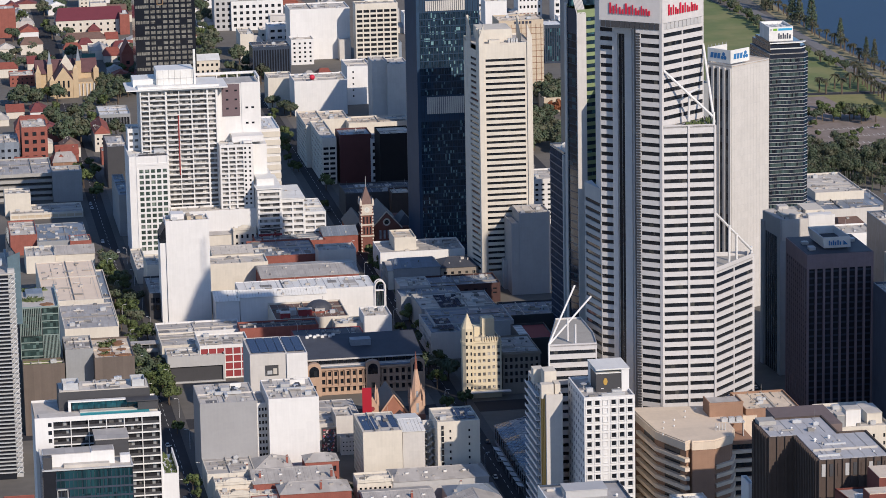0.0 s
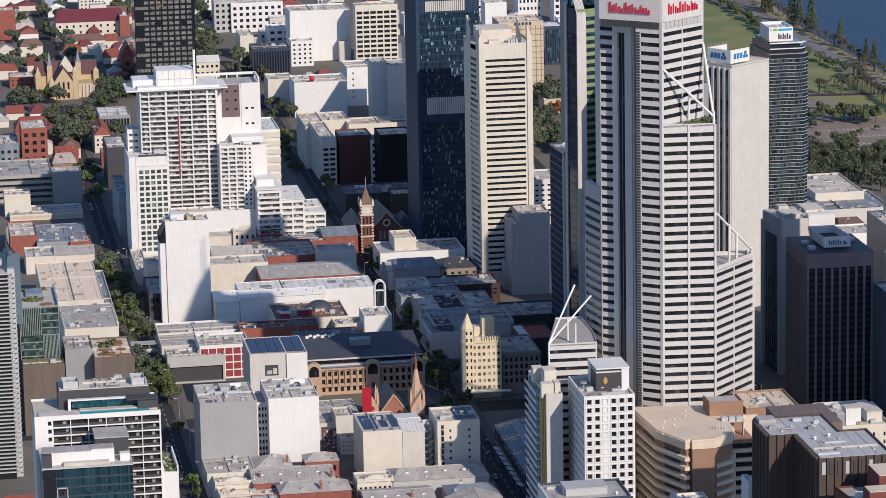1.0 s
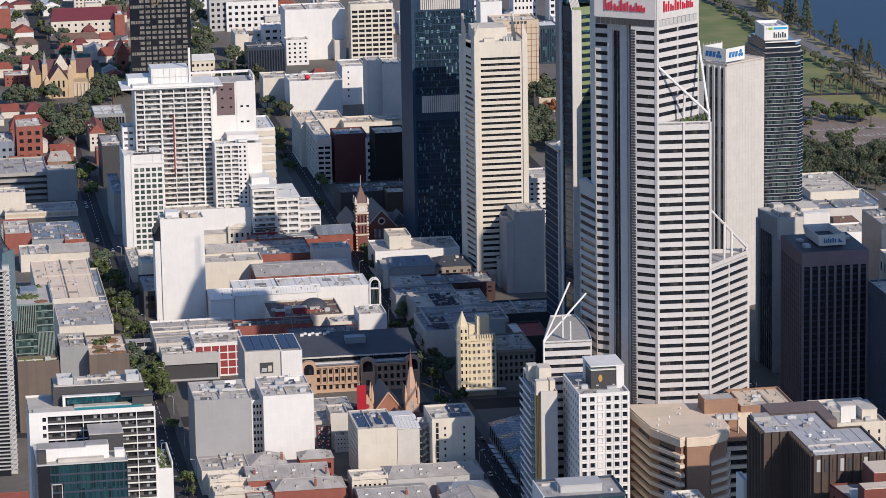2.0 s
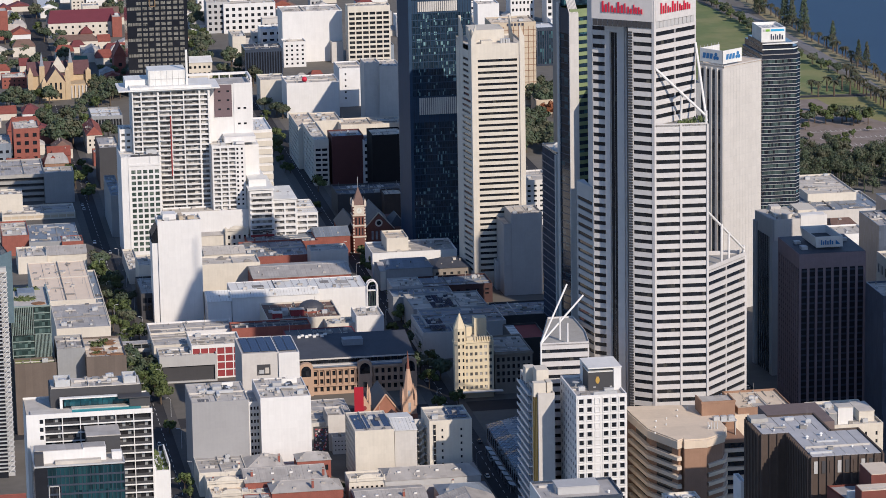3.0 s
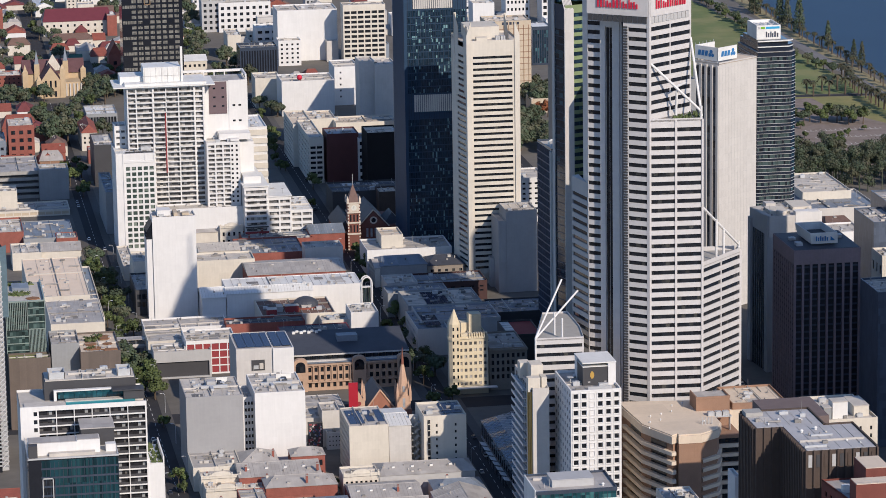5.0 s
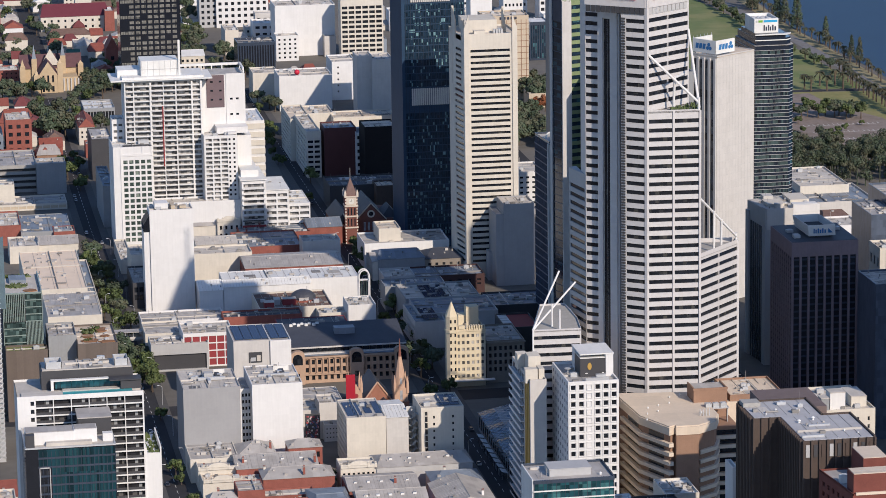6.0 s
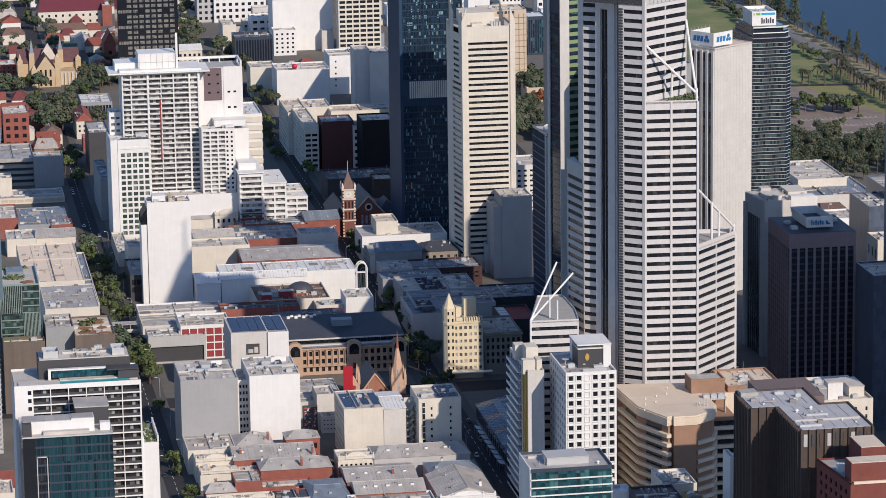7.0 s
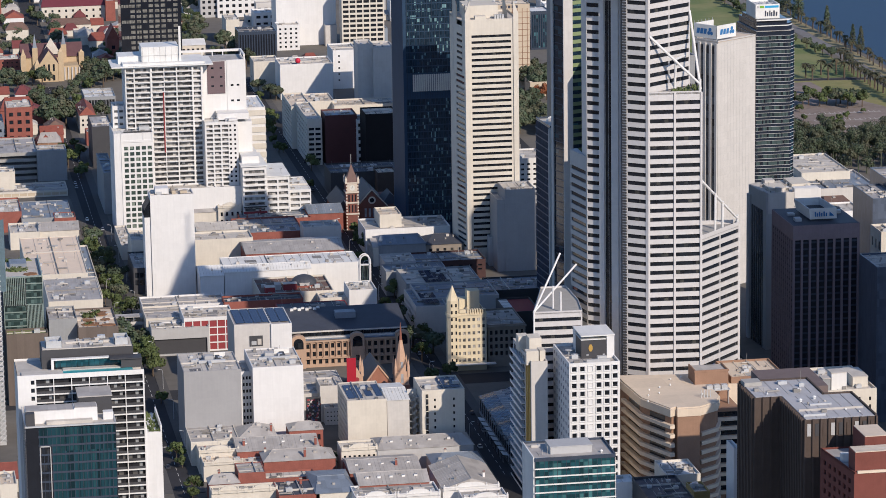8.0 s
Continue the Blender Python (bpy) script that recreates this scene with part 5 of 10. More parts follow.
def hotel():
    th = block("hotel_tower", "white hotel tower with a grid of square windows", 278.0, 299.4, 1377, 1411, 64.5, WHITE, ROOFGREY, thick=0.6, n=3, parapet=1.0,
               f=dict(nx=6, nz=17, w=0.54, h=0.56, side=0.35, low=3.3, high=0.85, depth=0.55, skip=lambda a, b: a == 2),
               l=dict(nx=7, nz=17, w=0.5, h=0.45, side=0.5, low=3.3, high=0.85, depth=0.12, glass=WINPALE))
    F = 3.55
    for k in range(17):
        zc = 3.3 + F * (k + 0.5)
        for i in range(6):
            xc = 278.35 + 20.7 / 6 * (i + 0.5)
            w, h = (1.42, 1.42) if i != 2 else (1.25, 1.3)

            def rim(b, w=w, h=h):
                for q in ((-w, -w + 0.32, -h, h), (w - 0.32, w, -h, h), (-w, w, h - 0.28, h), (-w, w, -h, -h + 0.28)):
                    b.box(q[0], q[1], -0.28, 0.0, q[2], q[3])

            piece("window_surround", (w, h), rim, WHITE, th, (xc, 1377, zc))
    extra(th, "plant_room", CHARCOAL, (285.3, 296.0, 1387.5, 1400, 63.5, 71.4))
    extra(th, "plant_room", WHITE, (296.0, 299.2, 1387.0, 1402, 63.5, 73.4), (285.2, 296, 1399, 1404, 63.5, 73.0))
    extra(th, "plant_roof", ROOFWHITE, (285.0, 299.4, 1386.8, 1404.2, 73.0, 73.5), (285.2, 296, 1387.3, 1399, 71.4, 71.7))
    s = Acc()
    s.prism([(288.8 + 0.0, 1387.3)] * 1 + [(289.6, 1387.3), (289.6, 1387.5), (288.8, 1387.5)], 66.5, 69.5)
    for k in range(1):
        s.poly(*[(289.2 + 0.9 * math.cos(t * math.pi / 6), 1387.28, 68 + 1.5 * math.sin(t * math.pi / 6)) for t in range(12)])
    s.part("sign_mark", YELLOW, th, "plain yellow oval sign")
    extra(th, "sign_bar", WHITE, (287.4, 288.4, 1387.3, 1387.5, 64.9, 65.2), (294.4, 295.3, 1387.3, 1387.5, 64.9, 65.2))
    d = Acc()
    for k in range(3):
        d.prism([(281.3 + (0.5 + 0.55 * k) * math.cos(t * 0.785), 1394 + (0.5 + 0.55 * k) * math.sin(t * 0.785)) for t in range(8)], 65.2 + 0.3 * k, 65.4 + 0.3 * k)
    d.beam((281.3, 1394, 63.5), (281.3, 1394, 65.4), 0.25)
    d.part("satellite_dish", STEEL, th)
    extra(th, "roof_duct", STEEL, (286, 296, 1380, 1381, 63.8, 64.9), (291, 295, 1382, 1384, 63.6, 65.6))


def yellow_apartments():
    th = block("apartment_building", "apartment tower with ochre panels and pale blank end", 266.4, 273.4, 1390, 1431, 62.5, PALE, ROOFPALE, n=2, z0=0)
    for k in range(17):
        z = 2 + 3.5 * k
        for j in range(3):
            ya = 1392 + j * 3.4
            extra(th, "ochre_panel", YELLOW, (266.0, 266.4, ya, ya + 1.9, z, z + 3.4))
            pane(th, (266.35, ya + 2.6, z + 1.8), 1.3, 2.4, -math.pi / 2, WINBLUE)
        extra(th, "balcony", WHITE, (264.6, 266.4, 1404, 1430, z, z + 0.3), (264.6, 264.75, 1404, 1430, z + 0.3, z + 1.2))
        for j in range(5):
            pane(th, (266.3, 1406.5 + 5 * j, z + 1.9), 3.6, 2.3, -math.pi / 2, WINBALC)
    extra(th, "roof_box", CREAM, (264.8, 270, 1392, 1396, 60.5, 66.5), (268, 273.2, 1402, 1410, 61.5, 69.5), (265.2, 269.5, 1412, 1418, 61.5, 68.0), (271, 273.3, 1394, 1400, 61.5, 66.0))
    th.location.y, th.location.z = th.location.y + 10, -2.3


def round_office():
    """The brown brick office building with its faceted front, pale balcony bands and broad tan roof."""
    th = thing("office_building", 318, 1355, 0, "brown brick office building with pale balcony bands and tan roof", "office building")
    P = [(300.6, 1379), (302.6, 1352.6), (310.6, 1333.4), (313.5, 1335.5), (313.5, 1333.4), (323.0, 1333.4), (331.7, 1339.7), (335.0, 1349), (335.0, 1385), (300.3, 1390)]
    zt = 55.0
    a = Acc()
    core = [(302.0, 1379), (304.0, 1353), (311.4, 1335.0), (313.4, 1336.4), (313.4, 1334.6), (322.7, 1334.6), (331, 1340.5), (334, 1349), (334, 1384), (301.6, 1389)]
    a.prism(core, 0, zt - 3.2)
    a.part("wall", BROWNBRICK, th)
    f = Acc()
    f.prism(P, zt - 3.2, zt)
    f.part("fascia", ROOFTAN, th)
    r = Acc()
    c = (318, 1360)
    r.prism([(c[0] + (x - c[0]) * 0.97, c[1] + (y - c[1]) * 0.97) for x, y in P], zt, zt + 0.5)
    r.part("roof", ROOFTAN, th)
    Q = [(300.2, 1379), (302.2, 1352.4), (310.4, 1332.8), (312.4, 1333.2), (312.4, 1336.4), (311.2, 1335.6), (303.9, 1353.2), (301.9, 1379)]
    Q2 = [(313.3, 1333.6), (322.9, 1333.4), (331.9, 1339.3), (335.3, 1348.6), (334.2, 1349.2), (331, 1340.7), (322.7, 1334.8), (313.4, 1334.7)]
    for k in range(12):
        z = zt - 8.0 - 3.9 * k
        b = Acc()
        b.prism(Q, z, z + 1.5)
        b.part("balcony_band", ROOFTAN, th)
        if k > 0:
            b = Acc()
            b.prism([(323.6, 1333.4), (331.9, 1339.3), (335.3, 1348.6), (334.2, 1349.2), (331, 1340.7), (323.4, 1334.9)], z, z + 1.5)
            b.part("balcony_band", ROOFTAN, th)
        for (p, q) in ((core[0], core[1]), (core[1], core[2])):
            m, L, t = ((p[0] + q[0]) / 2, (p[1] + q[1]) / 2), math.hypot(q[0] - p[0], q[1] - p[1]), math.atan2(q[1] - p[1], q[0] - p[0])
            pane(th, (m[0] - 0.1, m[1] - 0.1, z + 2.7), L * 0.55, 2.2, t, WIN)
    for k in range(9):
        vent(th, 304 + (k * 7.3) % 27, 1345 + (k * 11.7) % 38, zt + 0.5, 0.4, 0.8)
    extra(th, "pier", BROWNBRICK, (313.5, 322.8, 1333.2, 1336, 0, zt - 3.3))
    extra(th, "stair_core", BROWNBRICK, (328.8, 343, 1367.3, 1379, 0, zt + 5.6), (328.6, 343.2, 1367.1, 1367.6, zt + 5.6, zt + 6.5), (328.8, 329.3, 1367.6, 1379, zt + 5.6, zt + 6.5), (342.5, 343, 1367.6, 1379, zt + 5.6, zt + 6.5))
    extra(th, "rear_roof", ROOFTAN, (343.4, 350, 1371, 1385, zt - 46, zt - 1.0))
    extra(th, "core_roof", ROOFGREY, (329.3, 342.5, 1367.6, 1378.6, zt + 5.6, zt + 5.8))
    for k in range(3):
        roof_unit(th, 333.2 + 3.1 * k, 1360, zt + 0.4, 2.6, 2.6, 1.7)
    extra(th, "unit_stand", STEEL, (331.6, 341.6, 1358, 1362, zt, zt + 0.4), (332, 332.3, 1359, 1361, zt - 6, zt), (341, 341.3, 1359, 1361, zt - 6, zt))
    for k in range(4):
        extra(th, "antenna", STEEL, (326.5 + 1.3 * k, 326.8 + 1.3 * k, 1347, 1347.3, zt + 0.4, zt + 3.5))
    extra(th, "side_wing", BROWNBRICK, (331.5, 344, 1352, 1385, 0, zt - 6))
    for k in range(9):
        z = zt - 11 - 3.9 * k
        extra(th, "balcony_band", ROOFTAN, (330.5, 344.6, 1350.6, 1352, z, z + 1.4))
        pane(th, (338, 1351.9, z + 2.6), 11, 2.0, 0, WIN)
    th.location, th.scale = (325.5, 1386.8, -10.5), (1.0235,) * 3


def brown_office():
    """The dark brown ribbed office block of two shifted parts, with a pale grey roof."""
    th = thing("office_building", 330, 1200, 0, "dark brown ribbed precast office block with pale grey roof", "office building")
    z = 93.2
    P = [(321.9, 1172.0), (348.9, 1172.0), (348.9, 1205), (338.3, 1205), (338.3, 1228), (312.0, 1228), (312.0, 1205.0), (321.9, 1205.0)]
    a = Acc()
    a.prism(P, 0, z)
    a.part("wall", DARKBROWN, th)
    b = Acc()
    b.prism([(322.7, 1172.8), (348.1, 1172.8), (348.1, 1204.2), (337.5, 1204.2), (337.5, 1227.2), (312.8, 1227.2), (312.8, 1205.8), (322.7, 1205.8)], z, z + 0.15)
    b.part("roof", mat("pale_grey_membrane", (0.40, 0.40, 0.41), 0.7, 0.12, 0.2), th)
    for k in range(10):
        u = 321.9 + k * (27.0 - 0.7) / 9
        extra(th, "rib", DARKBROWN, (u, u + 0.7, 1171.3, 1172, 0, z + 0.3))
        if k < 9:
            extra(th, "louvre_panel", (MIDGREY, DARKBROWN, CHARCOAL)[(k * 5) % 3], (u + 1.1, u + 2.5, 1171.75, 1172, z - 6.0, z - 1.4))
    for k in range(4):
        u = 312.0 + k * 3.05
        extra(th, "rib", DARKBROWN, (u, u + 0.7, 1204.3, 1205, 0, z + 0.3))
    for x, ya, yb, n in ((321.9, 1173, 1205, 14), (312.0, 1206, 1228, 10)):
        for k in range(n):
            u = ya + k * (yb - ya) / n
            extra(th, "rib", DARKBROWN, (x - 0.8, x, u, u + 0.8, 0, z + 0.4))
    extra(th, "parapet", DARKBROWN, (348.3, 348.9, 1172.6, 1205, z, z + 0.7), (338.3, 348.9, 1204.4, 1205, z, z + 0.7), (337.7, 338.3, 1205, 1228, z, z + 0.7), (312, 338.3, 1227.4, 1228, z, z + 0.7))
    rr = random.Random(31)
    fittings(th, 323, 347, 1174, 1204, z + 0.15, 5, rr), fittings(th, 313, 337, 1207, 1227, z + 0.15, 9, rr)
    for x, y, q in ((327, 1196, 0.8), (333, 1199, 0.8), (340, 1182, 0.5), (344, 1178, 0.4), (330, 1210, 0.9), (323, 1214, 0.5), (318, 1209, 0.4)):
        vent(th, x, y, z + 0.15, q, q * 1.6)
    roof_unit(th, 327, 1222, z + 0.15, 3.4, 2.0, 1.2), roof_unit(th, 333, 1217, z + 0.15, 2.0, 1.4, 1.4)
    extra(th, "roof_duct", STEEL, (322.8, 331, 1176, 1176.8, z + 0.2, z + 1.0), (329, 337, 1190, 1190.8, z + 0.2, z + 0.9))
    extra(th, "rear_wing", mat("mauve_brown_roof", (0.15, 0.115, 0.11), 0.8, 0.15, 0.3), (324, 346.5, 1228.5, 1256, 0, 90.0))
    extra(th, "plant_room", CONCRETE, (312.5, 319, 1221, 1227, z, z + 1.6))


def brick_corner():
    th = thing("office_building", 335, 1145, 0, "red brick office building with stepped flat roofs", "office building")
    RB = mat("orange_brick", (0.165, 0.052, 0.04), 0.9, 0.15, 0.3, 0.06)
    a = Acc()
    clad(a, th, (325.2, 1162), (328.4, 1130), 0, 85.6, dict(nx=6, nz=7, w=0.45, h=0.5, side=2, low=59, high=2.5, depth=0.5))
    clad(a, th, (328.4, 1130), (346, 1130), 0, 85.6, None)
    a.poly((346, 1130, 0), (346, 1162, 0), (346, 1162, 85.6), (346, 1130, 85.6)), a.poly((346, 1162, 0), (325.2, 1162, 0), (325.2, 1162, 85.6), (346, 1162, 85.6))
    a.part("wall", RB, th)
    b = Acc()
    b.prism([(325.5, 1161.6), (328.7, 1130.3), (345.8, 1130.3), (345.8, 1161.6)], 84.6, 85.0)
    b.part("roof", ROOFGREY, th)
    c = Acc()
    c.prism([(325.2, 1162), (328.4, 1130), (328.75, 1130), (325.55, 1162)], 85.0, 85.75)
    c.part("parapet", RB, th)
    extra(th, "coping", ROOFTAN, (329.5, 346, 1129.6, 1130.4, 85.1, 86.0))
    extra(th, "plant_room", RB, (328.9, 346, 1131.0, 1139.0, 85.0, 92.2), (337, 346, 1147, 1162, 85.0, 93.0))
    extra(th, "upper_roof", ROOFTAN, (329.2, 345.8, 1131.3, 1138.8, 92.2, 92.4), (337.2, 345.8, 1147.2, 1161.8, 93.0, 93.2))
    for u in (329.5, 333.5):
        roof_unit(th, u, 1146, 85.0, 2.8, 2.2, 3.0, ROOFWHITE)
    r = Acc()
    for k in range(7):
        r.beam((329.2 + 2.6 * k, 1131.4, 92.4), (329.2 + 2.6 * k, 1131.4, 93.5), 0.05, 4)
    r.beam((329.2, 1131.4, 93.5), (345.4, 1131.4, 93.5), 0.05, 4)
    r.part("handrail", STEEL, th)


def bottom_teal():
    th = thing("office_building", 225, 1128, 0, "teal glass office block with white floor bands and grey roof", "office building")
    x0, x1, y0, y1, z = 212.8, 240.6, 1114.0, 1134.0, 101.6
    extra(th, "wall", PALE, (x0, x1, y0, y1, 0, z))
    extra(th, "side_wall", ROOFWHITE, (x0 - 0.4, x0, y0 + 0.2, y1, 0, z + 0.9))
    for k in range(11):
        zz = z - 0.6 - 2.78 * k
        extra(th, "floor_band", WHITE, (x0 - 0.1, x1 + 0.1, y0 - 0.5, y0, zz - 2.78, zz - 2.38))
        pane(th, ((x0 + x1) / 2, y0 - 0.2, zz - 1.19), x1 - x0 - 0.4, 2.3, 0, TEALPANE)
    extra(th, "parapet", NAVYGLASS, (x0, x1, y0 - 0.3, y0 + 0.3, z - 0.6, z + 0.6), (x1 - 0.4, x1, y0, y1, z, z + 0.9), (x0, x1, y1 - 0.4, y1, z, z + 0.9))
    extra(th, "roof", ROOFGREY, (x0 + 0.1, x1 - 0.4, y0 + 0.3, y1 - 0.4, z, z + 0.15))
    extra(th, "plant_room", MIDGREY, (x0 + 6.5, x1 - 7, y0 + 5, y0 + 14, z, z + 2.6), (x0 + 6.3, x1 - 6.8, y0 + 4.8, y0 + 14.2, z + 2.6, z + 2.85))
    m = Acc()
    for k in range(19):
        u = x0 + 0.3 + k * 1.51
        m.box(u - 0.07, u + 0.07, y0 - 0.34, y0 - 0.2, 70, z - 0.6)
    m.part("mullions", NAVYGLASS, th)
    clutter(th, x0 + 1, x0 + 7, y0 + 2, y1 - 2, z, 4, 5), vent(th, x1 - 4, y0 + 4, z, 0.6, 1.2)


def fin_tower():
    th = thing("office_tower", 30, 1550, 0, "dark office tower with pale horizontal fins and blue glass edge", "office tower")
    extra(th, "wall", BLACKGLASS, (6, 48.7, 1530, 1575, 0, 94))
    for k in range(52):
        extra(th, "fin", STEEL if k % 3 else MIDGREY, (6, 48.9, 1529.1, 1530.1, 3 + 1.75 * k, 3.45 + 1.75 * k))
    a = Acc()
    for k in range(40):
        a.beam((48.9, 1529.8, 2 + 2.3 * k), (52.0, 1532.5, 4.5 + 2.3 * k), 0.18, 5)
        a.beam((52.0, 1532.5, 2 + 2.3 * k), (48.9, 1529.8, 4.5 + 2.3 * k), 0.18, 5)
    a.part("lattice", STEEL, th)
    extra(th, "edge_wall", MIDGREY, (48.7, 51.8, 1532.8, 1575, 0, 96))
    b = Acc()
    n = 9
    pts = [(53.0 - 3.2 * math.sin(k / n * 2.6), 1536 + 4.2 * k) for k in range(n + 1)]
    for k in range(n):
        p, q = pts[k], pts[k + 1]
        b.poly((*p, 84), (*q, 84), (*q, 103 + 0.5 * k), (*p, 102 + 0.5 * k))
        b.poly((q[0] - 0.5, q[1], 84), (p[0] - 0.5, p[1], 84), (p[0] - 0.5, p[1], 102 + 0.5 * k), (q[0] - 0.5, q[1], 103 + 0.5 * k))
    b.poly((49, 1535.6, 70), (54.6, 1536, 70), (54.6, 1536, 103), (49, 1535.6, 101))
    b.poly((54.6, 1536.4, 70), (49, 1536.0, 70), (49, 1536.0, 101), (54.6, 1536.4, 103))
    b.part("blue_glass_screen", mat("sky_blue_glass", (0.10, 0.15, 0.18), 0.15, 0.2, 0.3, spec=0.5), th)
    extra(th, "roof", ROOFPALE, (10, 51, 1531, 1575, 94, 94.4))
    roof_unit(th, 45, 1550, 94.4, 4, 4, 2.5), roof_unit(th, 38, 1560, 94.4, 5, 4, 2)


# ---------- white apartment towers ----------
def balcony_tower():
    th = thing("apartment_building", 162, 1990, 0, "tall white apartment tower with stacked curved balconies", "apartment building")
    x0, x1, y0, y1, z = 142.2, 186.8, 1976.0, 2000.0, 94.0
    a = Acc()
    bays = [(0.5, 4.9), (5.5, 14.2), (15.5, 22.1), (22.6, 29.1), (29.7, 38.1), (39.1, 43.3)]
    us = [u for b in bays for u in b]
    n, F = 26, 2.9
    vs = [v for k in range(n) for v in (17.6 + F * k + 0.75, 17.6 + F * k + 2.75)]
    facade(a, th, (x0, y0), (x1, y0), 0, z, us, vs, lambda i, j: i % 2 == 1 and j % 2 == 1, 1.9, WINBALC)
    clad(a, th, (x1, y0), (x1, y1), 0, z, None), clad(a, th, (x1, y1), (x0, y1), 0, z, None)
    clad(a, th, (x0, y1), (x0, y0), 0, z, dict(nx=3, nz=26, w=0.35, h=0.45, side=2, low=17, high=2))
    a.part("wall", WHITE, th)
    for k in range(n):
        zz = 17.6 + F * k
        for (u0, u1) in bays[:5]:
            w = u1 - u0
            def slab(b, w=w):
                q = [(-w / 2, 0), (-w / 2, -0.7), (-w / 4, -1.25), (w / 4, -1.25), (w / 2, -0.7), (w / 2, 0)]
                b.prism(q, 0.35, 0.6)
                for i in range(1, 4):
                    p, r = q[i], q[i + 1]
                    b.poly((p[0], p[1], 0.6), (r[0], r[1], 0.6), (r[0], r[1], 1.05), (p[0], p[1], 1.05))
            piece("balcony_slab", round(w, 1), slab, WHITE, th, (x0 + (u0 + u1) / 2, y0, zz))
    extra(th, "fin", WHITE, *[(x0 + u, x0 + u + 0.7, y0 - 0.5, y0 + 0.2, 12, z) for u in (0.0, 4.9, 14.4, 29.1, 38.1, 43.3)])
    extra(th, "canopy_roof", ROOFWHITE, (134.6, 192.5, y0 - 2.5, y1 + 1, z, z + 0.7), (x0 - 1, x1 + 1, y0 - 0.5, y1, z + 0.7, z + 2.0))
    extra(th, "plant_room", ROOFWHITE, (152.4, 173.7, y0 + 4, y1 - 3, z + 0.7, z + 10.5), (x0 - 3.0, 152.4, y0 + 8, y1, z + 0.7, z + 5.0))
    g = Acc()
    for k in range(7):
        u = 152.9 + k * 3.3
        g.box(u, u + 0.15, y0 + 3.85, y0 + 4, z + 1, z + 10.3)
    g.box(152.4, 173.7, y0 + 3.85, y0 + 4, z + 5.4, z + 5.6)
    g.part("panel_joints", MIDGREY, th)
    extra(th, "mast", ROOFWHITE, (173.7, 174.9, y0 + 3, y0 + 4.2, z + 0.7, z + 22))
    extra(th, "hoist_banner", REDPAINT, (163.45000000000002, 164.15, y0 - 1.6, y0 - 1.3, 44, 79))
    # white service wing with its brown panel
    extra(th, "service_wing", WHITE, (x1, 211.9, y0 + 8, y1 + 6, 0, 94.1), (201.1, 212.1, y0 + 7.6, y0 + 8, 40, 94.7))
    extra(th, "roof_frame", WHITE, (x1 - 12, 211.9, y1 + 3, y1 + 4, 96.4, 97.8), (210.9, 211.9, y0 + 8, y1 + 3, 96.4, 97.8), *[(u, u + 0.6, y1 + 3, y1 + 4, 94.1, 96.4) for u in (x1 + 2, x1 + 8, x1 + 14, 211.1)], (211.1, 211.9, y0 + 8, y0 + 8.8, 94.1, 96.4))
    extra(th, "brown_panel", mat("plum_panel", (0.14, 0.10, 0.11), 0.7, 0.1, 0.2), (189.9, 200.1, y0 + 7.6, y0 + 8, 75.3, 94.0))
    extra(th, "roof", ROOFGREY, (x1 + 0.3, 211.4, y0 + 8.3, y1 + 5.5, 94.1, 94.3))
    for i, k in ((0, 0), (0, 1), (0, 2), (1, 0), (1, 1), (1, 2)):
        pane(th, (192.9 + 5.0 * i, y0 + 7.55, 90.2 - 5.2 * k), 1.5, 1.0, 0, WIN)
        pane(th, (204.1 + 3.4 * i, y0 + 7.55, 80 - 9 * k), 1.6, 1.1, 0, WIN)
    return th


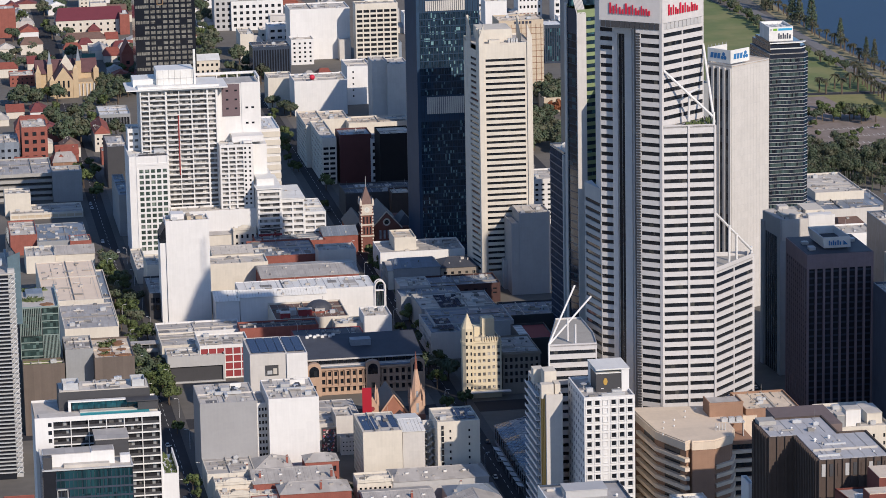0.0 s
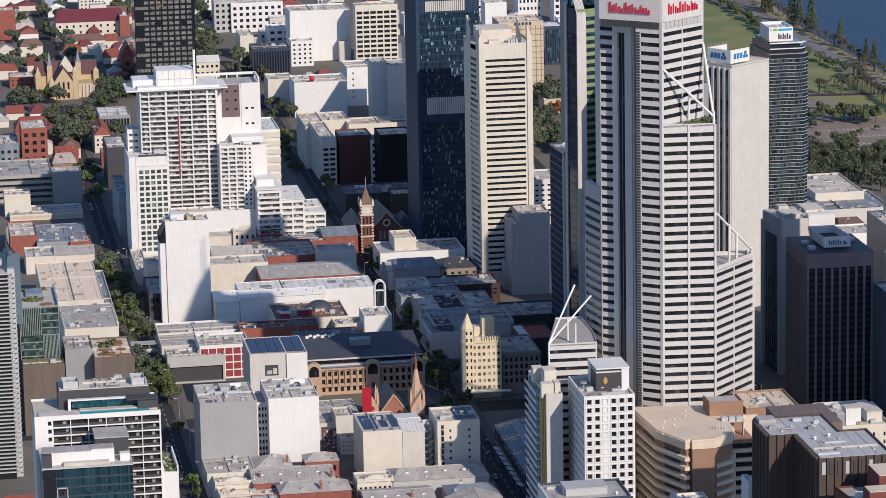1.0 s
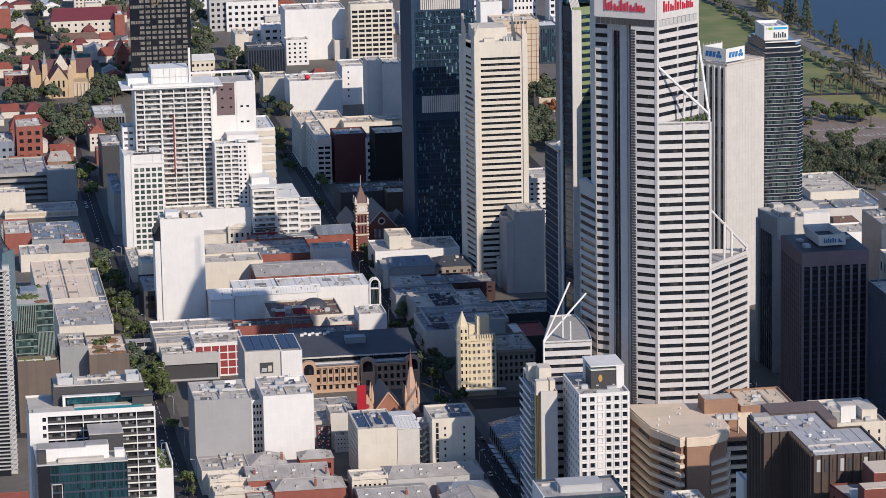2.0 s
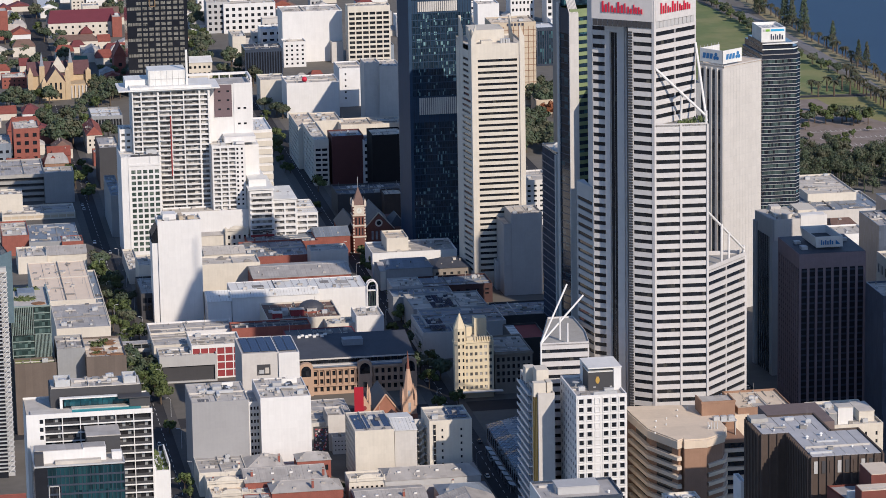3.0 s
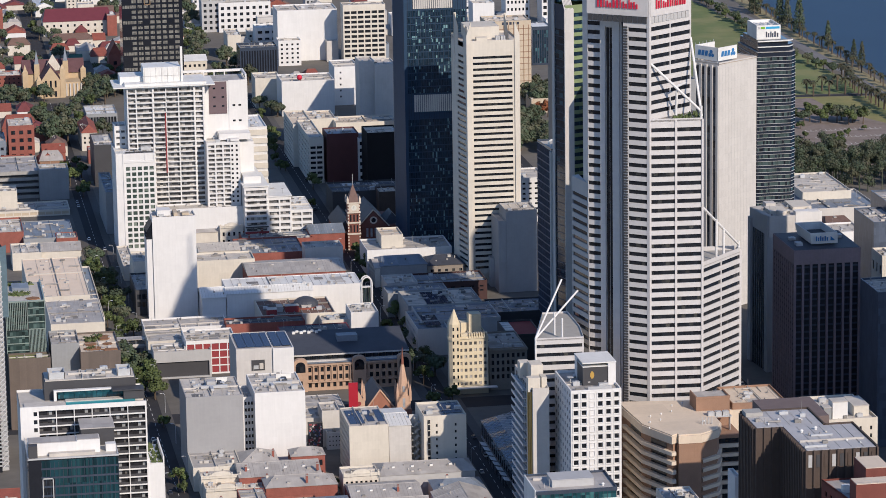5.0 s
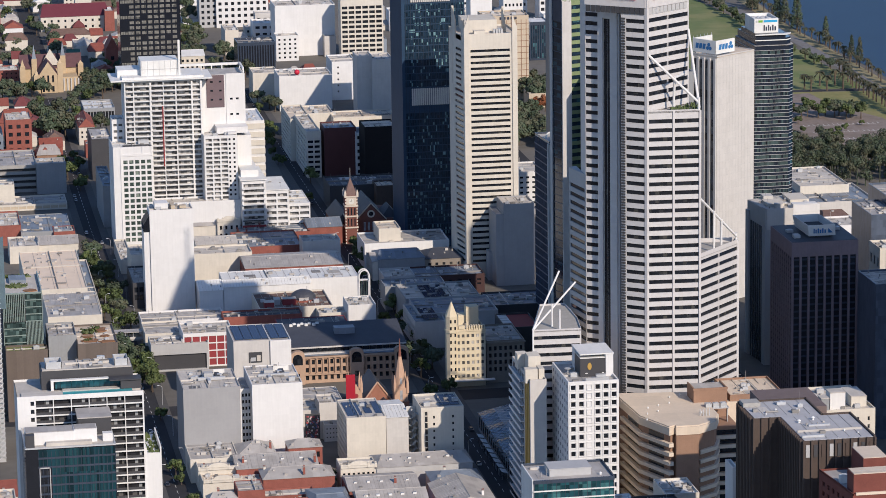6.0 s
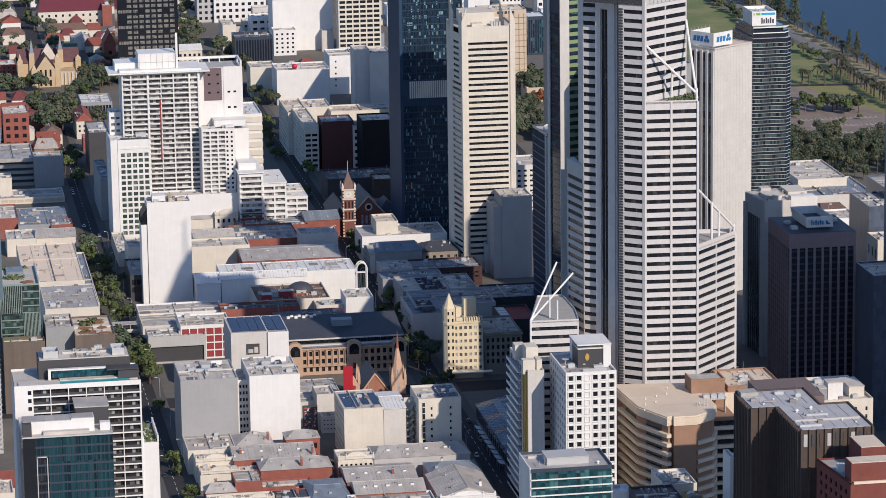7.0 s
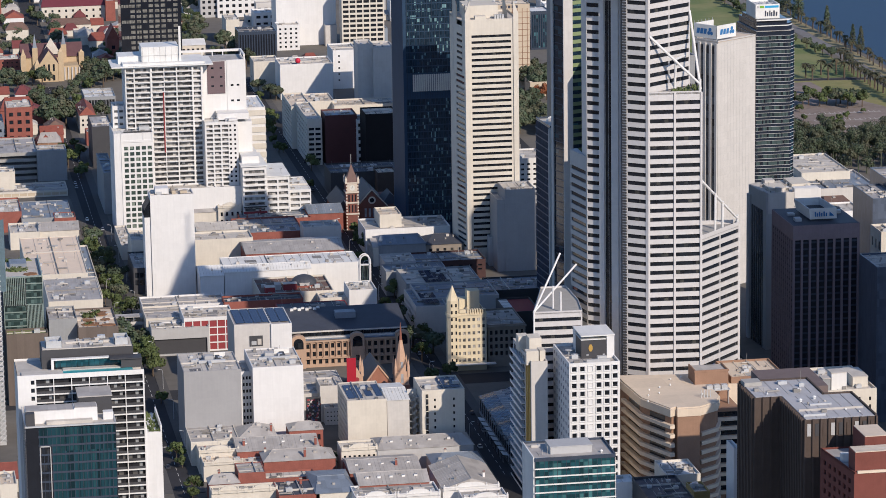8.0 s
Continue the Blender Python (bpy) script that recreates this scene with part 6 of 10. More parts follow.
def apartment_group():
    balcony_tower()
    th = block("apartment_building", "white apartment block with a regular window grid", 133.7, 156.0, 1962, 1996, 58.6, WHITE, ROOFWHITE, n=6,
               f=dict(nx=5, nz=15, w=0.72, h=0.66, side=5.2, right=0.4, low=3.0, high=7.2, depth=0.4, glass=WINGREEN), l=dict(nx=4, nz=4, w=0.2, h=0.3, side=3, low=8, high=6))
    extra(th, "pergola", WHITE, (138.1, 155.8, 1961.7, 1963, 53.2, 54.4), (138.1, 138.9, 1961.7, 1963, 54.4, 58.6), (150, 150.8, 1961.7, 1963, 54.4, 58.6), (155.2, 156.0, 1961.7, 1963, 54.4, 58.6))
    extra(th, "roof_terrace", CHARCOAL, (139.7, 155.0, 1963.5, 1970, 57.8, 58.2))
    extra(th, "pier", WHITE, (137.7, 138.3, 1961.6, 1962, 0, 58.6))
    roof_unit(th, 152, 1975, 57.7, 6, 5, 2.4), roof_unit(th, 147, 1986, 57.7, 3, 3, 2)
    block("apartment_building", "low white wing with roof terraces beside the tower", 135.1, 142.0, 1985, 1999, 70.5, WHITE, ROOFWHITE, n=2, f=dict(nx=2, nz=3, w=0.7, h=0.4, low=58, high=1.5, depth=0.8, glass=WINBALC))
    a = block("apartment_building", "white apartment block with balconies and dark screens", 186.0, 205.0, 1966, 1992, 62.0, WHITE, ROOFWHITE, n=6,
              f=dict(nx=3, nz=14, w=0.8, h=0.66, side=0.5, right=5.2, low=24.5, high=1.2, depth=1.7, glass=WINBALC))
    for k in range(13):
        for i in range(2):
            pane(a, (200.6 + 2.6 * i, 1965.95, 27.5 + 2.68 * k), 1.1, 1.2, 0, WIN)
    extra(a, "roof_terrace", WHITE, (194, 212, 1972, 1995, 62, 65.5), (206, 214, 1975, 2000, 0, 60), (200, 205, 1968, 1972, 62, 63.2))
    b = block("podium_building", "white rendered podium wall below the apartments", 157.0, 214.0, 1960, 1975, 25.5, WHITE, ROOFPALE, n=2)
    c = block("parking_building", "white louvred building with long horizontal bands", 207, 228, 2030, 2070, 58, WHITE, ROOFWHITE, n=4)
    for k in range(8):
        extra(c, "band", CREAM, (206.8, 228.2, 2029.5, 2030, 18 + 5 * k, 21.2 + 5 * k))
    s = block("apartment_building", "stepped white apartment block with stacked balconies", 205.4, 219.0, 1952, 1990, 38.0, WHITE, ROOFWHITE, n=3, parapet=0.3,
              f=dict(nx=1, nz=11, w=0.9, h=0.62, side=0.4, low=2.0, high=1.5, depth=1.6, glass=WINBALC), l=dict(nx=6, nz=10, w=0.25, h=0.35, low=3, high=2))
    extra(s, "sloping_roof", ROOFWHITE, (204.6, 219.6, 1951, 1991, 38, 38.6), (206, 216, 1960, 1990, 38.6, 42.5))
    s2 = block("apartment_building", "middle step of the white apartment block", 219.0, 232.5, 1955, 1992, 31.0, WHITE, ROOFWHITE, n=3, parapet=0.3,
               f=dict(nx=2, nz=7, w=0.86, h=0.55, side=0.4, low=6.0, high=1.2, depth=1.5, glass=WINBALC))
    extra(s2, "roof", ROOFWHITE, (218.8, 233, 1954.5, 1992.5, 31, 31.5))
    extra(s2, "brick_base", BRICK, (219.2, 232.3, 1954.6, 1955, 0.5, 5.0))
    s3 = block("apartment_building", "lowest step of the white apartment block", 232.5, 245.0, 1957, 1994, 22.5, WHITE, ROOFWHITE, n=3, parapet=0.3,
               f=dict(nx=2, nz=5, w=0.88, h=0.55, side=0.3, low=5.0, high=1.0, depth=1.5, glass=WINBALC))
    for k, (q, zz) in enumerate((((205.4, 219.0, 1952), 34), ((205.4, 219, 1952), 30.6))):
        extra(s, "balcony_slab", WHITE, (q[0], q[1], q[2] - 1.2, q[2], zz - 0.4, zz))
    for k in range(11):
        extra(s, "balcony_slab", WHITE if k > 4 else CHARCOAL, (205.6, 218.8, 1950.7, 1952, 2.0 + 3.1 * k, 2.5 + 3.1 * k))
    extra(s, "red_band", REDPAINT, (205.4, 218.9, 1950.6, 1952, 11.0, 12.0))


# ---------- landmark buildings ----------
def town_hall():
    th = thing("town_hall", 272, 1955, 0, "red brick town hall with a striped clock tower and slate roofs", "town hall")
    x0, x1, y0, y1 = 263.6, 270.6, 1944.5, 1951.5
    TRIM = mat("pale_stone_trim", (0.56, 0.50, 0.43), 0.85, 0.1, 0.3)
    RB = mat("town_brick", (0.17, 0.07, 0.055), 0.9, 0.15, 0.4)
    extra(th, "tower", RB, (x0, x1, y0, y1, 0, 28))
    extra(th, "quoin", TRIM, *[(u, u + 0.7, y0 - 0.2, y0 + 0.5, z, z + 0.9) for u in (x0 - 0.1, x1 - 0.6) for z in [k * 1.8 for k in range(15)]])
    for z in (9.0, 15.5, 21.5, 27.0):
        extra(th, "cornice", TRIM, (x0 - 0.4, x1 + 0.4, y0 - 0.5, y1 + 0.4, z, z + 0.8))
    for k in range(3):
        pane(th, (x0 + 1.6 + 1.9 * k, y0 - 0.1, 12.4), 0.7, 4.2, 0, WIN), pane(th, (x0 + 1.6 + 1.9 * k, y0 - 0.1, 18.6), 0.8, 4.0, 0, WIN)
    extra(th, "clock_stage", TRIM, (x0 + 0.6, x1 - 0.6, y0 - 0.3, y0, 22.4, 26.8))
    c = Acc()
    c.poly(*[((x0 + x1) / 2 + 1.6 * math.cos(t * math.pi / 8), y0 - 0.36, 24.6 + 1.6 * math.sin(t * math.pi / 8)) for t in range(16)])
    c.poly(*[((x0 + x1) / 2 + 1.6 * math.cos(-t * math.pi / 8), y0 - 0.30, 24.6 + 1.6 * math.sin(-t * math.pi / 8)) for t in range(16)])
    face = c.part("clock_face", mat("clock_face", (0.6, 0.6, 0.56), 0.6, 0.05), th)
    extra(face, "clock_hand", SIGNDARK, ((x0 + x1) / 2 - 0.08, (x0 + x1) / 2 + 0.08, y0 - 0.5, y0 - 0.42, 24.6, 25.9), ((x0 + x1) / 2 - 0.9, (x0 + x1) / 2, y0 - 0.5, y0 - 0.42, 24.5, 24.66))
    s = Acc()
    s.prism([(x0, y0), (x1, y0), (x1, y1), (x0, y1)], 28, 37.5, [(266.9, 1947.8), (267.3, 1947.8), (267.3, 1948.2), (266.9, 1948.2)])
    s.part("spire", mat("shingle_spire", (0.16, 0.105, 0.095), 0.85, 0.2, 0.5), th)
    extra(th, "flagpole", STEEL, (267.0, 267.2, 1947.9, 1948.1, 37.5, 43.5))
    for px, py in ((x0, y0), (x1, y0), (x0, y1), (x1, y1)):
        t = Acc()
        t.prism([(px - 0.6, py - 0.6), (px + 0.6, py - 0.6), (px + 0.6, py + 0.6), (px - 0.6, py + 0.6)], 27, 29.5)
        t.prism([(px - 0.6, py - 0.6), (px + 0.6, py - 0.6), (px + 0.6, py + 0.6), (px - 0.6, py + 0.6)], 29.5, 31.5, [(px - 0.05, py - 0.05), (px + 0.05, py - 0.05), (px + 0.05, py + 0.05), (px - 0.05, py + 0.05)])
        t.part("pinnacle", TRIM, th)
    extra(th, "hall_wall", RB, (270.6, 292, 1950, 1990, 0, 12), (258.5, 263.6, 1951.5, 1990, 0, 10))
    r = Acc()
    r.gable(270, 288, 1949.5, 1990, 12, 21.5, "y"), r.gable(257.8, 270.2, 1952, 1990, 10, 17, "y"), r.gable(286, 296, 1955, 1975, 12, 18, "y", 4)
    r.part("roof", ROOFDARK, th)
    g = Acc()
    g.poly((270.6, 1949.4, 12), (287.4, 1949.4, 12), (279, 1949.4, 21))
    g.part("gable_wall", RB, th)
    t = Acc()
    t.beam((270, 1949.2, 12.2), (279, 1949.2, 22), 0.35), t.beam((288, 1949.2, 12.2), (279, 1949.2, 22), 0.35)
    t.part("gable_trim", TRIM, th)
    w = Acc()
    w.poly(*[(279 + 2.2 * math.cos(q * math.pi / 8), 1949.25, 15.8 + 2.2 * math.sin(q * math.pi / 8)) for q in range(16)])
    w.part("rose_surround", TRIM, th)
    w = Acc()
    w.poly(*[(279 + 1.3 * math.cos(q * math.pi / 8), 1949.2, 15.8 + 1.3 * math.sin(q * math.pi / 8)) for q in range(16)])
    w.part("rose_window", WIN, th)
    for k in range(4):
        pane(th, (275.4 + 2.4 * k, 1949.9, 8.5), 1.2, 5.0, 0, WINPALE)


def stone_church():
    """The church of brown-red stone with a pale spire at the street corner."""
    th = thing("church", 227, 1575, 0, "brown stone church with pale spire, turrets and dark roof", "church")
    ST = mat("rust_stone", (0.30, 0.135, 0.09), 0.9, 0.15, 0.4)
    PS = mat("pale_spire_stone", (0.50, 0.33, 0.235), 0.9, 0.12, 0.4)
    extra(th, "nave_wall", ST, (218.5, 232.5, 1566, 1592, 0, 9))
    extra(th, "transept_wall", ST, (222.5, 234, 1558, 1566, 0, 6))
    r = Acc()
    r.gable(218, 233, 1565.6, 1592.4, 9, 18.5, "y"), r.gable(222, 234.4, 1557.4, 1566, 6, 11.5, "y"), r.gable(230, 246, 1556, 1562, 4, 8, "x", 2), r.gable(231, 237, 1551, 1557, 3, 7.5, "y")
    r.part("roof", ROOFDARK, th)
    for xa, xb, y, z0, z1 in ((218.5, 232.5, 1565.4, 9, 18.2), (222.6, 233.8, 1557.2, 6, 11.2), (231.2, 236.8, 1550.8, 3, 7.2)):
        g = Acc()
        g.poly((xa, y, z0), (xb, y, z0), ((xa + xb) / 2, y, z1))
        g.box(xa, xb, y, y + 0.6, 0, z0)
        g.part("gable_wall", ST, th)
    for xa, xb, y, z0, z1 in ((218.2, 232.8, 1565.2, 9, 18.8), (222.3, 234.1, 1557.0, 6, 11.8), (231, 237, 1550.7, 3, 7.8)):
        t = Acc()
        t.beam((xa, y, z0), ((xa + xb) / 2, y, z1), 0.38), t.beam((xb, y, z0), ((xa + xb) / 2, y, z1), 0.38)
        t.part("gable_coping", PS, th)
    cx, cy = 236.0, 1563.5
    extra(th, "spire_tower", ST, (cx - 3.6, cx + 3.6, cy - 3.6, cy + 3.6, 0, 10.0))
    extra(th, "belfry", PS, (cx - 3.2, cx + 3.2, cy - 3.2, cy + 3.2, 10.0, 16.5))
    s = Acc()
    oc = lambda r_: [(cx + r_ * math.cos(k * math.pi / 4 + 0.39), cy + r_ * math.sin(k * math.pi / 4 + 0.39)) for k in range(8)]
    s.prism(oc(3.3), 16.5, 31, oc(0.75))
    s.part("spire", PS, th)
    s = Acc()
    s.prism(oc(0.75), 31, 39.5, oc(0.06))
    s.part("spire_tip", mat("rust_tip", (0.22, 0.085, 0.06), 0.8, 0.1), th, "rust coloured spire tip")
    for px, py in ((-1, -1), (1, -1), (-1, 1), (1, 1)):
        p = Acc()
        a, b = cx + 3.0 * px, cy + 3.0 * py
        p.prism([(a - 0.55, b - 0.55), (a + 0.55, b - 0.55), (a + 0.55, b + 0.55), (a - 0.55, b + 0.55)], 14, 18.5)
        p.prism([(a - 0.55, b - 0.55), (a + 0.55, b - 0.55), (a + 0.55, b + 0.55), (a - 0.55, b + 0.55)], 18.5, 23, [(a - 0.05, b - 0.05), (a + 0.05, b - 0.05), (a + 0.05, b + 0.05), (a - 0.05, b + 0.05)])
        p.part("pinnacle", PS, th)
    pane(th, (cx, cy - 3.25, 13.2), 1.2, 4.4, 0, WINPALE), pane(th, (cx, cy - 2.75, 19.5), 1.0, 3.2, 0, WINPALE)
    extra(th, "turret", ST, (212.8, 218.2, 1566, 1572, 0, 10.5))
    extra(th, "turret_top", PS, (212.6, 218.4, 1565.7, 1572.2, 10.5, 15))
    for a in (212.9, 218.1):
        for b in (1566, 1572):
            p = Acc()
            p.prism([(a - 0.6, b - 0.6), (a + 0.6, b - 0.6), (a + 0.6, b + 0.6), (a - 0.6, b + 0.6)], 14, 18)
            p.prism([(a - 0.6, b - 0.6), (a + 0.6, b - 0.6), (a + 0.6, b + 0.6), (a - 0.6, b + 0.6)], 18, 22.5, [(a - 0.05, b - 0.05), (a + 0.05, b - 0.05), (a + 0.05, b + 0.05), (a - 0.05, b + 0.05)])
            p.part("pinnacle", PS, th)
    g = Acc()
    g.poly((212.8, 1565.5, 13), (218.2, 1565.5, 13), (215.5, 1565.5, 18.5))
    g.part("turret_gable", PS, th)
    w = Acc()
    w.poly(*[(215.5 + 1.1 * math.cos(q * math.pi / 6), 1565.4, 12.6 + 1.1 * math.sin(q * math.pi / 6)) for q in range(12)])
    w.part("round_window", REDPAINT, th)


DECOCREAM = mat("pale_yellow_render", (0.62, 0.54, 0.39), 0.85, 0.08, 0.2, 0.08)


def deco_building():
    th = block("heritage_building", "cream art deco corner building with a faceted corner tower", 271.4, 286.2, 1618, 1645, 28.6, DECOCREAM, ROOFPALE, n=3,
               f=dict(nx=6, nz=7, w=0.56, h=0.48, side=0.3, low=3.6, high=1.8, depth=0.35, glass=WINBALC), l=dict(nx=5, nz=7, w=0.4, h=0.45, low=3.6, high=1.8))
    a = Acc()
    T = [(267.2, 1622), (267.2, 1618.5), (268.6, 1616.8), (271.6, 1616.8), (272.6, 1618.2), (272.6, 1623), (269, 1624)]
    T = [(267.2, 1618.5), (268.6, 1616.8), (271.4, 1616.8), (272.6, 1618.2), (272.6, 1623), (268.4, 1624), (267.2, 1622.5)]
    a.prism(T, 0, 35)
    c = (270, 1620)
    a.prism([(c[0] + (x - c[0]) * 1.12, c[1] + (y - c[1]) * 1.12) for x, y in T], 27.2, 28.6)
    a.prism(T, 35, 42.0, [(c[0] + (x - c[0]) * 0.06, c[1] + (y - c[1]) * 0.06) for x, y in T])
    a.part("corner_tower", DECOCREAM, th)
    for k in range(9):
        for x in (268.9, 271.0):
            pane(th, (x + 0.2, 1616.75, 5.6 + 3.4 * k), 0.8, 1.6, 0, WIN)
    extra(th, "roof_tower", DECOCREAM, (278.6, 284.6, 1628, 1634, 27.5, 37), (275, 279, 1630, 1636, 27.5, 32.5))
    extra(th, "parapet_fins", DECOCREAM, *[(276.8 + 1.2 * k, 277.4 + 1.2 * k, 1617.4, 1620, 27.8, 30.2) for k in range(8)], (273, 276, 1617.6, 1620, 28.6, 30.2))
    extra(th, "street_awning", WHITE, (268, 290, 1613.5, 1616.6, 3.6, 4.0))
    extra(th, "cornice", DECOCREAM, (271.4, 286.4, 1617.5, 1618, 27.4, 28.0), (271.4, 286.4, 1617.6, 1618, 3.0, 3.5))
    b = block("heritage_building", "grey stone commercial building with a cornice", 287.4, 306.0, 1622, 1655, 21.0, BROWNSTONE, ROOFGREY, n=6, f=dict(nx=7, nz=4, w=0.5, h=0.6, low=5, high=2.2))
    extra(b, "cornice", BROWNSTONE, (287, 306.4, 1621.2, 1622, 19.6, 20.4))


def arcade_heritage():
    """The sandstone building of arches and columns with a long dark roof."""
    th = thing("heritage_building", 222, 1665, 0, "pinkish sandstone heritage building with arches and long dark roof", "heritage building")
    x0, x1, y0, y1, z = 194.2, 251.5, 1640.0, 1688.0, 13.6
    a = Acc()
    clad(a, th, (x0, y0), (x1, y0), 0, z, dict(nx=17, nz=3, w=0.52, h=0.62, side=3.4, right=2.6, low=0.8, high=1.2, depth=0.9, glass=WIN))
    clad(a, th, (x0, y1), (x0, y0), 0, z, None), clad(a, th, (x1, y0), (x1, y1), 0, z, None), clad(a, th, (x1, y1), (x0, y1), 0, z, None)
    a.part("wall", PINKSTONE, th)
    for u in (x0 - 0.2, x0 + 28.6, x1 - 6.6):
        b = Acc()
        b.box(u, u + 6.8, y0 - 1.6, y0 + 0.1, 0, z + 1.0)
        pts = [(u + 3.4 + 3.4 * math.cos(t * math.pi / 8), z + 1.0 + 2.0 * math.sin(t * math.pi / 8)) for t in range(9)]
        for p, q in zip(pts, pts[1:]):
            b.poly((p[0], y0 - 1.6, p[1]), (q[0], y0 - 1.6, q[1]), (q[0], y0 - 1.6, z + 1), (p[0], y0 - 1.6, z + 1))
            b.poly((p[0], y0 - 1.6, p[1]), (p[0], y0 + 1.5, p[1]), (q[0], y0 + 1.5, q[1]), (q[0], y0 - 1.6, q[1]))
        b.part("arch_bay", PINKSTONE, th)
        w = Acc()
        for rr, yy in ((2.4, y0 - 1.68),):
            w.poly(*([(u + 3.4 - rr, yy, z - 3.8), (u + 3.4 + rr, yy, z - 3.8)] + [(u + 3.4 + rr * math.cos(t * math.pi / 8), yy, z - 0.9 + rr * math.sin(t * math.pi / 8)) for t in range(9)]))
        w.part("arched_window", WIN, th)
        pane(th, (u + 3.4, y0 - 1.66, 4.2), 1.8, 2.6, 0, WIN)
    for k in range(17):
        u = x0 + 3.4 + (k + 0.02) * (x1 - x0 - 6.0) / 17
        piece("column", 1, lambda q: (q.prism([(0.32 * math.cos(t * 0.785), 0.32 * math.sin(t * 0.785)) for t in range(8)], 5.2, 12.2), q.box(-0.5, 0.5, -0.5, 0.5, 12.2, 12.6), q.box(-0.5, 0.5, -0.5, 0.5, 4.8, 5.2)), PINKSTONE, th, (u, y0 - 0.5, 0))
    extra(th, "cornice", PINKSTONE, (x0, x1, y0 - 1.0, y0 + 0.2, z - 0.9, z - 0.2), (x0, x1, y0 - 0.9, y0 + 0.2, 4.2, 4.8))
    extra(th, "upper_glazing", PALE, (x0 + 0.5, x1, y0 + 2.5, y0 + 6, z, z + 0.8), (x0 + 0.5, x1, y0 + 4.0, y0 + 6, z + 2.8, z + 3.6))
    for k in range(16):
        pane(th, (x0 + 4.5 + 3.3 * k, y0 + 4.3, z + 1.9), 3.0, 2.0, 0, WIN)
    r = Acc()
    r.poly((x0, y0 + 4, z + 3.6), (x1, y0 + 4, z + 3.6), (x1, y1 - 14, z + 8.2), (x0, y1 - 14, z + 8.2))
    r.poly((x0, y1 - 14, z + 8.2), (x1, y1 - 14, z + 8.2), (x1, y1, z + 3.0), (x0, y1, z + 3.0))
    r.poly((x0, y0 + 4, z + 3.6), (x0, y1 - 14, z + 8.2), (x0, y1, z + 3), (x0, y1, z - 0.2), (x0, y0 + 4, z - 0.2))
    r.poly((x1, y0 + 4, z + 3.6), (x1, y0 + 4, z - 0.2), (x1, y1, z - 0.2), (x1, y1, z + 3), (x1, y1 - 14, z + 8.2))
    r.part("roof", ROOFDARK, th)
    extra(th, "lower_roof", ROOFBLUE, (x0, x1, y0, y0 + 4.2, z - 0.2, z + 0.15))
    extra(th, "skylight", ROOFBLUE, (x0 + 24, x0 + 34, y0 + 18, y0 + 24, z + 5, z + 8.8))
    for k in range(8):
        roof_unit(th, x0 + 4 + 1.9 * k, y0 + 31 + 2 * (k % 2), z + 7.2, 1.6, 1.6, 1.4, ROOFWHITE)


def cathedral():
    th = thing("cathedral", 128, 2495, 0, "yellow sandstone gothic cathedral with towers and maroon roof", "cathedral")
    MR = mat("maroon_roof", (0.11, 0.055, 0.06), 0.8, 0.2, 0.3)
    SS = mat("honey_sandstone", (0.47, 0.36, 0.23), 0.9, 0.12, 0.3)
    extra(th, "nave_wall", SS, (118.5, 131.5, 2482, 2520, 0, 13), (107, 150, 2506, 2522, 0, 14), (133, 146.5, 2488, 2506, 0, 10))
    r = Acc()
    r.gable(118, 132, 2481.5, 2516, 13, 22, "y"), r.gable(106, 150.6, 2505, 2523, 14, 23, "x", 0)
    r.part("roof", MR, th)
    g = Acc()
    g.poly((118.5, 2481.4, 13), (131.5, 2481.4, 13), (125, 2481.4, 22.4))
    g.box(118.5, 131.5, 2481.4, 2482, 0, 13)
    g.part("gable_wall", SS, th)
    for tri, m in ((((121, 2504.8, 16), (135, 2504.8, 16), (128, 2504.8, 28)), CREAM), (((106, 2505.5, 14), (106, 2522.5, 14), (106, 2514, 23.0)), SS)):
        g = Acc()
        g.poly(*tri)
        g.part("gable_wall", m, th)
    for cx, cy, h, sp in ((133.6, 2484, 21, 3), (116.5, 2506, 21, 10), (137, 2505, 23, 10), (108, 2504, 16, 5), (149.5, 2504.5, 17, 2), (116.8, 2483, 13, 4)):
        extra(th, "tower", SS, (cx - 1.9, cx + 1.9, cy - 1.9, cy + 1.9, 0, h))
        p = Acc()
        p.prism([(cx - 1.5, cy - 1.5), (cx + 1.5, cy - 1.5), (cx + 1.5, cy + 1.5), (cx - 1.5, cy + 1.5)], h, h + sp, [(cx - 0.05, cy - 0.05), (cx + 0.05, cy - 0.05), (cx + 0.05, cy + 0.05), (cx - 0.05, cy + 0.05)])
        p.part("spire", ROOFBLUE if sp > 9 else SS, th)
    for k in range(3):
        pane(th, (121.6 + 3.4 * k, 2481.2, 10.2), 1.3, 5.0, 0, WIN), pane(th, (121.6 + 3.4 * k, 2481.2, 3.0), 1.5, 4.0, 0, WIN)
    for k in range(5):
        extra(th, "buttress", PALE, (136 + 2.6 * k, 136.9 + 2.6 * k, 2487, 2488.4, 0, 9))


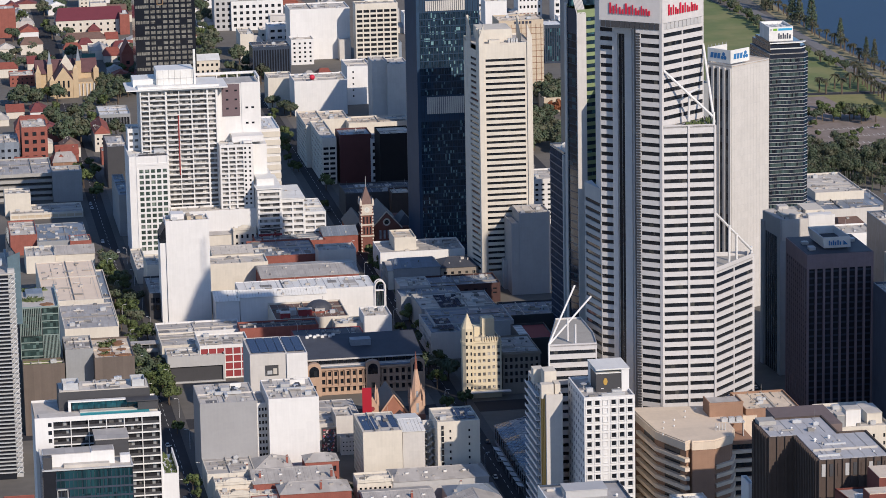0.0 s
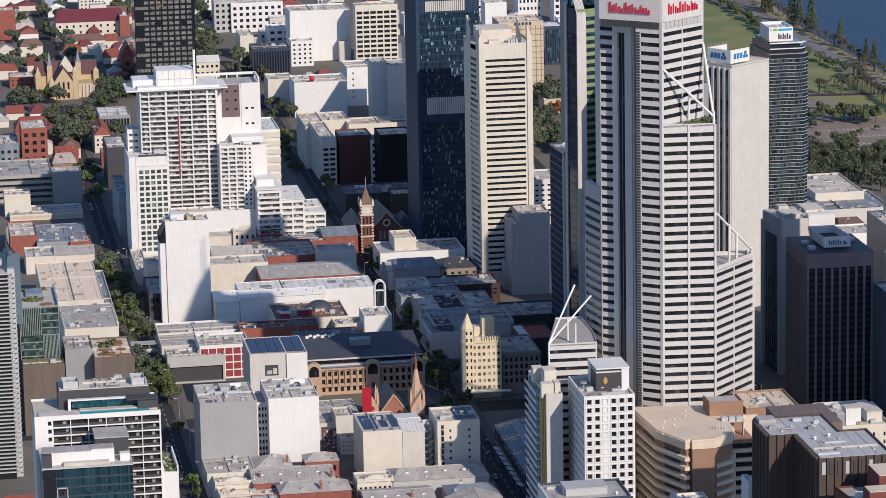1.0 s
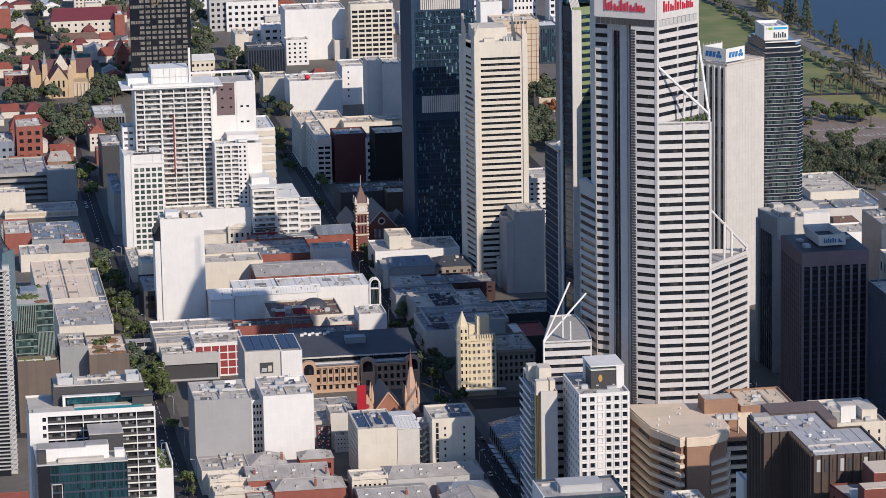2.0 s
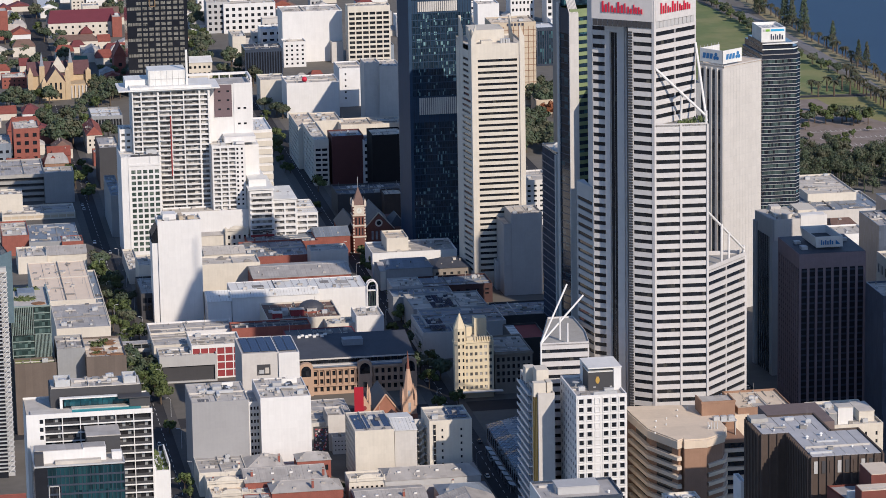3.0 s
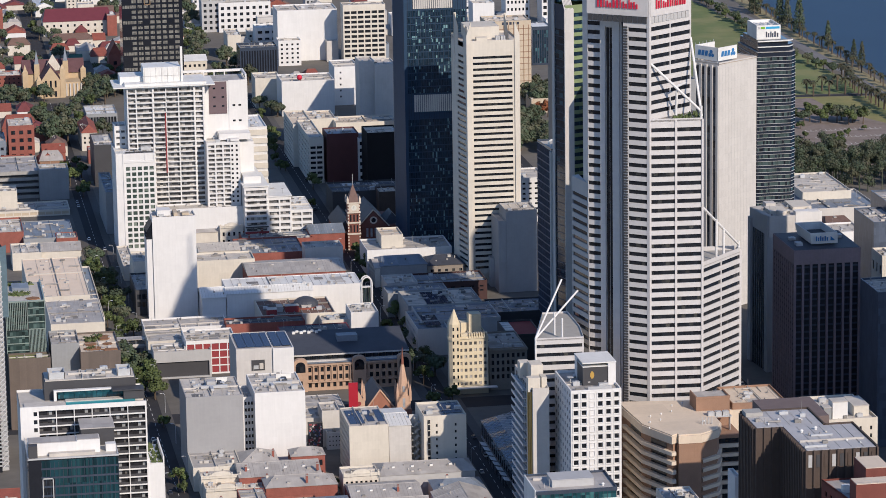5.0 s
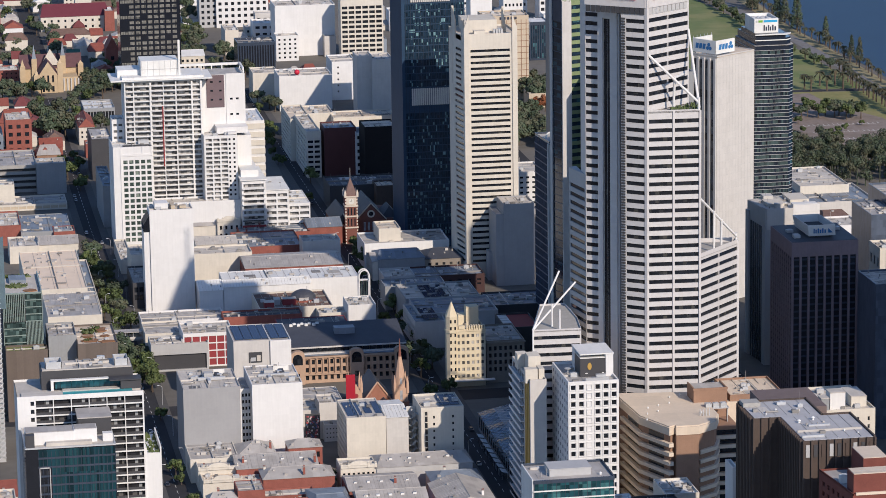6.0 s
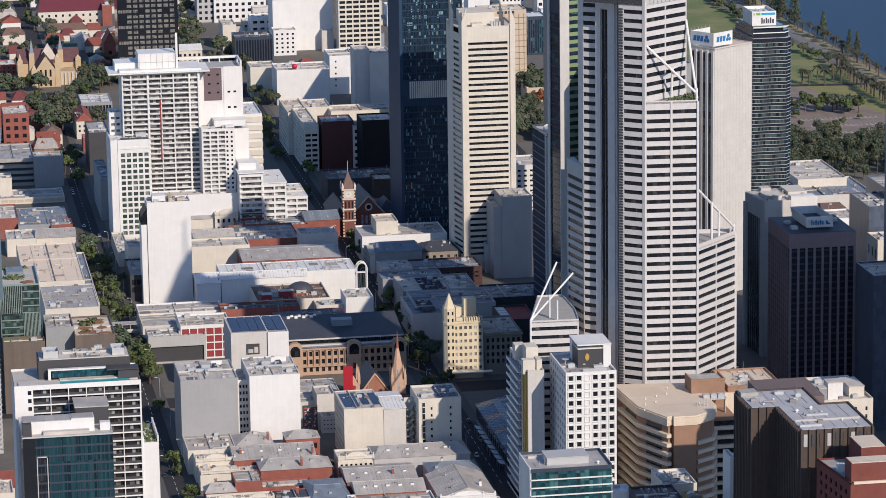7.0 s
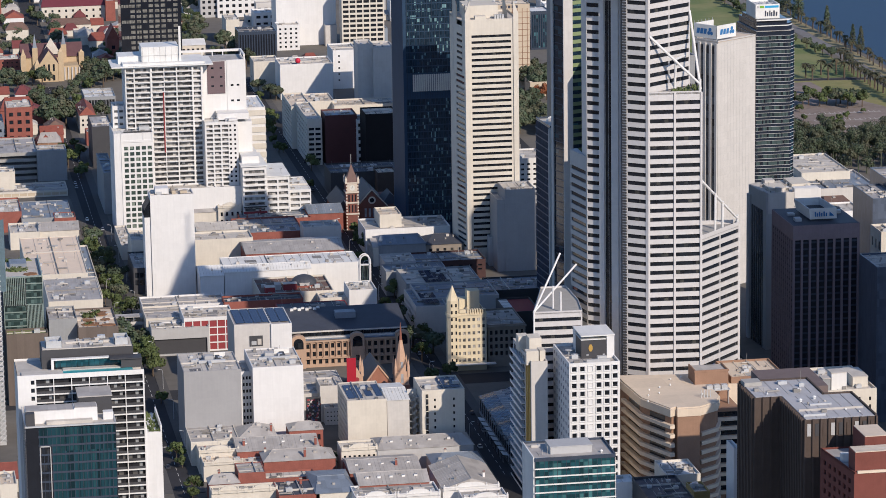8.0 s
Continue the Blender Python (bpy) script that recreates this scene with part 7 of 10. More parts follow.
def black_hotel():
    th = thing("hotel_tower", 199, 2492, 0, "black glass hotel tower with a grid of pale curtained windows", "hotel")
    x0, x1, y0, y1 = 177.0, 220.2, 2480.0, 2506.0
    extra(th, "wall", BLACKGLASS, (x0, x1, y0, y1, 0, 96))
    PB = cell_glass("curtained_window", (0.10, 0.10, 0.095), (0.22, 0.215, 0.195), 0.85, 1.03, 3.75, 0.2)
    for j in range(15):
        z = 18.5 + 3.75 * j
        for i in range(8):
            u = x0 + 8.6 + 4.35 * i
            if j in (5, 9) and i in (2, 6):
                continue
            pane(th, (u, y0 - 0.05, z), 3.1, 2.2, 0, PB)
        if j % 3 == 0:
            for i in range(4):
                pane(th, (x0 + 1.4 + 1.7 * i, y0 - 0.05, z), 1.4, 2.2, 0, PB)
    extra(th, "frame", mat("bronze_frame", (0.20, 0.13, 0.07), 0.5, 0.1), (x0 + 16, x0 + 20.6, y0 - 0.3, y0 - 0.06, 64.5, 65.2), (x0 + 16, x0 + 20.6, y0 - 0.3, y0 - 0.06, 69.6, 70.3), (x0 + 16, x0 + 16.6, y0 - 0.3, y0 - 0.06, 64.5, 70), (x0 + 20, x0 + 20.6, y0 - 0.3, y0 - 0.06, 64.5, 70))
    extra(th, "sign_bar", WHITE, *[(x0 + 1 + 1.35 * k, x0 + 2 + 1.35 * k, y0 - 0.3, y0, 71.0, 72.4) for k in range(6)])
    extra(th, "roof", ROOFDARK, (x0, x1, y0, y1, 96, 96.4))


pool_apartments(), teal_office(), hotel(), yellow_apartments(), round_office(), brown_office(), brick_corner(), bottom_teal(), fin_tower()
apartment_group(), town_hall(), stone_church(), deco_building(), arcade_heritage(), cathedral(), black_hotel()
# ---------- low and middle-sized buildings: beyond the left-hand street ----------
block("podium_building", "brown metal clad box with a garden roof", 89.2, 107.9, 1596.0, 1634.0, 36.9, BRONZE, ROOFTAN, n=2)
block("podium_building", "brown metal clad box beside the glass block", 56.0, 75.4, 1600.0, 1611.0, 34.3, BRONZE, GRASS, n=1)
block("podium_building", "grey metal clad link building", 76.2, 89.4, 1606.0, 1632.0, 39.0, GREY, ROOFGREY, n=6)
block("shop_building", "low shop building with a grey metal roof", 82.1, 109.3, 1726.4, 1778.4, 19.0, CREAM, ROOFGREY, n=9, parapet=0.4)
block("shop_building", "large low shop building with a tan membrane roof", 75.0, 106.1, 1787.5, 1879.5, 19.0, CREAM, PEACHROOF, n=2, parapet=0.5)
block("shop_building", "low building with blue glass skylights along the street", 103.8, 111.3, 1756.5, 1876.5, 14.0, CREAM, ROOFBLUE, n=3)
block("shop_building", "small shop building with grey gabled roof", 88.9, 111.0, 1940.0, 1960.0, 9.0, CREAM, ROOFGREY, shape="gable", rise=3)
block("shop_building", "small shop building with pale roof", 72.2, 88.6, 1935.1, 1961.1, 10.0, CREAM, ROOFPALE, n=8)
block("shop_building", "red brick shop building", 99.1, 111.3, 1973.3, 1989.3, 9.0, BRICK, ROOFGREY, n=3)
block("shop_building", "brick shop building with blue-grey metal roof", 80.6, 109.6, 1976.2, 2024.2, 9, GREY, ROOFBLUE, n=5, parapet=0.4)
block("shop_building", "brick and cream shop building with plant boxes", 65.5, 81.0, 1982.8, 2022.8, 12.0, BRICK, ROOFPALE, n=8)
block("shop_building", "beige rendered low building", 69.3, 113.1, 2078.8, 2104.8, 3.8, CREAM, ROOFGREY, n=8, f=dict(nx=9,nz=1,w=0.9,h=0.7,low=0.5,high=0.8,depth=0.2,glass=BEIGE,name="panel"))
block("parking_building", "concrete car park with open decks", 63.5, 98.4, 2133.8, 2183.8, 17.0, CONCRETE, ROOFGREY, n=3, f=dict(nx=1,nz=4,w=1.0,h=0.5,side=0.3,low=1,high=1.2,depth=2.5,glass=CHARCOAL,name="opening"))
block("parking_building", "grey concrete stair core of the car park", 97.7, 115.7, 2125.6, 2143.6, 19.1, GREY, ROOFPALE, n=2)
block("office_building", "pale office building with roof plant", 66.8, 82.4, 2090.6, 2106.6, 14.0, CREAM, ROOFPALE, n=5)
block("apartment_building", "red brick and cream apartment block", 83.6, 100.1, 2221.8, 2251.8, 29.4, BRICK, ROOFPALE, n=3, f=dict(nx=3,nz=5,w=0.5,h=0.5,low=2,high=2))
block("apartment_building", "cream rendered end of an apartment block", 88.4, 94.9, 2235.5, 2247.5, 26.2, CREAM, ROOFPALE, n=1)
block("office_building", "blue-grey panelled office building", 68.8, 81.7, 2219.8, 2249.8, 20.5, ROOFBLUE, ROOFPALE, n=4, f=dict(nx=3,nz=3,w=0.5,h=0.4,low=3,high=3))
block("house", "old grey house with gabled roof", 102.7, 117.8, 2220.0, 2238.0, 6.0, BROWNBRICK, ROOFGREY, shape="gable", rise=5, hip=3)
block("house", "red tiled house beside the street", 74.8, 99.8, 2208.2, 2228.2, 6.0, BRICK, TILE, shape="gable", rise=5, hip=4)
block("house", "red tiled house with steep gables", 83.6, 106.9, 2323.3, 2348.3, 9.0, BRICK, TILE, shape="gable", rise=7, hip=4)
block("house", "red roofed corner hotel with cream front", 133.5, 143.8, 2278.5, 2318.5, 12.0, CREAM, TILE, shape="gable", rise=5, hip=4, along="y", f=dict(nx=3,nz=2,w=0.4,h=0.5))
block("house", "orange brick corner house", 134.8, 139.9, 2234.8, 2248.8, 9.0, BRICK, ROOFGREY, n=1)
block("office_building", "grey glazed low building with white roof", 141.5, 162.5, 2352, 2385, 11.0, GREY, ROOFWHITE, f=dict(nx=10,nz=1,w=0.8,h=0.7,low=1,high=1), n=2)
block("office_building", "dark grey building along the street", 134.0, 146.6, 2160.4, 2200.4, 26.2, CHARCOAL, ROOFGREY, n=2)
block("shop_building", "white shop building along the shaded street", 131, 137.6, 2019.5, 2079.5, 25, GREY, ROOFBLUE, n=4)
# ---------- between the two streets ----------
block("office_building", "grey rendered office block with blank front", 129.9, 155.3, 1506.0, 1539.0, 36.3, GREYWALL, ROOFPALE, n=12, parapet=0.5)
block("office_building", "recessed stair tower with small windows", 156.1, 161.4, 1514.0, 1534.0, 32.9, WHITE, ROOFGREY, n=1, f=dict(nx=3,nz=10,w=0.6,h=0.5,low=1,high=1.5))
block("office_building", "white rendered office block with blank front", 160.5, 183.1, 1505.0, 1539.0, 36.8, WHITE, ROOFPALE, n=12, parapet=0.5)
block("office_building", "grey rendered block below solar panels", 161.2, 178.5, 1588.0, 1620.0, 36.1, PALE, ROOFGREY, n=0, parapet=0.6)
block("office_building", "white rendered block below solar panels", 178.4, 188.2, 1587.0, 1620.0, 35.9, WHITE, ROOFGREY, n=0, parapet=0.6)
block("shop_building", "red painted shop building with a white grid front", 146.1, 171.0, 1683.3, 1707.3, 17.3, WHITE, ROOFPALE, f=dict(nx=6,nz=4,w=0.88,h=0.85,low=0.5,high=1.5,side=0.3,depth=0.25,glass=REDPAINT,name="panel"), n=5)
block("shop_building", "charcoal fronted shop building with white roof walls", 129.6, 158.0, 1678.1, 1696.1, 13.8, MIDGREY, ROOFPALE, n=8, f=dict(nx=1,nz=1,w=0.96,h=0.9,side=0.5,low=0.3,high=5.0,depth=1.2,glass=CHARCOAL))
block("roof_screen", "white rendered wall round a roof terrace", 132.3, 156.3, 1684.0, 1694.0, 13.3, WHITE, ROOFGREY, n=4, z0=13.0, cat="roof wall")
block("shop_building", "grey roofed shop building beside the street", 129.0, 147.9, 1704.4, 1730.4, 13.0, CREAM, ROOFGREY, n=4)
block("shop_building", "low white wall building below the slab tower", 130.0, 172.7, 1738.4, 1760.4, 11.0, WHITE, ROOFGREY, n=4)
block("shop_building", "long dark red brick shop building", 171.1, 211.4, 1730.4, 1744.4, 13.0, BRICK, ROOFDARK, n=3)
block("shop_building", "long dark red building with dark blue-grey metal roof", 195.7, 231.0, 1692.1, 1718.1, 14.0, REDPAINT, ROOFDARK, n=3, parapet=0.3)
block("shop_building", "cream corner building with tan flat roof", 230.7, 247.3, 1689.9, 1703.9, 14.0, CREAM, ROOFTAN, n=2)
block("shop_building", "white rounded corner building with roof plant", 234.5, 248.7, 1726.1, 1746.1, 17.0, WHITE, ROOFPALE, n=7)
block("shop_building", "pale shop building with a brown deck roof and plant", 191.1, 229.1, 1745.4, 1781.4, 13.0, CREAM, TILEBROWN, n=16, plant=((3,8,3,8,3.0,REDPAINT),(13,20,8,12,3.2,REDPAINT),(22,27,12,20,2.2,MIDGREY),(9,12,10,16,2.5,MIDGREY)))
block("shop_building", "white shop building with cream roof boxes", 220.2, 239.1, 1732.9, 1744.9, 12.0, CREAM, ROOFPALE, n=5)
block("mall_building", "white mall building with metal roof", 178.0, 249.7, 1794.3, 1820.3, 16.0, WHITE, ROOFWHITE, n=4, parapet=0.3)
block("mall_building", "white mall block with sloping roof", 177.3, 223.0, 1788.3, 1800.3, 15.0, WHITE, ROOFWHITE, n=0, shape="gable", rise=2.5)
block("mall_building", "white rounded mall wing", 164.3, 176.8, 1786.5, 1810.5, 14.0, WHITE, ROOFWHITE, n=1, shape="gable", rise=3)
block("shop_building", "red walled building with long grey metal roof", 193.3, 246.2, 1829.6, 1863.6, 15.0, BRICK, ROOFGREY, n=2, shape="gable", rise=2.5, f=dict(nx=8,nz=1,w=0.8,h=0.6,low=9,high=1.2,glass=WHITE,name="panel",depth=0.1))
block("shop_building", "cream blank walled shop building", 167.2, 200.1, 1857.0, 1877.0, 18.0, CREAM, ROOFPALE, n=3)
block("shop_building", "cream shop building with rounded roof", 172.3, 195.1, 1884.3, 1906.3, 17.0, CREAM, ROOFPALE, n=2, shape="gable", rise=2)
block("shop_building", "pale grey blank walled building", 230.2, 251.2, 1876.1, 1892.1, 18.0, PALE, ROOFGREY, n=3)
block("shop_building", "shop building with dark roofs and units", 195.7, 231.9, 1890.9, 1930.9, 13.0, BRICK, ROOFBLUE, n=18)
block("shop_building", "cream ornamented shopfront building", 191.1, 204.3, 1954.1, 1972.1, 15.0, CREAM, ROOFGREY, n=2, f=dict(nx=4,nz=2,w=0.4,h=0.5,low=4,high=2))
block("house", "grey hipped roof on cream walls", 176.6, 191.5, 1956.2, 1980.2, 12.0, CREAM, ROOFGREY, shape="gable", rise=4, hip=5)
block("shop_building", "shop building with blue-grey roofs and vents", 202.0, 241.9, 1933.6, 1959.6, 11.0, BRICK, ROOFBLUE, n=12)
block("shop_building", "curved grey roofed corner building", 240.9, 260.7, 1937.8, 1961.8, 12.0, BRICK, ROOFBLUE, n=4, shape="gable", rise=3)
block("shop_building", "cream shop building along the shaded street", 133.9, 144.3, 1854.6, 1880.6, 20.0, CREAM, ROOFPALE, n=3)
block("shop_building", "white shop building along the street", 131.5, 138.2, 1896, 1950, 8, CREAM, ROOFPALE, n=6)
block("shop_building", "dark glazed shop building along the street", 131.6, 140.6, 1813.7, 1853.7, 14.0, CHARCOAL, ROOFGREY, n=4, f=dict(nx=3,nz=2,w=0.8,h=0.7))
block("hotel_building", "white blank ended slab tower", 140.8, 163.7, 1803.6, 1818.6, 54.9, WHITE, ROOFPALE, n=5, l=dict(nx=5,nz=14,w=0.5,h=0.45,low=4,high=4))
# ---------- foreground roofs between the streets ----------
block("shop_building", "low grey roofed hall behind the church square", 188.0, 208.7, 1547.8, 1587.8, 12.0, PALE, ROOFGREY, n=1, parapet=0.3)
block("shop_building", "white rendered box beside the painted wall", 195.0, 203.3, 1540.7, 1556.7, 17.0, PALE, ROOFPALE, n=3)
block("shop_building", "grey rendered building with patterned wall", 196.4, 203.4, 1535.1, 1555.1, 8.0, PALE, ROOFGREY, n=1, f=dict(nx=4,nz=3,w=0.4,h=0.3,low=1,high=1))
block("apartment_building", "cream rendered building with solar panels", 199.5, 217.0, 1482.0, 1514.0, 25.4, CREAM, ROOFPALE, l=dict(nx=14,nz=8,w=0.55,h=0.6,low=1,high=1.5,side=0.5,depth=0.25), n=1, parapet=0.4)
block("apartment_building", "pale grey rendered building with a sloping white roof", 217.3, 227.2, 1482.6, 1512.0, 24.4, PALE, ROOFWHITE, n=1, shape="gable", rise=1.8)
block("apartment_building", "cream tower with a column of small windows", 231.7, 250.7, 1475.0, 1499.0, 30.0, CREAM, ROOFPALE, n=3, f=dict(nx=2,nz=8,w=0.10,h=0.4,side=1.5,right=0.5,low=2,high=3))
block("shop_building", "grey annex roof below the blank office block", 130.0, 151.3, 1480.9, 1506.9, 11.0, CREAM, ROOFGREY, n=8, parapet=0.5)
block("house", "red brick building with a grey hipped roof", 173.6, 188.6, 1482.8, 1494.8, 13.0, BRICK, ROOFGREY, shape="gable", rise=2.5, hip=5, f=dict(nx=5,nz=2,w=0.5,h=0.5,low=2,high=1))
block("house", "grey hipped roof behind the brick row", 151.7, 168.1, 1483.6, 1501.6, 11.0, BRICK, ROOFGREY, shape="gable", rise=4, hip=8)
block("shop_building", "long brick building with grey skillion roof", 148.6, 184.4, 1464.8, 1488.8, 10.0, BRICK, ROOFGREY, shape="gable", rise=3, n=3)
block("shop_building", "cream parapet building at the street", 132.2, 149.9, 1468.4, 1490.4, 10.0, CREAM, ROOFGREY, n=5)
block("shop_building", "cream low roofs beside the brick wall", 132.9, 167.1, 1455.6, 1469.6, 8.0, CREAM, ROOFTAN, n=10)
block("shop_building", "red brick wall with grey hipped roof", 158.1, 189.1, 1446.6, 1462.6, 10.0, BRICK, ROOFGREY, shape="gable", rise=3, hip=5)
block("shop_building", "red brick block with grey roof", 145.1, 156.7, 1428.3, 1444.3, 11.0, BRICK, ROOFGREY, n=1, parapet=0.3)
block("shop_building", "red brick yard building with pale roof", 156.9, 178.7, 1431.0, 1443.0, 7.0, BRICK, ROOFPALE, n=3)
block("shop_building", "red brick low building at the street", 132.1, 145.1, 1424.3, 1434.3, 8.0, BRICK, ROOFGREY, shape="gable", rise=3, hip=3)
block("shop_building", "cream parapet building with ornate gable", 131.6, 159.6, 1409.1, 1419.1, 9.0, CREAM, ROOFGREY, n=3)
block("shop_building", "dark roofed building with brick wall", 158.8, 175.8, 1398.2, 1420.2, 9.0, BRICK, ROOFDARK, n=4, parapet=0.4)
block("shop_building", "blue-grey curved metal roof building", 174.4, 191.1, 1398.2, 1432.2, 9.0, CREAM, ROOFBLUE, shape="gable", rise=2.5, hip=3)
block("shop_building", "grey roofed hall with white side wall", 208.1, 250.3, 1451.1, 1471.1, 11.0, MIDGREY, ROOFGREY, shape="gable", rise=3, hip=4)
block("heritage_building", "cream classical building with columns", 192.4, 208.2, 1451.8, 1465.8, 12.0, CREAM, ROOFPALE, n=2, f=dict(nx=7,nz=1,w=0.5,h=0.7,low=4,high=2,depth=0.8))
block("shop_building", "long grey metal roofed building", 192.5, 222.9, 1425.1, 1449.1, 9.0, BRICK, ROOFGREY, shape="gable", rise=2.5)
block("shop_building", "blue-grey hipped roof building", 229.0, 251.1, 1427.7, 1447.7, 9.0, CREAM, ROOFBLUE, shape="gable", rise=3, hip=6)
block("shop_building", "grey gabled roof with skylights", 193.2, 222.9, 1402.5, 1420.5, 10.0, BRICK, ROOFGREY, shape="gable", rise=3, n=6)
block("shop_building", "white parapet building with a grey gabled roof", 227.2, 251.2, 1393.6, 1429.6, 9.0, WHITE, ROOFGREY, shape="gable", rise=4, along="y")
block("shop_building", "cluttered grey roofs behind an ornate parapet", 189.2, 224.8, 1385.0, 1403.0, 10.0, WHITE, ROOFGREY, n=12)
block("shop_building", "white parapet shop building with roof units", 233.0, 252.0, 1377.3, 1391.3, 9.0, WHITE, ROOFGREY, n=6)
block("shop_building", "tan shop roof with yellow wall", 44.7, 51.8, 1429.4, 1449.4, 12.0, CREAM, ROOFTAN, n=4)
block("shop_building", "red tiled low roof beside the tower", 40.9, 53.4, 1457.8, 1481.8, 6.0, CREAM, TILE, shape="gable", rise=4)
# ---------- right of the middle street ----------
block("office_building", "grey rendered lower block with blank front", 328.7, 333.0, 1822, 1843.5, 39.6, GREYWALL, ROOFPALE, n=2)
block("office_building", "pale rendered office block with stepped top", 333.0, 349.9, 1821.7, 1843.3, 45.0, GREYWALL, ROOFPALE, n=3)
block("office_building", "low grey wing of the office block", 326.9, 328.7, 1836, 1843.5, 16.0, MIDGREY, ROOFPALE, n=0)
block("shop_building", "white parapet building with a long pale roof", 264.5, 311.9, 1875.5, 1905, 15, WHITE, ROOFGREY, n=6)
block("shop_building", "cream roof block on the white building", 273.6, 285.8, 1882.5, 1903, 21.5, CREAM, ROOFTAN, n=1)
block("office_building", "grey office block beside the cream tower", 317.2, 329.7, 1944.2, 1964.2, 12.6, MIDGREY, ROOFGREY, n=3, f=dict(nx=3,nz=3,w=0.7,h=0.5))
block("shop_building", "grey gabled roofs along the shaded street", 268.0, 294, 1850, 1873, 11.5, GREY, ROOFBLUE, shape="gable", rise=3.2, hip=3)
block("shop_building", "brown hipped shop roofs behind a parapet", 294.2, 315, 1850, 1872, 10.5, BROWNSTONE, ROOFDARK, shape="gable", rise=3.6, hip=6, f=dict(nx=5,nz=2,w=0.4,h=0.5,low=3,high=1.5))
block("shop_building", "cream corner shopfront with a curved gable", 264.9, 267.8, 1849, 1872, 10.8, CREAM, ROOFGREY, shape="gable", rise=2.6, l=dict(nx=6,nz=2,w=0.45,h=0.5,low=3,high=1.5))
block("shop_building", "dark brick shop building with metal roof", 277.6, 319.9, 1809.3, 1833.3, 10.5, mat("dark_red_brick", (0.062, 0.032, 0.03), 0.9, 0.15, 0.3, 0.1), ROOFBLUE, n=6, f=dict(nx=8,nz=2,w=0.4,h=0.4))
block("shop_building", "white parapet shop building in shade", 265, 281.8, 1806.9, 1826.9, 12, MIDGREY, ROOFPALE, n=5)
block("shop_building", "long blue-grey roof behind a parapet", 261.5, 294.0, 1779.7, 1797.7, 13.0, GREY, ROOFBLUE, n=6)
block("mall_building", "broad pale flat roof with plant and screens", 266.4, 305.5, 1742, 1776, 15, GREY, ROOFPALE, n=18)
block("mall_building", "broad blue-grey roof with solar panels", 268.1, 308.8, 1708.3, 1742.3, 15, MIDGREY, ROOFBLUE, n=6, l=dict(nx=8,nz=3,w=0.4,h=0.5,low=2,high=2))
block("shop_building", "grey shop buildings along the shaded street", 264, 279.8, 1695.3, 1735.3, 14, PALE, ROOFBLUE, n=6, l=dict(nx=10,nz=3,w=0.45,h=0.5,low=2,high=2))
block("shop_building", "low dark building with a red and white canopy roof", 304.8, 321.9, 1666, 1696, 16, CHARCOAL, REDPAINT, n=0)
block("shop_building", "low grey roof with round tanks", 307.7, 338.7, 1721.6, 1751.6, 14.0, CHARCOAL, ROOFBLUE, n=10)
block("office_building", "white rendered small office building", 372.8, 388.4, 1992.9, 2022.9, 27.2, WHITE, ROOFPALE, n=4, f=dict(nx=4,nz=7,w=0.5,h=0.4))
block("office_building", "cream office building with shaded window bands", 266.1, 275.3, 2136.9, 2196.9, 29.5, CREAM, ROOFPALE, n=4, f=dict(nx=2,nz=7,w=0.8,h=0.5,low=2,high=5), l=dict(nx=8,nz=8,w=0.6,h=0.4,low=2,high=3))
block("office_building", "cream building with brown window bands", 263.0, 276.1, 2192.4, 2242.4, 27.6, CREAM, ROOFTAN, n=6, l=dict(nx=8,nz=9,w=0.7,h=0.45,low=2,high=2))
block("office_building", "dark red panelled building", 277.1, 297.0, 2134.2, 2156.2, 31.6, mat("oxblood_panel", (0.09, 0.03, 0.03), 0.7, 0.12, 0.2), ROOFBLUE, n=5)
block("office_building", "white banded wing of the dark red building", 296.3, 304.8, 2129.5, 2149.5, 28.7, WHITE, ROOFBLUE, n=2, f=dict(nx=1,nz=6,w=0.94,h=0.5,low=2,high=1))
block("office_building", "black walled theatre building", 297.9, 317.9, 2102.8, 2126.8, 37.2, mat("black_cladding", (0.015, 0.015, 0.017), 0.7, 0.15, 0.2, spec=0.1), ROOFTAN, n=6)
block("office_building", "long dark low roofed building", 267.7, 311.4, 2041.6, 2071.6, 14.0, CHARCOAL, ROOFDARK, n=4)
# dark brown instead of brick: the deep shade is put into the wall colour
block("office_building", "brick low building with white tents on its roof", 294.2, 305.8, 2030.8, 2046.8, 15, DARKBROWN, ROOFTAN, n=3)
block("office_building", "tan roofed building with plant boxes", 271.0, 301.2, 2271.3, 2301.3, 16.0, CREAM, ROOFTAN, n=8)
block("office_building", "tan roofed low building", 299.3, 340.7, 2257.3, 2281.3, 15.0, CREAM, ROOFTAN, n=9)
# ---------- the far town ----------
block("office_building", "white blank walled building with a red roof ball", 277.2, 313.7, 2369.9, 2399.9, 24.5, WHITE, ROOFPALE, n=8)
block("office_building", "white building with windowed side", 263.0, 280.8, 2406.5, 2430.5, 21.2, CREAM, ROOFPALE, n=3)
block("office_building", "white building with slanting roofs behind", 318.4, 335.5, 2403.6, 2433.6, 27.3, WHITE, ROOFPALE, n=3, l=None, f=dict(nx=1,nz=5,w=0.15,h=0.3,side=0.5,right=9))
block("office_building", "pale stepped concrete building", 326.5, 337.0, 2336.1, 2356.1, 42.2, PALE, ROOFPALE, n=2)
block("office_building", "pale concrete building with side windows", 336.6, 351.4, 2333.5, 2359.5, 39.8, PALE, ROOFPALE, n=4)
block("office_building", "dark blue shaded building", 357.8, 382.6, 2573.1, 2593.1, 14.1, ROOFBLUE, ROOFPALE, n=2)
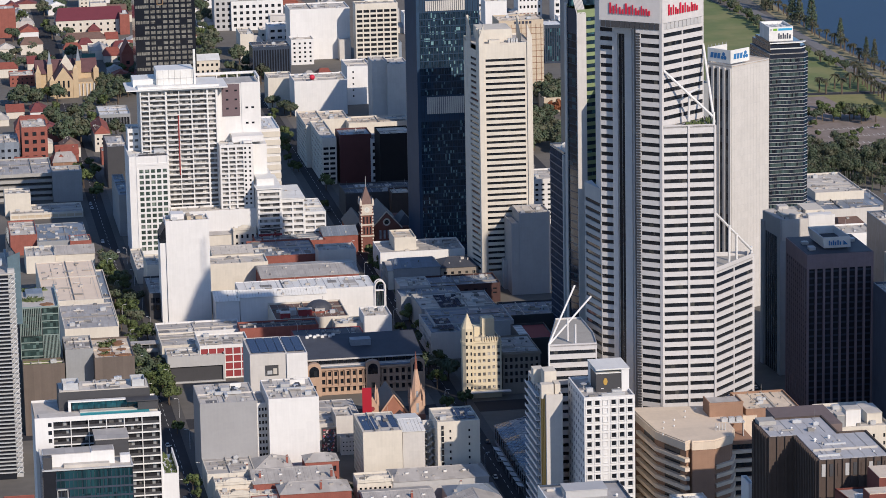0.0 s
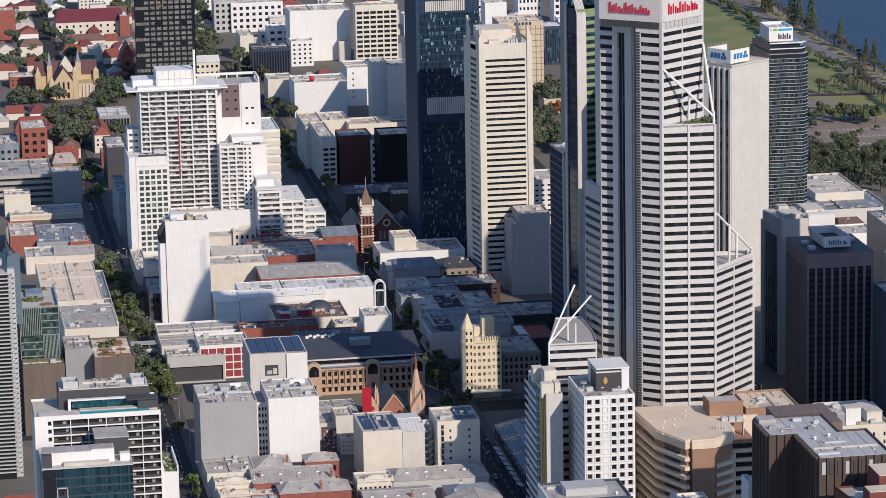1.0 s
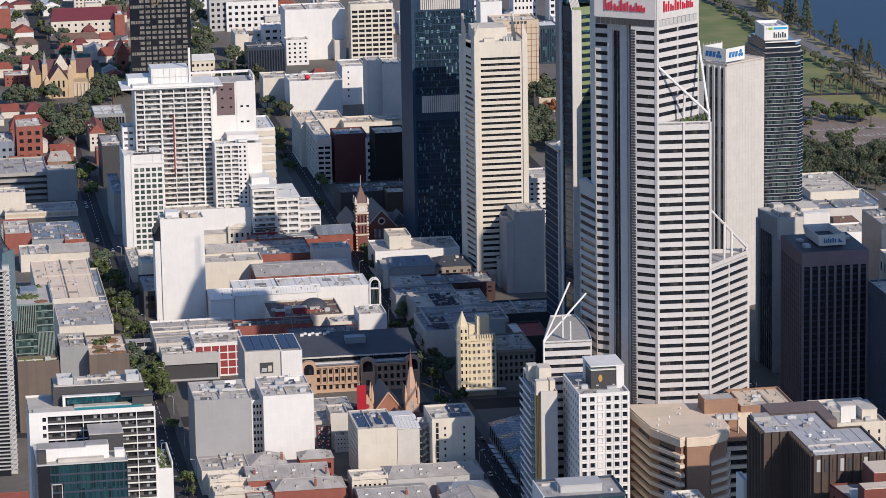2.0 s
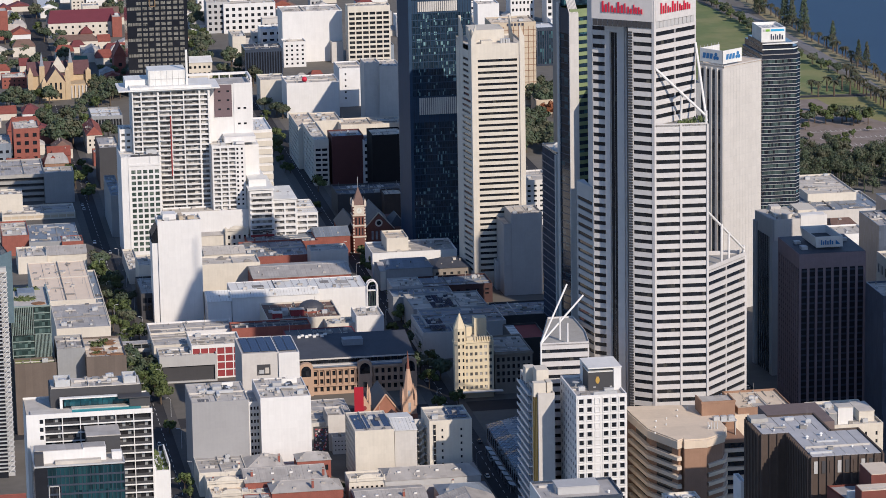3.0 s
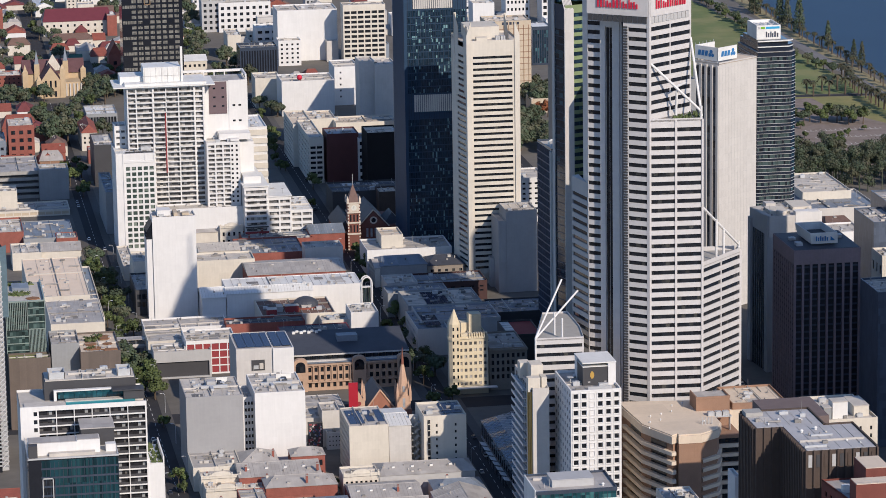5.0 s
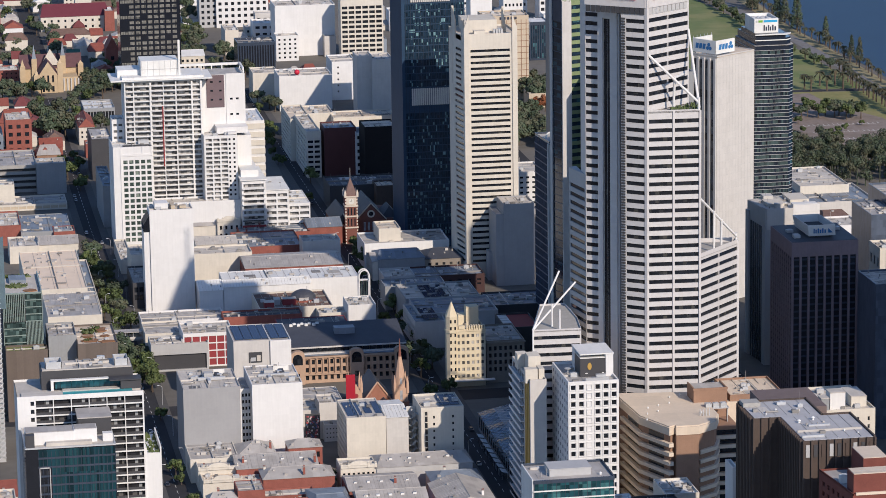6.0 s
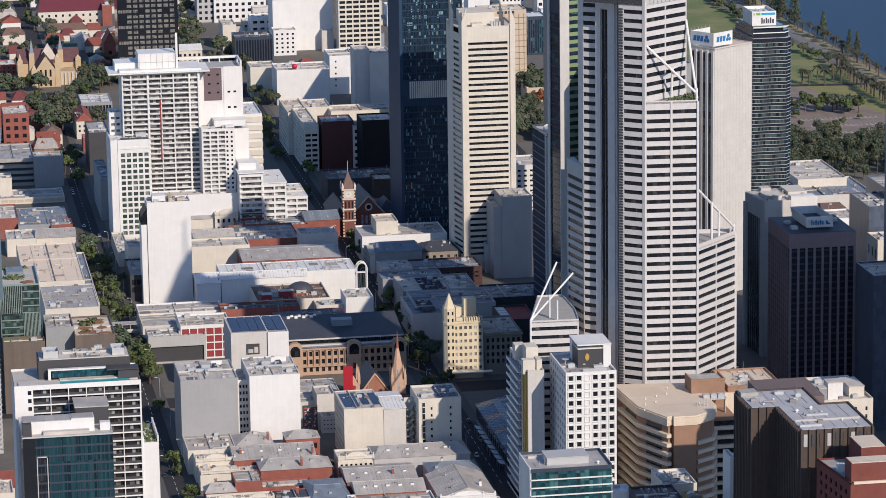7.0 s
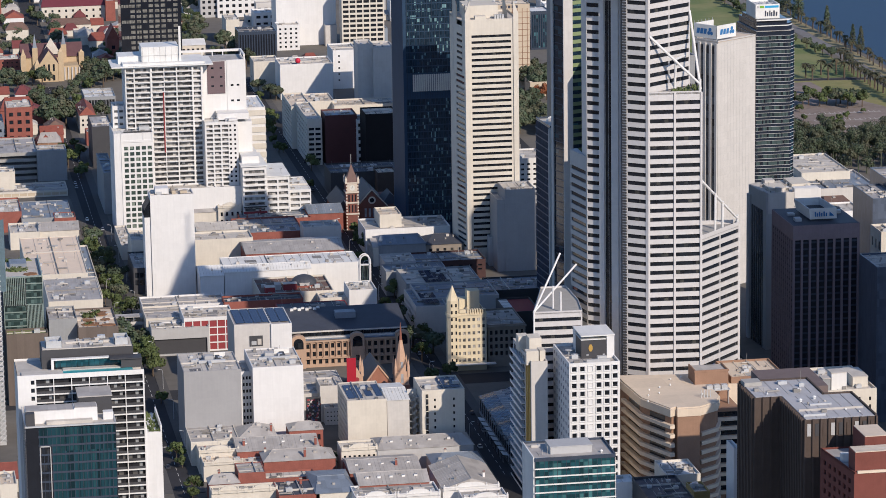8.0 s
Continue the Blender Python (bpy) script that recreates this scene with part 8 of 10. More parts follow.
block("office_building", "white office slab with dark square windows", 347.9, 379.8, 2570.7, 2584.7, 44.7, CREAM, ROOFPALE, f=dict(nx=6,nz=11,w=0.82,h=0.6,low=1,high=4,depth=0.8), l=dict(nx=2,nz=2,w=0.1,h=0.1), n=5)
block("office_building", "broad white blank walled building", 301.6, 346.9, 2595.7, 2625.7, 38.6, WHITE, ROOFPALE, n=8)
block("office_building", "white gabled hall with blank wall", 337.4, 346.0, 2586.2, 2600.2, 15.9, PALE, ROOFGREY, n=0)
block("office_building", "white apartment building with dark balconies", 272.4, 313.7, 2744.6, 2766.6, 23.5, WHITE, ROOFPALE, n=4, f=dict(nx=8,nz=4,w=0.5,h=0.5,low=2,high=2))
block("office_building", "white apartment building with small windows", 299.6, 316.5, 2575.6, 2591.6, 19.2, WHITE, ROOFPALE, n=4, f=dict(nx=4,nz=5,w=0.4,h=0.45,low=1,high=1.5))
block("office_building", "white roofed building with roof plant", 290.3, 324.2, 2643.2, 2663.2, 18.8, WHITE, ROOFWHITE, n=10, f=dict(nx=6,nz=3,w=0.6,h=0.4,low=2,high=1))
block("office_building", "dark blue glass office building", 263.8, 291.4, 2510.6, 2534.6, 25.8, NAVYGLASS, ROOFDARK, n=5, f=dict(nx=14,nz=1,w=0.6,h=0.96,low=1,high=2,glass=BLACKGLASS,depth=0.1))
block("office_building", "yellow edged cream office building", 265.2, 275.4, 2610.3, 2640.3, 19.4, CREAM, ROOFPALE, n=4)
block("hotel_building", "beige panelled hotel tower", 422.0, 453.5, 2377.3, 2403.3, 59.0, BEIGE, ROOFTAN, n=4)
block("office_building", "dark blue glass slab", 483.9, 498.4, 2532.6, 2556.6, 28.9, NAVYGLASS, ROOFWHITE, n=2, f=dict(nx=8,nz=1,w=0.7,h=0.96,low=1,high=2,glass=WINBLUE,depth=0.1))
block("office_building", "low tan roofed building", 446.5, 462.0, 2341.5, 2361.5, 10.0, BEIGE, ROOFTAN, n=2)
block("apartment_building", "white apartment block with blank end", 458.1, 474.9, 2639.4, 2659.4, 31.7, WHITE, ROOFPALE, n=3)
block("apartment_building", "white far apartment block with window rows", 502.5, 521.8, 2741.1, 2761.1, 25.1, WHITE, ROOFPALE, n=3, f=dict(nx=6,nz=4,w=0.5,h=0.4,low=1,high=1))
block("apartment_building", "pale far apartment block with balconies", 527.8, 536.9, 2719.7, 2739.7, 27.2, WHITE, ROOFPALE, n=2, f=dict(nx=2,nz=5,w=0.7,h=0.5,low=1,high=1))
block("apartment_building", "grey far apartment block with balconies", 259.3, 278.2, 2748.1, 2768.1, 24.8, MIDGREY, ROOFPALE, n=3, f=dict(nx=4,nz=5,w=0.5,h=0.5,low=1,high=1))
block("apartment_building", "white far apartment block", 263.2, 275.4, 2866.1, 2884.1, 14.1, WHITE, ROOFPALE, n=2, f=dict(nx=3,nz=3,w=0.5,h=0.5,low=1,high=1))
block("apartment_building", "cream far apartment tower", 160.9, 172.1, 2887.7, 2905.7, 22.1, CREAM, ROOFPALE, n=2, f=dict(nx=3,nz=7,w=0.4,h=0.4,low=1,high=1))
block("apartment_building", "white far apartment tower", 172.8, 182.1, 2884.5, 2902.5, 22.1, WHITE, ROOFPALE, n=2, f=dict(nx=3,nz=7,w=0.5,h=0.4,low=1,high=1))
block("hospital_building", "maroon roofed hospital building with cream walls", 134.8, 189.5, 2758.4, 2788.4, 11.7, CREAM, mat("maroon_metal_roof", (0.15, 0.035, 0.045), 0.6, 0.12, 0.2), shape="gable", rise=8, hip=3, f=dict(nx=10,nz=2,w=0.3,h=0.4,low=1,high=1))
block("hospital_building", "red brick hospital wing with cream bands", 184.7, 192.3, 2750.8, 2774.8, 16.2, BRICK, ROOFPALE, n=2)
block("office_building", "white hall with a curved roof beside the black tower", 224.7, 243.0, 2544.9, 2566.9, 11.8, CREAM, ROOFWHITE, shape="gable", rise=3, f=dict(nx=5,nz=2,w=0.5,h=0.4,low=1,high=1))
block("church_hall", "red brick gabled hall beside the trees", 172.8, 182.0, 2570.8, 2590.8, 14.8, BRICK, TILE, shape="gable", rise=9, along="y", f=dict(nx=1,nz=1,w=0.3,h=0.3))
block("house", "cream house with maroon roof", 136.7, 169.3, 2694.6, 2710.6, 7.0, CREAM, TILEBROWN, shape="gable", rise=4, hip=4, f=dict(nx=8,nz=1,w=0.4,h=0.4,low=1,high=1))
block("house", "red roofed house with cream walls", 134.1, 148.2, 2649.3, 2663.3, 7.0, CREAM, TILE, shape="gable", rise=4, hip=3)
block("house", "white roofed house among red roofs", 175.3, 188.2, 2644.6, 2662.6, 6.0, WHITE, ROOFPALE, shape="gable", rise=4, hip=4)
block("house", "green roofed hall behind the cathedral", 146.0, 155.2, 2599.2, 2617.2, 7.0, GREY, mat("green_roof", (0.04, 0.12, 0.08), 0.6, 0.15, 0.2), shape="gable", rise=3)
block("house", "brick building with white roof beside the cathedral", 88.9, 106.9, 2538.1, 2560.1, 8.0, BRICK, ROOFPALE, n=5, f=dict(nx=5,nz=2,w=0.3,h=0.4,low=1,high=1))
block("apartment_building", "tall red brick far apartment block", 88.0, 103.4, 2759.7, 2779.7, 23.3, BRICK, ROOFPALE, n=2)
block("house", "pale far warehouse with white roof", 134.0, 147.8, 2863.6, 2913.6, 8.0, WHITE, ROOFWHITE, shape="gable", rise=3, along="y")
# ---------- beyond the wide street ----------
block("office_building", "cream flat roofed building with roof frames", 529.6, 558.8, 1938.8, 1993.8, 22.0, CREAM, ROOFPALE, n=8)
block("office_building", "grey roofed building with skylights and cowls", 517.5, 567.1, 1911.2, 1961.2, 18.0, PALE, ROOFBLUE, n=22)
block("office_building", "small pink brick building on the roofs", 522.8, 537.2, 1863.4, 1881.4, 20.0, mat("pink_brick", (0.42, 0.24, 0.16), 0.85, 0.12, 0.3), TILEBROWN, shape="gable", rise=2, hip=2)
block("office_building", "white roof ledge building", 505.6, 532.8, 1822.2, 1846.2, 24.0, WHITE, ROOFPALE, n=5)
block("office_tower", "dark blue glass tower with pale reflections", 468.4, 482, 1586, 1620, 82, SLATEGLASS, ROOFGREY, n=4)
block("office_tower", "black glass tower with a grey roof", 482.6, 500, 1600, 1640, 86, SLATEGLASS, ROOFGREY, n=3)
block("office_tower", "dark blue glass slab with pale corner", 441.4, 460, 1486, 1515, 72.3, SLATEGLASS, ROOFPALE, n=4)
block("apartment_building", "cream small tower behind the dark glass", 465.7, 476, 1562, 1580, 71, CREAM, ROOFPALE, n=2, l=dict(nx=3,nz=6,w=0.4,h=0.4))
block("office_building", "white office building with tan roof beside the tower", 431.9, 456.6, 1780.4, 1820.4, 40.0, WHITE, ROOFTAN, n=4, f=dict(nx=8,nz=6,w=0.5,h=0.5))
block("office_building", "white roofed building with steel boxes", 306, 319.9, 1320, 1342, 31.2, CREAM, ROOFWHITE, n=9)
block("office_building", "dark roofed building with flush skylights", 287.3, 304.8, 1268, 1300, 37.4, CHARCOAL, ROOFDARK, n=9)
block("office_building", "tan small building with roof units", 312.4, 318.9, 1300, 1314, 29.8, mat("mustard_render", (0.36, 0.26, 0.10), 0.85, 0.12, 0.3), ROOFTAN, n=5)
block("office_building", "low building with a narrow white roof", 279.5, 288.6, 1299, 1309, 36, WHITE, ROOFWHITE, n=1)
block("office_building", "slim white and brown building", 325, 327.2, 1286, 1298, 50.9, WHITE, ROOFPALE, n=1)
block("office_building", "brown brick building with a broad tan roof", 353.5, 377, 1404, 1432, 47.5, BROWNBRICK, ROOFTAN, n=6)
block("office_building", "cream rendered building with small windows and roof plant", 352, 373.8, 1257, 1292, 80.0, CREAM, ROOFPALE, n=10, f=dict(nx=5, nz=5, w=0.2, h=0.5, low=62, high=2.5), plant=((5, 11, 4, 10, 6.5, WHITE), (14, 20, 6, 20, 4.0, CREAM), (1, 4, 2, 7, 5.0, GREY)))


# ---------- special small structures ----------
def panel_lines():
    """Shadow joints and a small sign of plain bars on the beige hotel."""
    th = thing("panel_joints", 437, 2377, 0, "thin brown joints between the beige hotel panels", "joints")
    for k in range(9):
        extra(th, "joint", BROWNBRICK, (423.5 + 3.5 * k, 423.9 + 3.5 * k, 2377.1, 2377.28, 2, 56))
    for k in range(13):
        extra(th, "joint", BROWNBRICK, (422.2, 453.3, 2377.1, 2377.26, 4 + 4.1 * k, 4.35 + 4.1 * k))
    for k in range(5):
        extra(th, "sign_bar", SIGNDARK, (433 + 2.6 * k, 434.6 + 2.6 * k, 2377.0, 2377.28, 56.4, 58.2))


panel_lines()


def mall_arch():
    """The white arched steel frame standing at the mall's street corner."""
    th = thing("arch_frame", 246, 1748, 0, "tall white arched steel frame over the mall entrance", "arch")
    for y in (1747.0, 1750.5):
        a = Acc()
        pts = [(243.2, y, 0), (243.2, y, 26.6)] + [(245.9 - 2.7 * math.cos(t * math.pi / 10), y, 26.6 + 3.4 * math.sin(t * math.pi / 10)) for t in range(1, 10)] + [(248.6, y, 26.6), (248.6, y, 0)]
        for p, q in zip(pts, pts[1:]):
            a.beam(p, q, 0.4, 6)
        a.part("arch", WHITE, th)
    for k in range(3):
        a = Acc()
        a.beam((244.6 + 1.3 * k, 1748.5, 0), (244.6 + 1.3 * k, 1748.5, 24.5), 0.3, 6)
        a.part("upright", WINGREEN, th)
    a = Acc()
    for z in (14, 24.5):
        a.box(243.4, 248.4, 1747.6, 1749.6, z, z + 0.5)
    a.part("cross_bar", WHITE, th)


def mall_dome():
    th = thing("roof_dome", 216, 1764, 13, "dark slate shallow domed roof lantern", "dome")
    a = Acc()
    R_ = 6.8
    for i in range(5):
        r0, r1 = R_ * math.cos(i * math.pi / 10), R_ * math.cos((i + 1) * math.pi / 10)
        z0, z1 = 13 + 4.6 * math.sin(i * math.pi / 10), 13 + 4.6 * math.sin((i + 1) * math.pi / 10)
        for k in range(16):
            t0, t1 = k * math.pi / 8, (k + 1) * math.pi / 8
            a.poly((216 + r0 * math.cos(t0), 1764 + r0 * math.sin(t0), z0), (216 + r0 * math.cos(t1), 1764 + r0 * math.sin(t1), z0), (216 + r1 * math.cos(t1), 1764 + r1 * math.sin(t1), z1), (216 + r1 * math.cos(t0), 1764 + r1 * math.sin(t0), z1))
    a.part("shell", ROOFDARK, th)
    b = Acc()
    b.prism([(216 + 7.2 * math.cos(k * math.pi / 8), 1764 + 7.2 * math.sin(k * math.pi / 8)) for k in range(16)], 11.5, 13.1)
    b.part("ring", BRICK, th)


def red_screen():
    th = thing("sign_pylon", 211.2, 1553, 0, "tall plain red pylon standing in the church square", "pylon")
    extra(th, "panel", mat("signal_red", (0.34, 0.010, 0.025), 0.5, 0.05, 0.3), (209.1, 213.4, 1552.6, 1553.2, 2.5, 26.3))
    extra(th, "post", CHARCOAL, (209.6, 210.0, 1552.8, 1553.0, 0, 2.5), (212.5, 212.9, 1552.8, 1553.0, 0, 2.5))


def footbridge():
    th = thing("footbridge", 123, 1722, 0, "grey covered footbridge across the street", "bridge")
    extra(th, "deck", CONCRETE, (107, 143, 1720, 1726, 6.0, 6.8))
    extra(th, "roof", ROOFGREY, (107, 143, 1719.6, 1726.4, 10.2, 10.6))
    extra(th, "parapet", PALE, (107, 143, 1719.9, 1720.1, 6.8, 8.0), (107, 143, 1725.9, 1726.1, 6.8, 8.0))
    for k in range(9):
        extra(th, "post", STEEL, (108 + 4 * k, 108.3 + 4 * k, 1720, 1720.3, 8.0, 10.2))
    for x in (112, 135):
        extra(th, "pier", CONCRETE, (x, x + 1.5, 1721.5, 1724.5, 0, 6.0))


def canopy_strip():
    th = thing("canopy_panel", 308, 1681, 15.2, "white panel beside the red canopy roof", "roof panel")
    extra(th, "panel", ROOFWHITE, (305.4, 310.2, 1666.6, 1695.4, 15.1, 15.35))
    for k in range(6):
        extra(th, "seam", MIDGREY, (305.4, 310.2, 1668 + 5 * k, 1668.15 + 5 * k, 15.35, 15.5))


canopy_strip()


def stair_slot():
    th = thing("window_strip", 233.9, 1474.9, 2, "tall dark window strip on the cream tower", "window")
    extra(th, "glass", WIN, (233.4, 234.5, 1474.7, 1474.98, 2, 28.2))
    for k in range(9):
        extra(th, "transom", CREAM, (233.4, 234.5, 1474.62, 1474.7, 2.9 + 2.9 * k, 3.3 + 2.9 * k))


def escape_stairs():
    th = thing("escape_stair", 230, 1486, 0, "open zigzag concrete escape stairs between the cream buildings", "stairs")
    for k in range(8):
        z = 1.5 + 3.1 * k
        extra(th, "landing", CONCRETE, (227.6, 228.8, 1483, 1487, z, z + 0.25), (230.6, 231.6, 1483, 1487, z + 1.55, z + 1.8))
        for s, (xa, za, xb, zb) in enumerate(((228.8, z + 0.2, 230.6, z + 1.7), (230.6, z + 1.7, 228.8, z + 3.2))):
            a = Acc()
            y0 = 1483 + 2 * s
            a.poly((xa, y0, za), (xb, y0, zb), (xb, y0 + 1.8, zb), (xa, y0 + 1.8, za))
            a.poly((xa, y0 - 0.02, za + 1.0), (xb, y0 - 0.02, zb + 1.0), (xb, y0 - 0.02, zb - 0.3), (xa, y0 - 0.02, za - 0.3))
            a.part("flight", CONCRETE, th)
    extra(th, "back_wall", PALE, (227.4, 231.6, 1490, 1490.4, 0, 27))


def market_hall():
    """The long hall: a sloping glass roof with a steel lattice on a low dark wall."""
    th = thing("market_building", 277, 1500, 0, "long market hall with a latticed sloping glass roof", "market hall")
    y0, y1, xa, xb, za, zb = 1456.0, 1540.0, 268.6, 286.0, 8.6, 12.6
    a = Acc()
    a.prism([(xa, y0), (xb, y0), (xb, y1), (xa, y1)], 0, za)
    a.part("wall", GREY, th)
    for k in range(16):
        pane(th, (xa - 0.06, y0 + 3 + 5.2 * k, 4.6), 3.6, 5.4, -math.pi / 2, WIN)
    nx, ny = 5, 21
    at = lambda i, j: (xa - 0.4 + (xb - xa + 0.4) * i / nx, y0 + (y1 - y0) * j / ny, za + (zb - za) * i / nx + 0.35 * math.sin(j * 1.1))
    tints = (mat("roof_pane_blue", (0.09, 0.12, 0.17), 0.15, 0.2, 0.3, spec=0.5), mat("roof_pane_grey", (0.24, 0.26, 0.29), 0.3, 0.2, 0.3, spec=0.5), mat("roof_pane_dark", (0.05, 0.065, 0.09), 0.12, 0.2, 0.3, spec=0.5))
    for j in range(ny):
        for i in range(nx):
            p, q, r, s = at(i, j), at(i + 1, j), at(i + 1, j + 1), at(i, j + 1)
            b = Acc()
            b.poly(p, q, r, s)
            b.poly(*[(v[0], v[1], v[2] - 0.12) for v in (s, r, q, p)])
            b.part("roof_pane", tints[(i * 2 + j * 3 + (i * j) % 2) % 3], th)
    c = Acc()
    up = lambda v: (v[0], v[1], v[2] + 0.1)
    for j in range(ny):
        for i in range(nx):
            c.beam(up(at(i, j)), up(at(i + 1, j + 1)), 0.09, 4), c.beam(up(at(i + 1, j)), up(at(i, j + 1)), 0.09, 4)
    c.part("lattice", STEEL, th)
    d = Acc()
    d.box(xb, xb + 0.5, y0, y1, 0, zb + 0.3)
    d.part("rear_wall", GREY, th)


def painted_wall():
    """The mural on a rear wall: speckles of many colours."""
    th = thing("mural_wall", 188, 1533, 0, "rear wall with a many-coloured speckled mural", "wall")
    extra(th, "wall", CHARCOAL, (187.4, 194.2, 1533, 1534, 0, 14))
    r = random.Random(8)
    cols = [mat("mural_%s" % n, c, 0.8, 0.1) for n, c in (("red", (0.30, 0.05, 0.06)), ("pink", (0.45, 0.25, 0.28)), ("blue", (0.06, 0.10, 0.22)), ("white", (0.5, 0.5, 0.48)))]
    for i in range(70):
        x, z, w = r.uniform(187.5, 193.4), r.uniform(2.0, 13.0), r.uniform(0.3, 0.9)
        extra(th, "mural_patch", cols[i % 4], (x, x + w, 1532.9 - 0.0008 * i, 1533, z, z + r.uniform(0.3, 0.9)))


mall_arch(), mall_dome(), red_screen(), footbridge(), stair_slot(), escape_stairs(), market_hall(), painted_wall()


# ---------- trees ----------
def leaf_clump(a, cx, cy, cz, r, n, rng, leaf):
    for k in range(n):
        u, v = rng.uniform(-1, 1), rng.uniform(0, 2 * math.pi)
        s = math.sqrt(1 - u * u)
        rr = r * (0.55 + 0.45 * rng.random())
        d = Vector((s * math.cos(v), s * math.sin(v), u * 0.8))
        c = Vector((cx, cy, cz)) + rr * d
        t1 = d.orthogonal().normalized()
        t1.rotate(Matrix.Rotation(rng.uniform(0, 6.28), 3, d))
        tilt = (d + 0.7 * Vector((rng.uniform(-1, 1), rng.uniform(-1, 1), rng.uniform(-0.3, 1)))).normalized()
        t2 = tilt.cross(t1).normalized()
        w, h = leaf * rng.uniform(0.6, 1.3), leaf * rng.uniform(0.6, 1.3)
        a.poly(c - w * t1 - 0.6 * h * t2, c + 0.9 * w * t1 - h * t2, c + w * t1 + 0.7 * h * t2, c - 0.5 * w * t1 + h * t2)


def crown_acc(seed, spread, height, clumps, n, leaf):
    rng = random.Random(seed)
    a = Acc()
    for k in range(clumps):
        t, rr = rng.uniform(0, 6.28), spread * math.sqrt(rng.random()) * 0.72
        z = height * (0.45 + 0.42 * rng.random() * (1.15 - rr / spread))
        leaf_clump(a, rr * math.cos(t), rr * math.sin(t), z, spread * rng.uniform(0.30, 0.46), n, rng, leaf)
    return a


def trunk_acc(seed, spread, height, r):
    rng = random.Random(seed + 99)
    a = Acc()
    n = 7
    a.prism([(r * math.cos(t * 6.2832 / n), r * math.sin(t * 6.2832 / n)) for t in range(n)], 0, height * 0.42, [(0.6 * r * math.cos(t * 6.2832 / n), 0.6 * r * math.sin(t * 6.2832 / n)) for t in range(n)])
    for k in range(5):
        t = k * 1.2566 + rng.uniform(-0.3, 0.3)
        a.beam((0, 0, height * 0.38), (0.5 * spread * math.cos(t), 0.5 * spread * math.sin(t), height * rng.uniform(0.58, 0.75)), r * 0.32, 5)
    return a


def tree_kind(seed, spread, height, material, label, clumps=11, n=75, leaf=0.42):
    th = thing("tree", 0, 0, 0, label, "tree", "trees")
    trunk_acc(seed, spread, height, 0.035 * height).part("trunk", BARK, th)
    crown_acc(seed, spread, height, clumps, n, leaf).part("crown", material, th)
    return th


def palm_kind(seed):
    th = thing("palm_tree", 0, 0, 0, "palm with a slim trunk and drooping grey-green fronds", "palm tree", "palms")
    a = Acc()
    a.prism([(0.55 * math.cos(t), 0.55 * math.sin(t)) for t in (0, 1.05, 2.1, 3.14, 4.2, 5.2)], 0, 8.5, [(0.42 * math.cos(t), 0.42 * math.sin(t)) for t in (0, 1.05, 2.1, 3.14, 4.2, 5.2)])
    a.part("trunk", BARK, th)
    rng = random.Random(seed)
    b = Acc()
    for k in range(30):
        t, up = rng.uniform(0, 6.28), rng.uniform(-0.2, 1.1)
        d, s = Vector((math.cos(t), math.sin(t), 0)), Vector((-math.sin(t), math.cos(t), 0))
        p = [Vector((0, 0, 8.5)) + d * u * 3.6 + Vector((0, 0, up * 2.4 * u - 3.0 * u * u)) for u in (0.0, 0.35, 0.7, 1.0)]
        w = (0.15, 0.55, 0.5, 0.08)
        for i in range(3):
            b.poly(p[i] - s * w[i], p[i + 1] - s * w[i + 1], p[i + 1] + s * w[i + 1], p[i] + s * w[i])
    b.part("crown", LEAFPALM, th)
    return th


def pine_kind(seed):
    th = thing("pine_tree", 0, 0, 0, "tall dark columnar pine with tiered branches", "pine tree", "pines")
    a = Acc()
    a.prism([(0.5 * math.cos(t), 0.5 * math.sin(t)) for t in (0, 1.05, 2.1, 3.14, 4.2, 5.2)], 0, 24, [(0.1 * math.cos(t), 0.1 * math.sin(t)) for t in (0, 1.05, 2.1, 3.14, 4.2, 5.2)])
    a.part("trunk", BARK, th)
    rng = random.Random(seed)
    b = Acc()
    for k in range(22):
        z = 2.5 + k
        r = 4.2 * (1 - (k / 23.0) ** 1.4) + 0.4
        for j in range(9):
            t = rng.uniform(0, 6.28)
            leaf_clump(b, 0.62 * r * math.cos(t), 0.62 * r * math.sin(t), z + rng.uniform(-0.4, 0.4), 0.42 * r, 7, rng, 0.4)
    b.part("crown", LEAFDARK, th)
    return th


KINDS = [tree_kind(1, 4.2, 8.5, LEAF, "green street tree with a spreading leafy crown"), tree_kind(2, 5.0, 11.0, LEAF, "green street tree with an uneven leafy crown"),
         tree_kind(3, 6.0, 13.0, LEAFDARK, "large dark green tree with a dense crown", 14, 85, 0.5), tree_kind(4, 3.4, 7.0, LEAF, "small green tree with a loose crown", 8),
         tree_kind(5, 7.0, 15.0, LEAFDARK, "broad dark green park tree", 16, 90, 0.55)]
PALMS, PINE = [palm_kind(1), palm_kind(2)], pine_kind(1)
USED = set()


def plant(kind, x, y, z, scale, turn):
    """The first of a kind stands itself; the others are its copies."""
    m = Matrix.Translation((x, y, z)) @ Matrix.Rotation(turn, 4, "Z")
    if kind.name not in USED:
        USED.add(kind.name)
        kind.location, kind.rotation_euler, kind.scale = (x, y, z), (0, 0, turn), (scale,) * 3
        return kind
    o = copy_thing(kind, m)
    o.scale = (scale,) * 3
    return o


rt_ = random.Random(21)
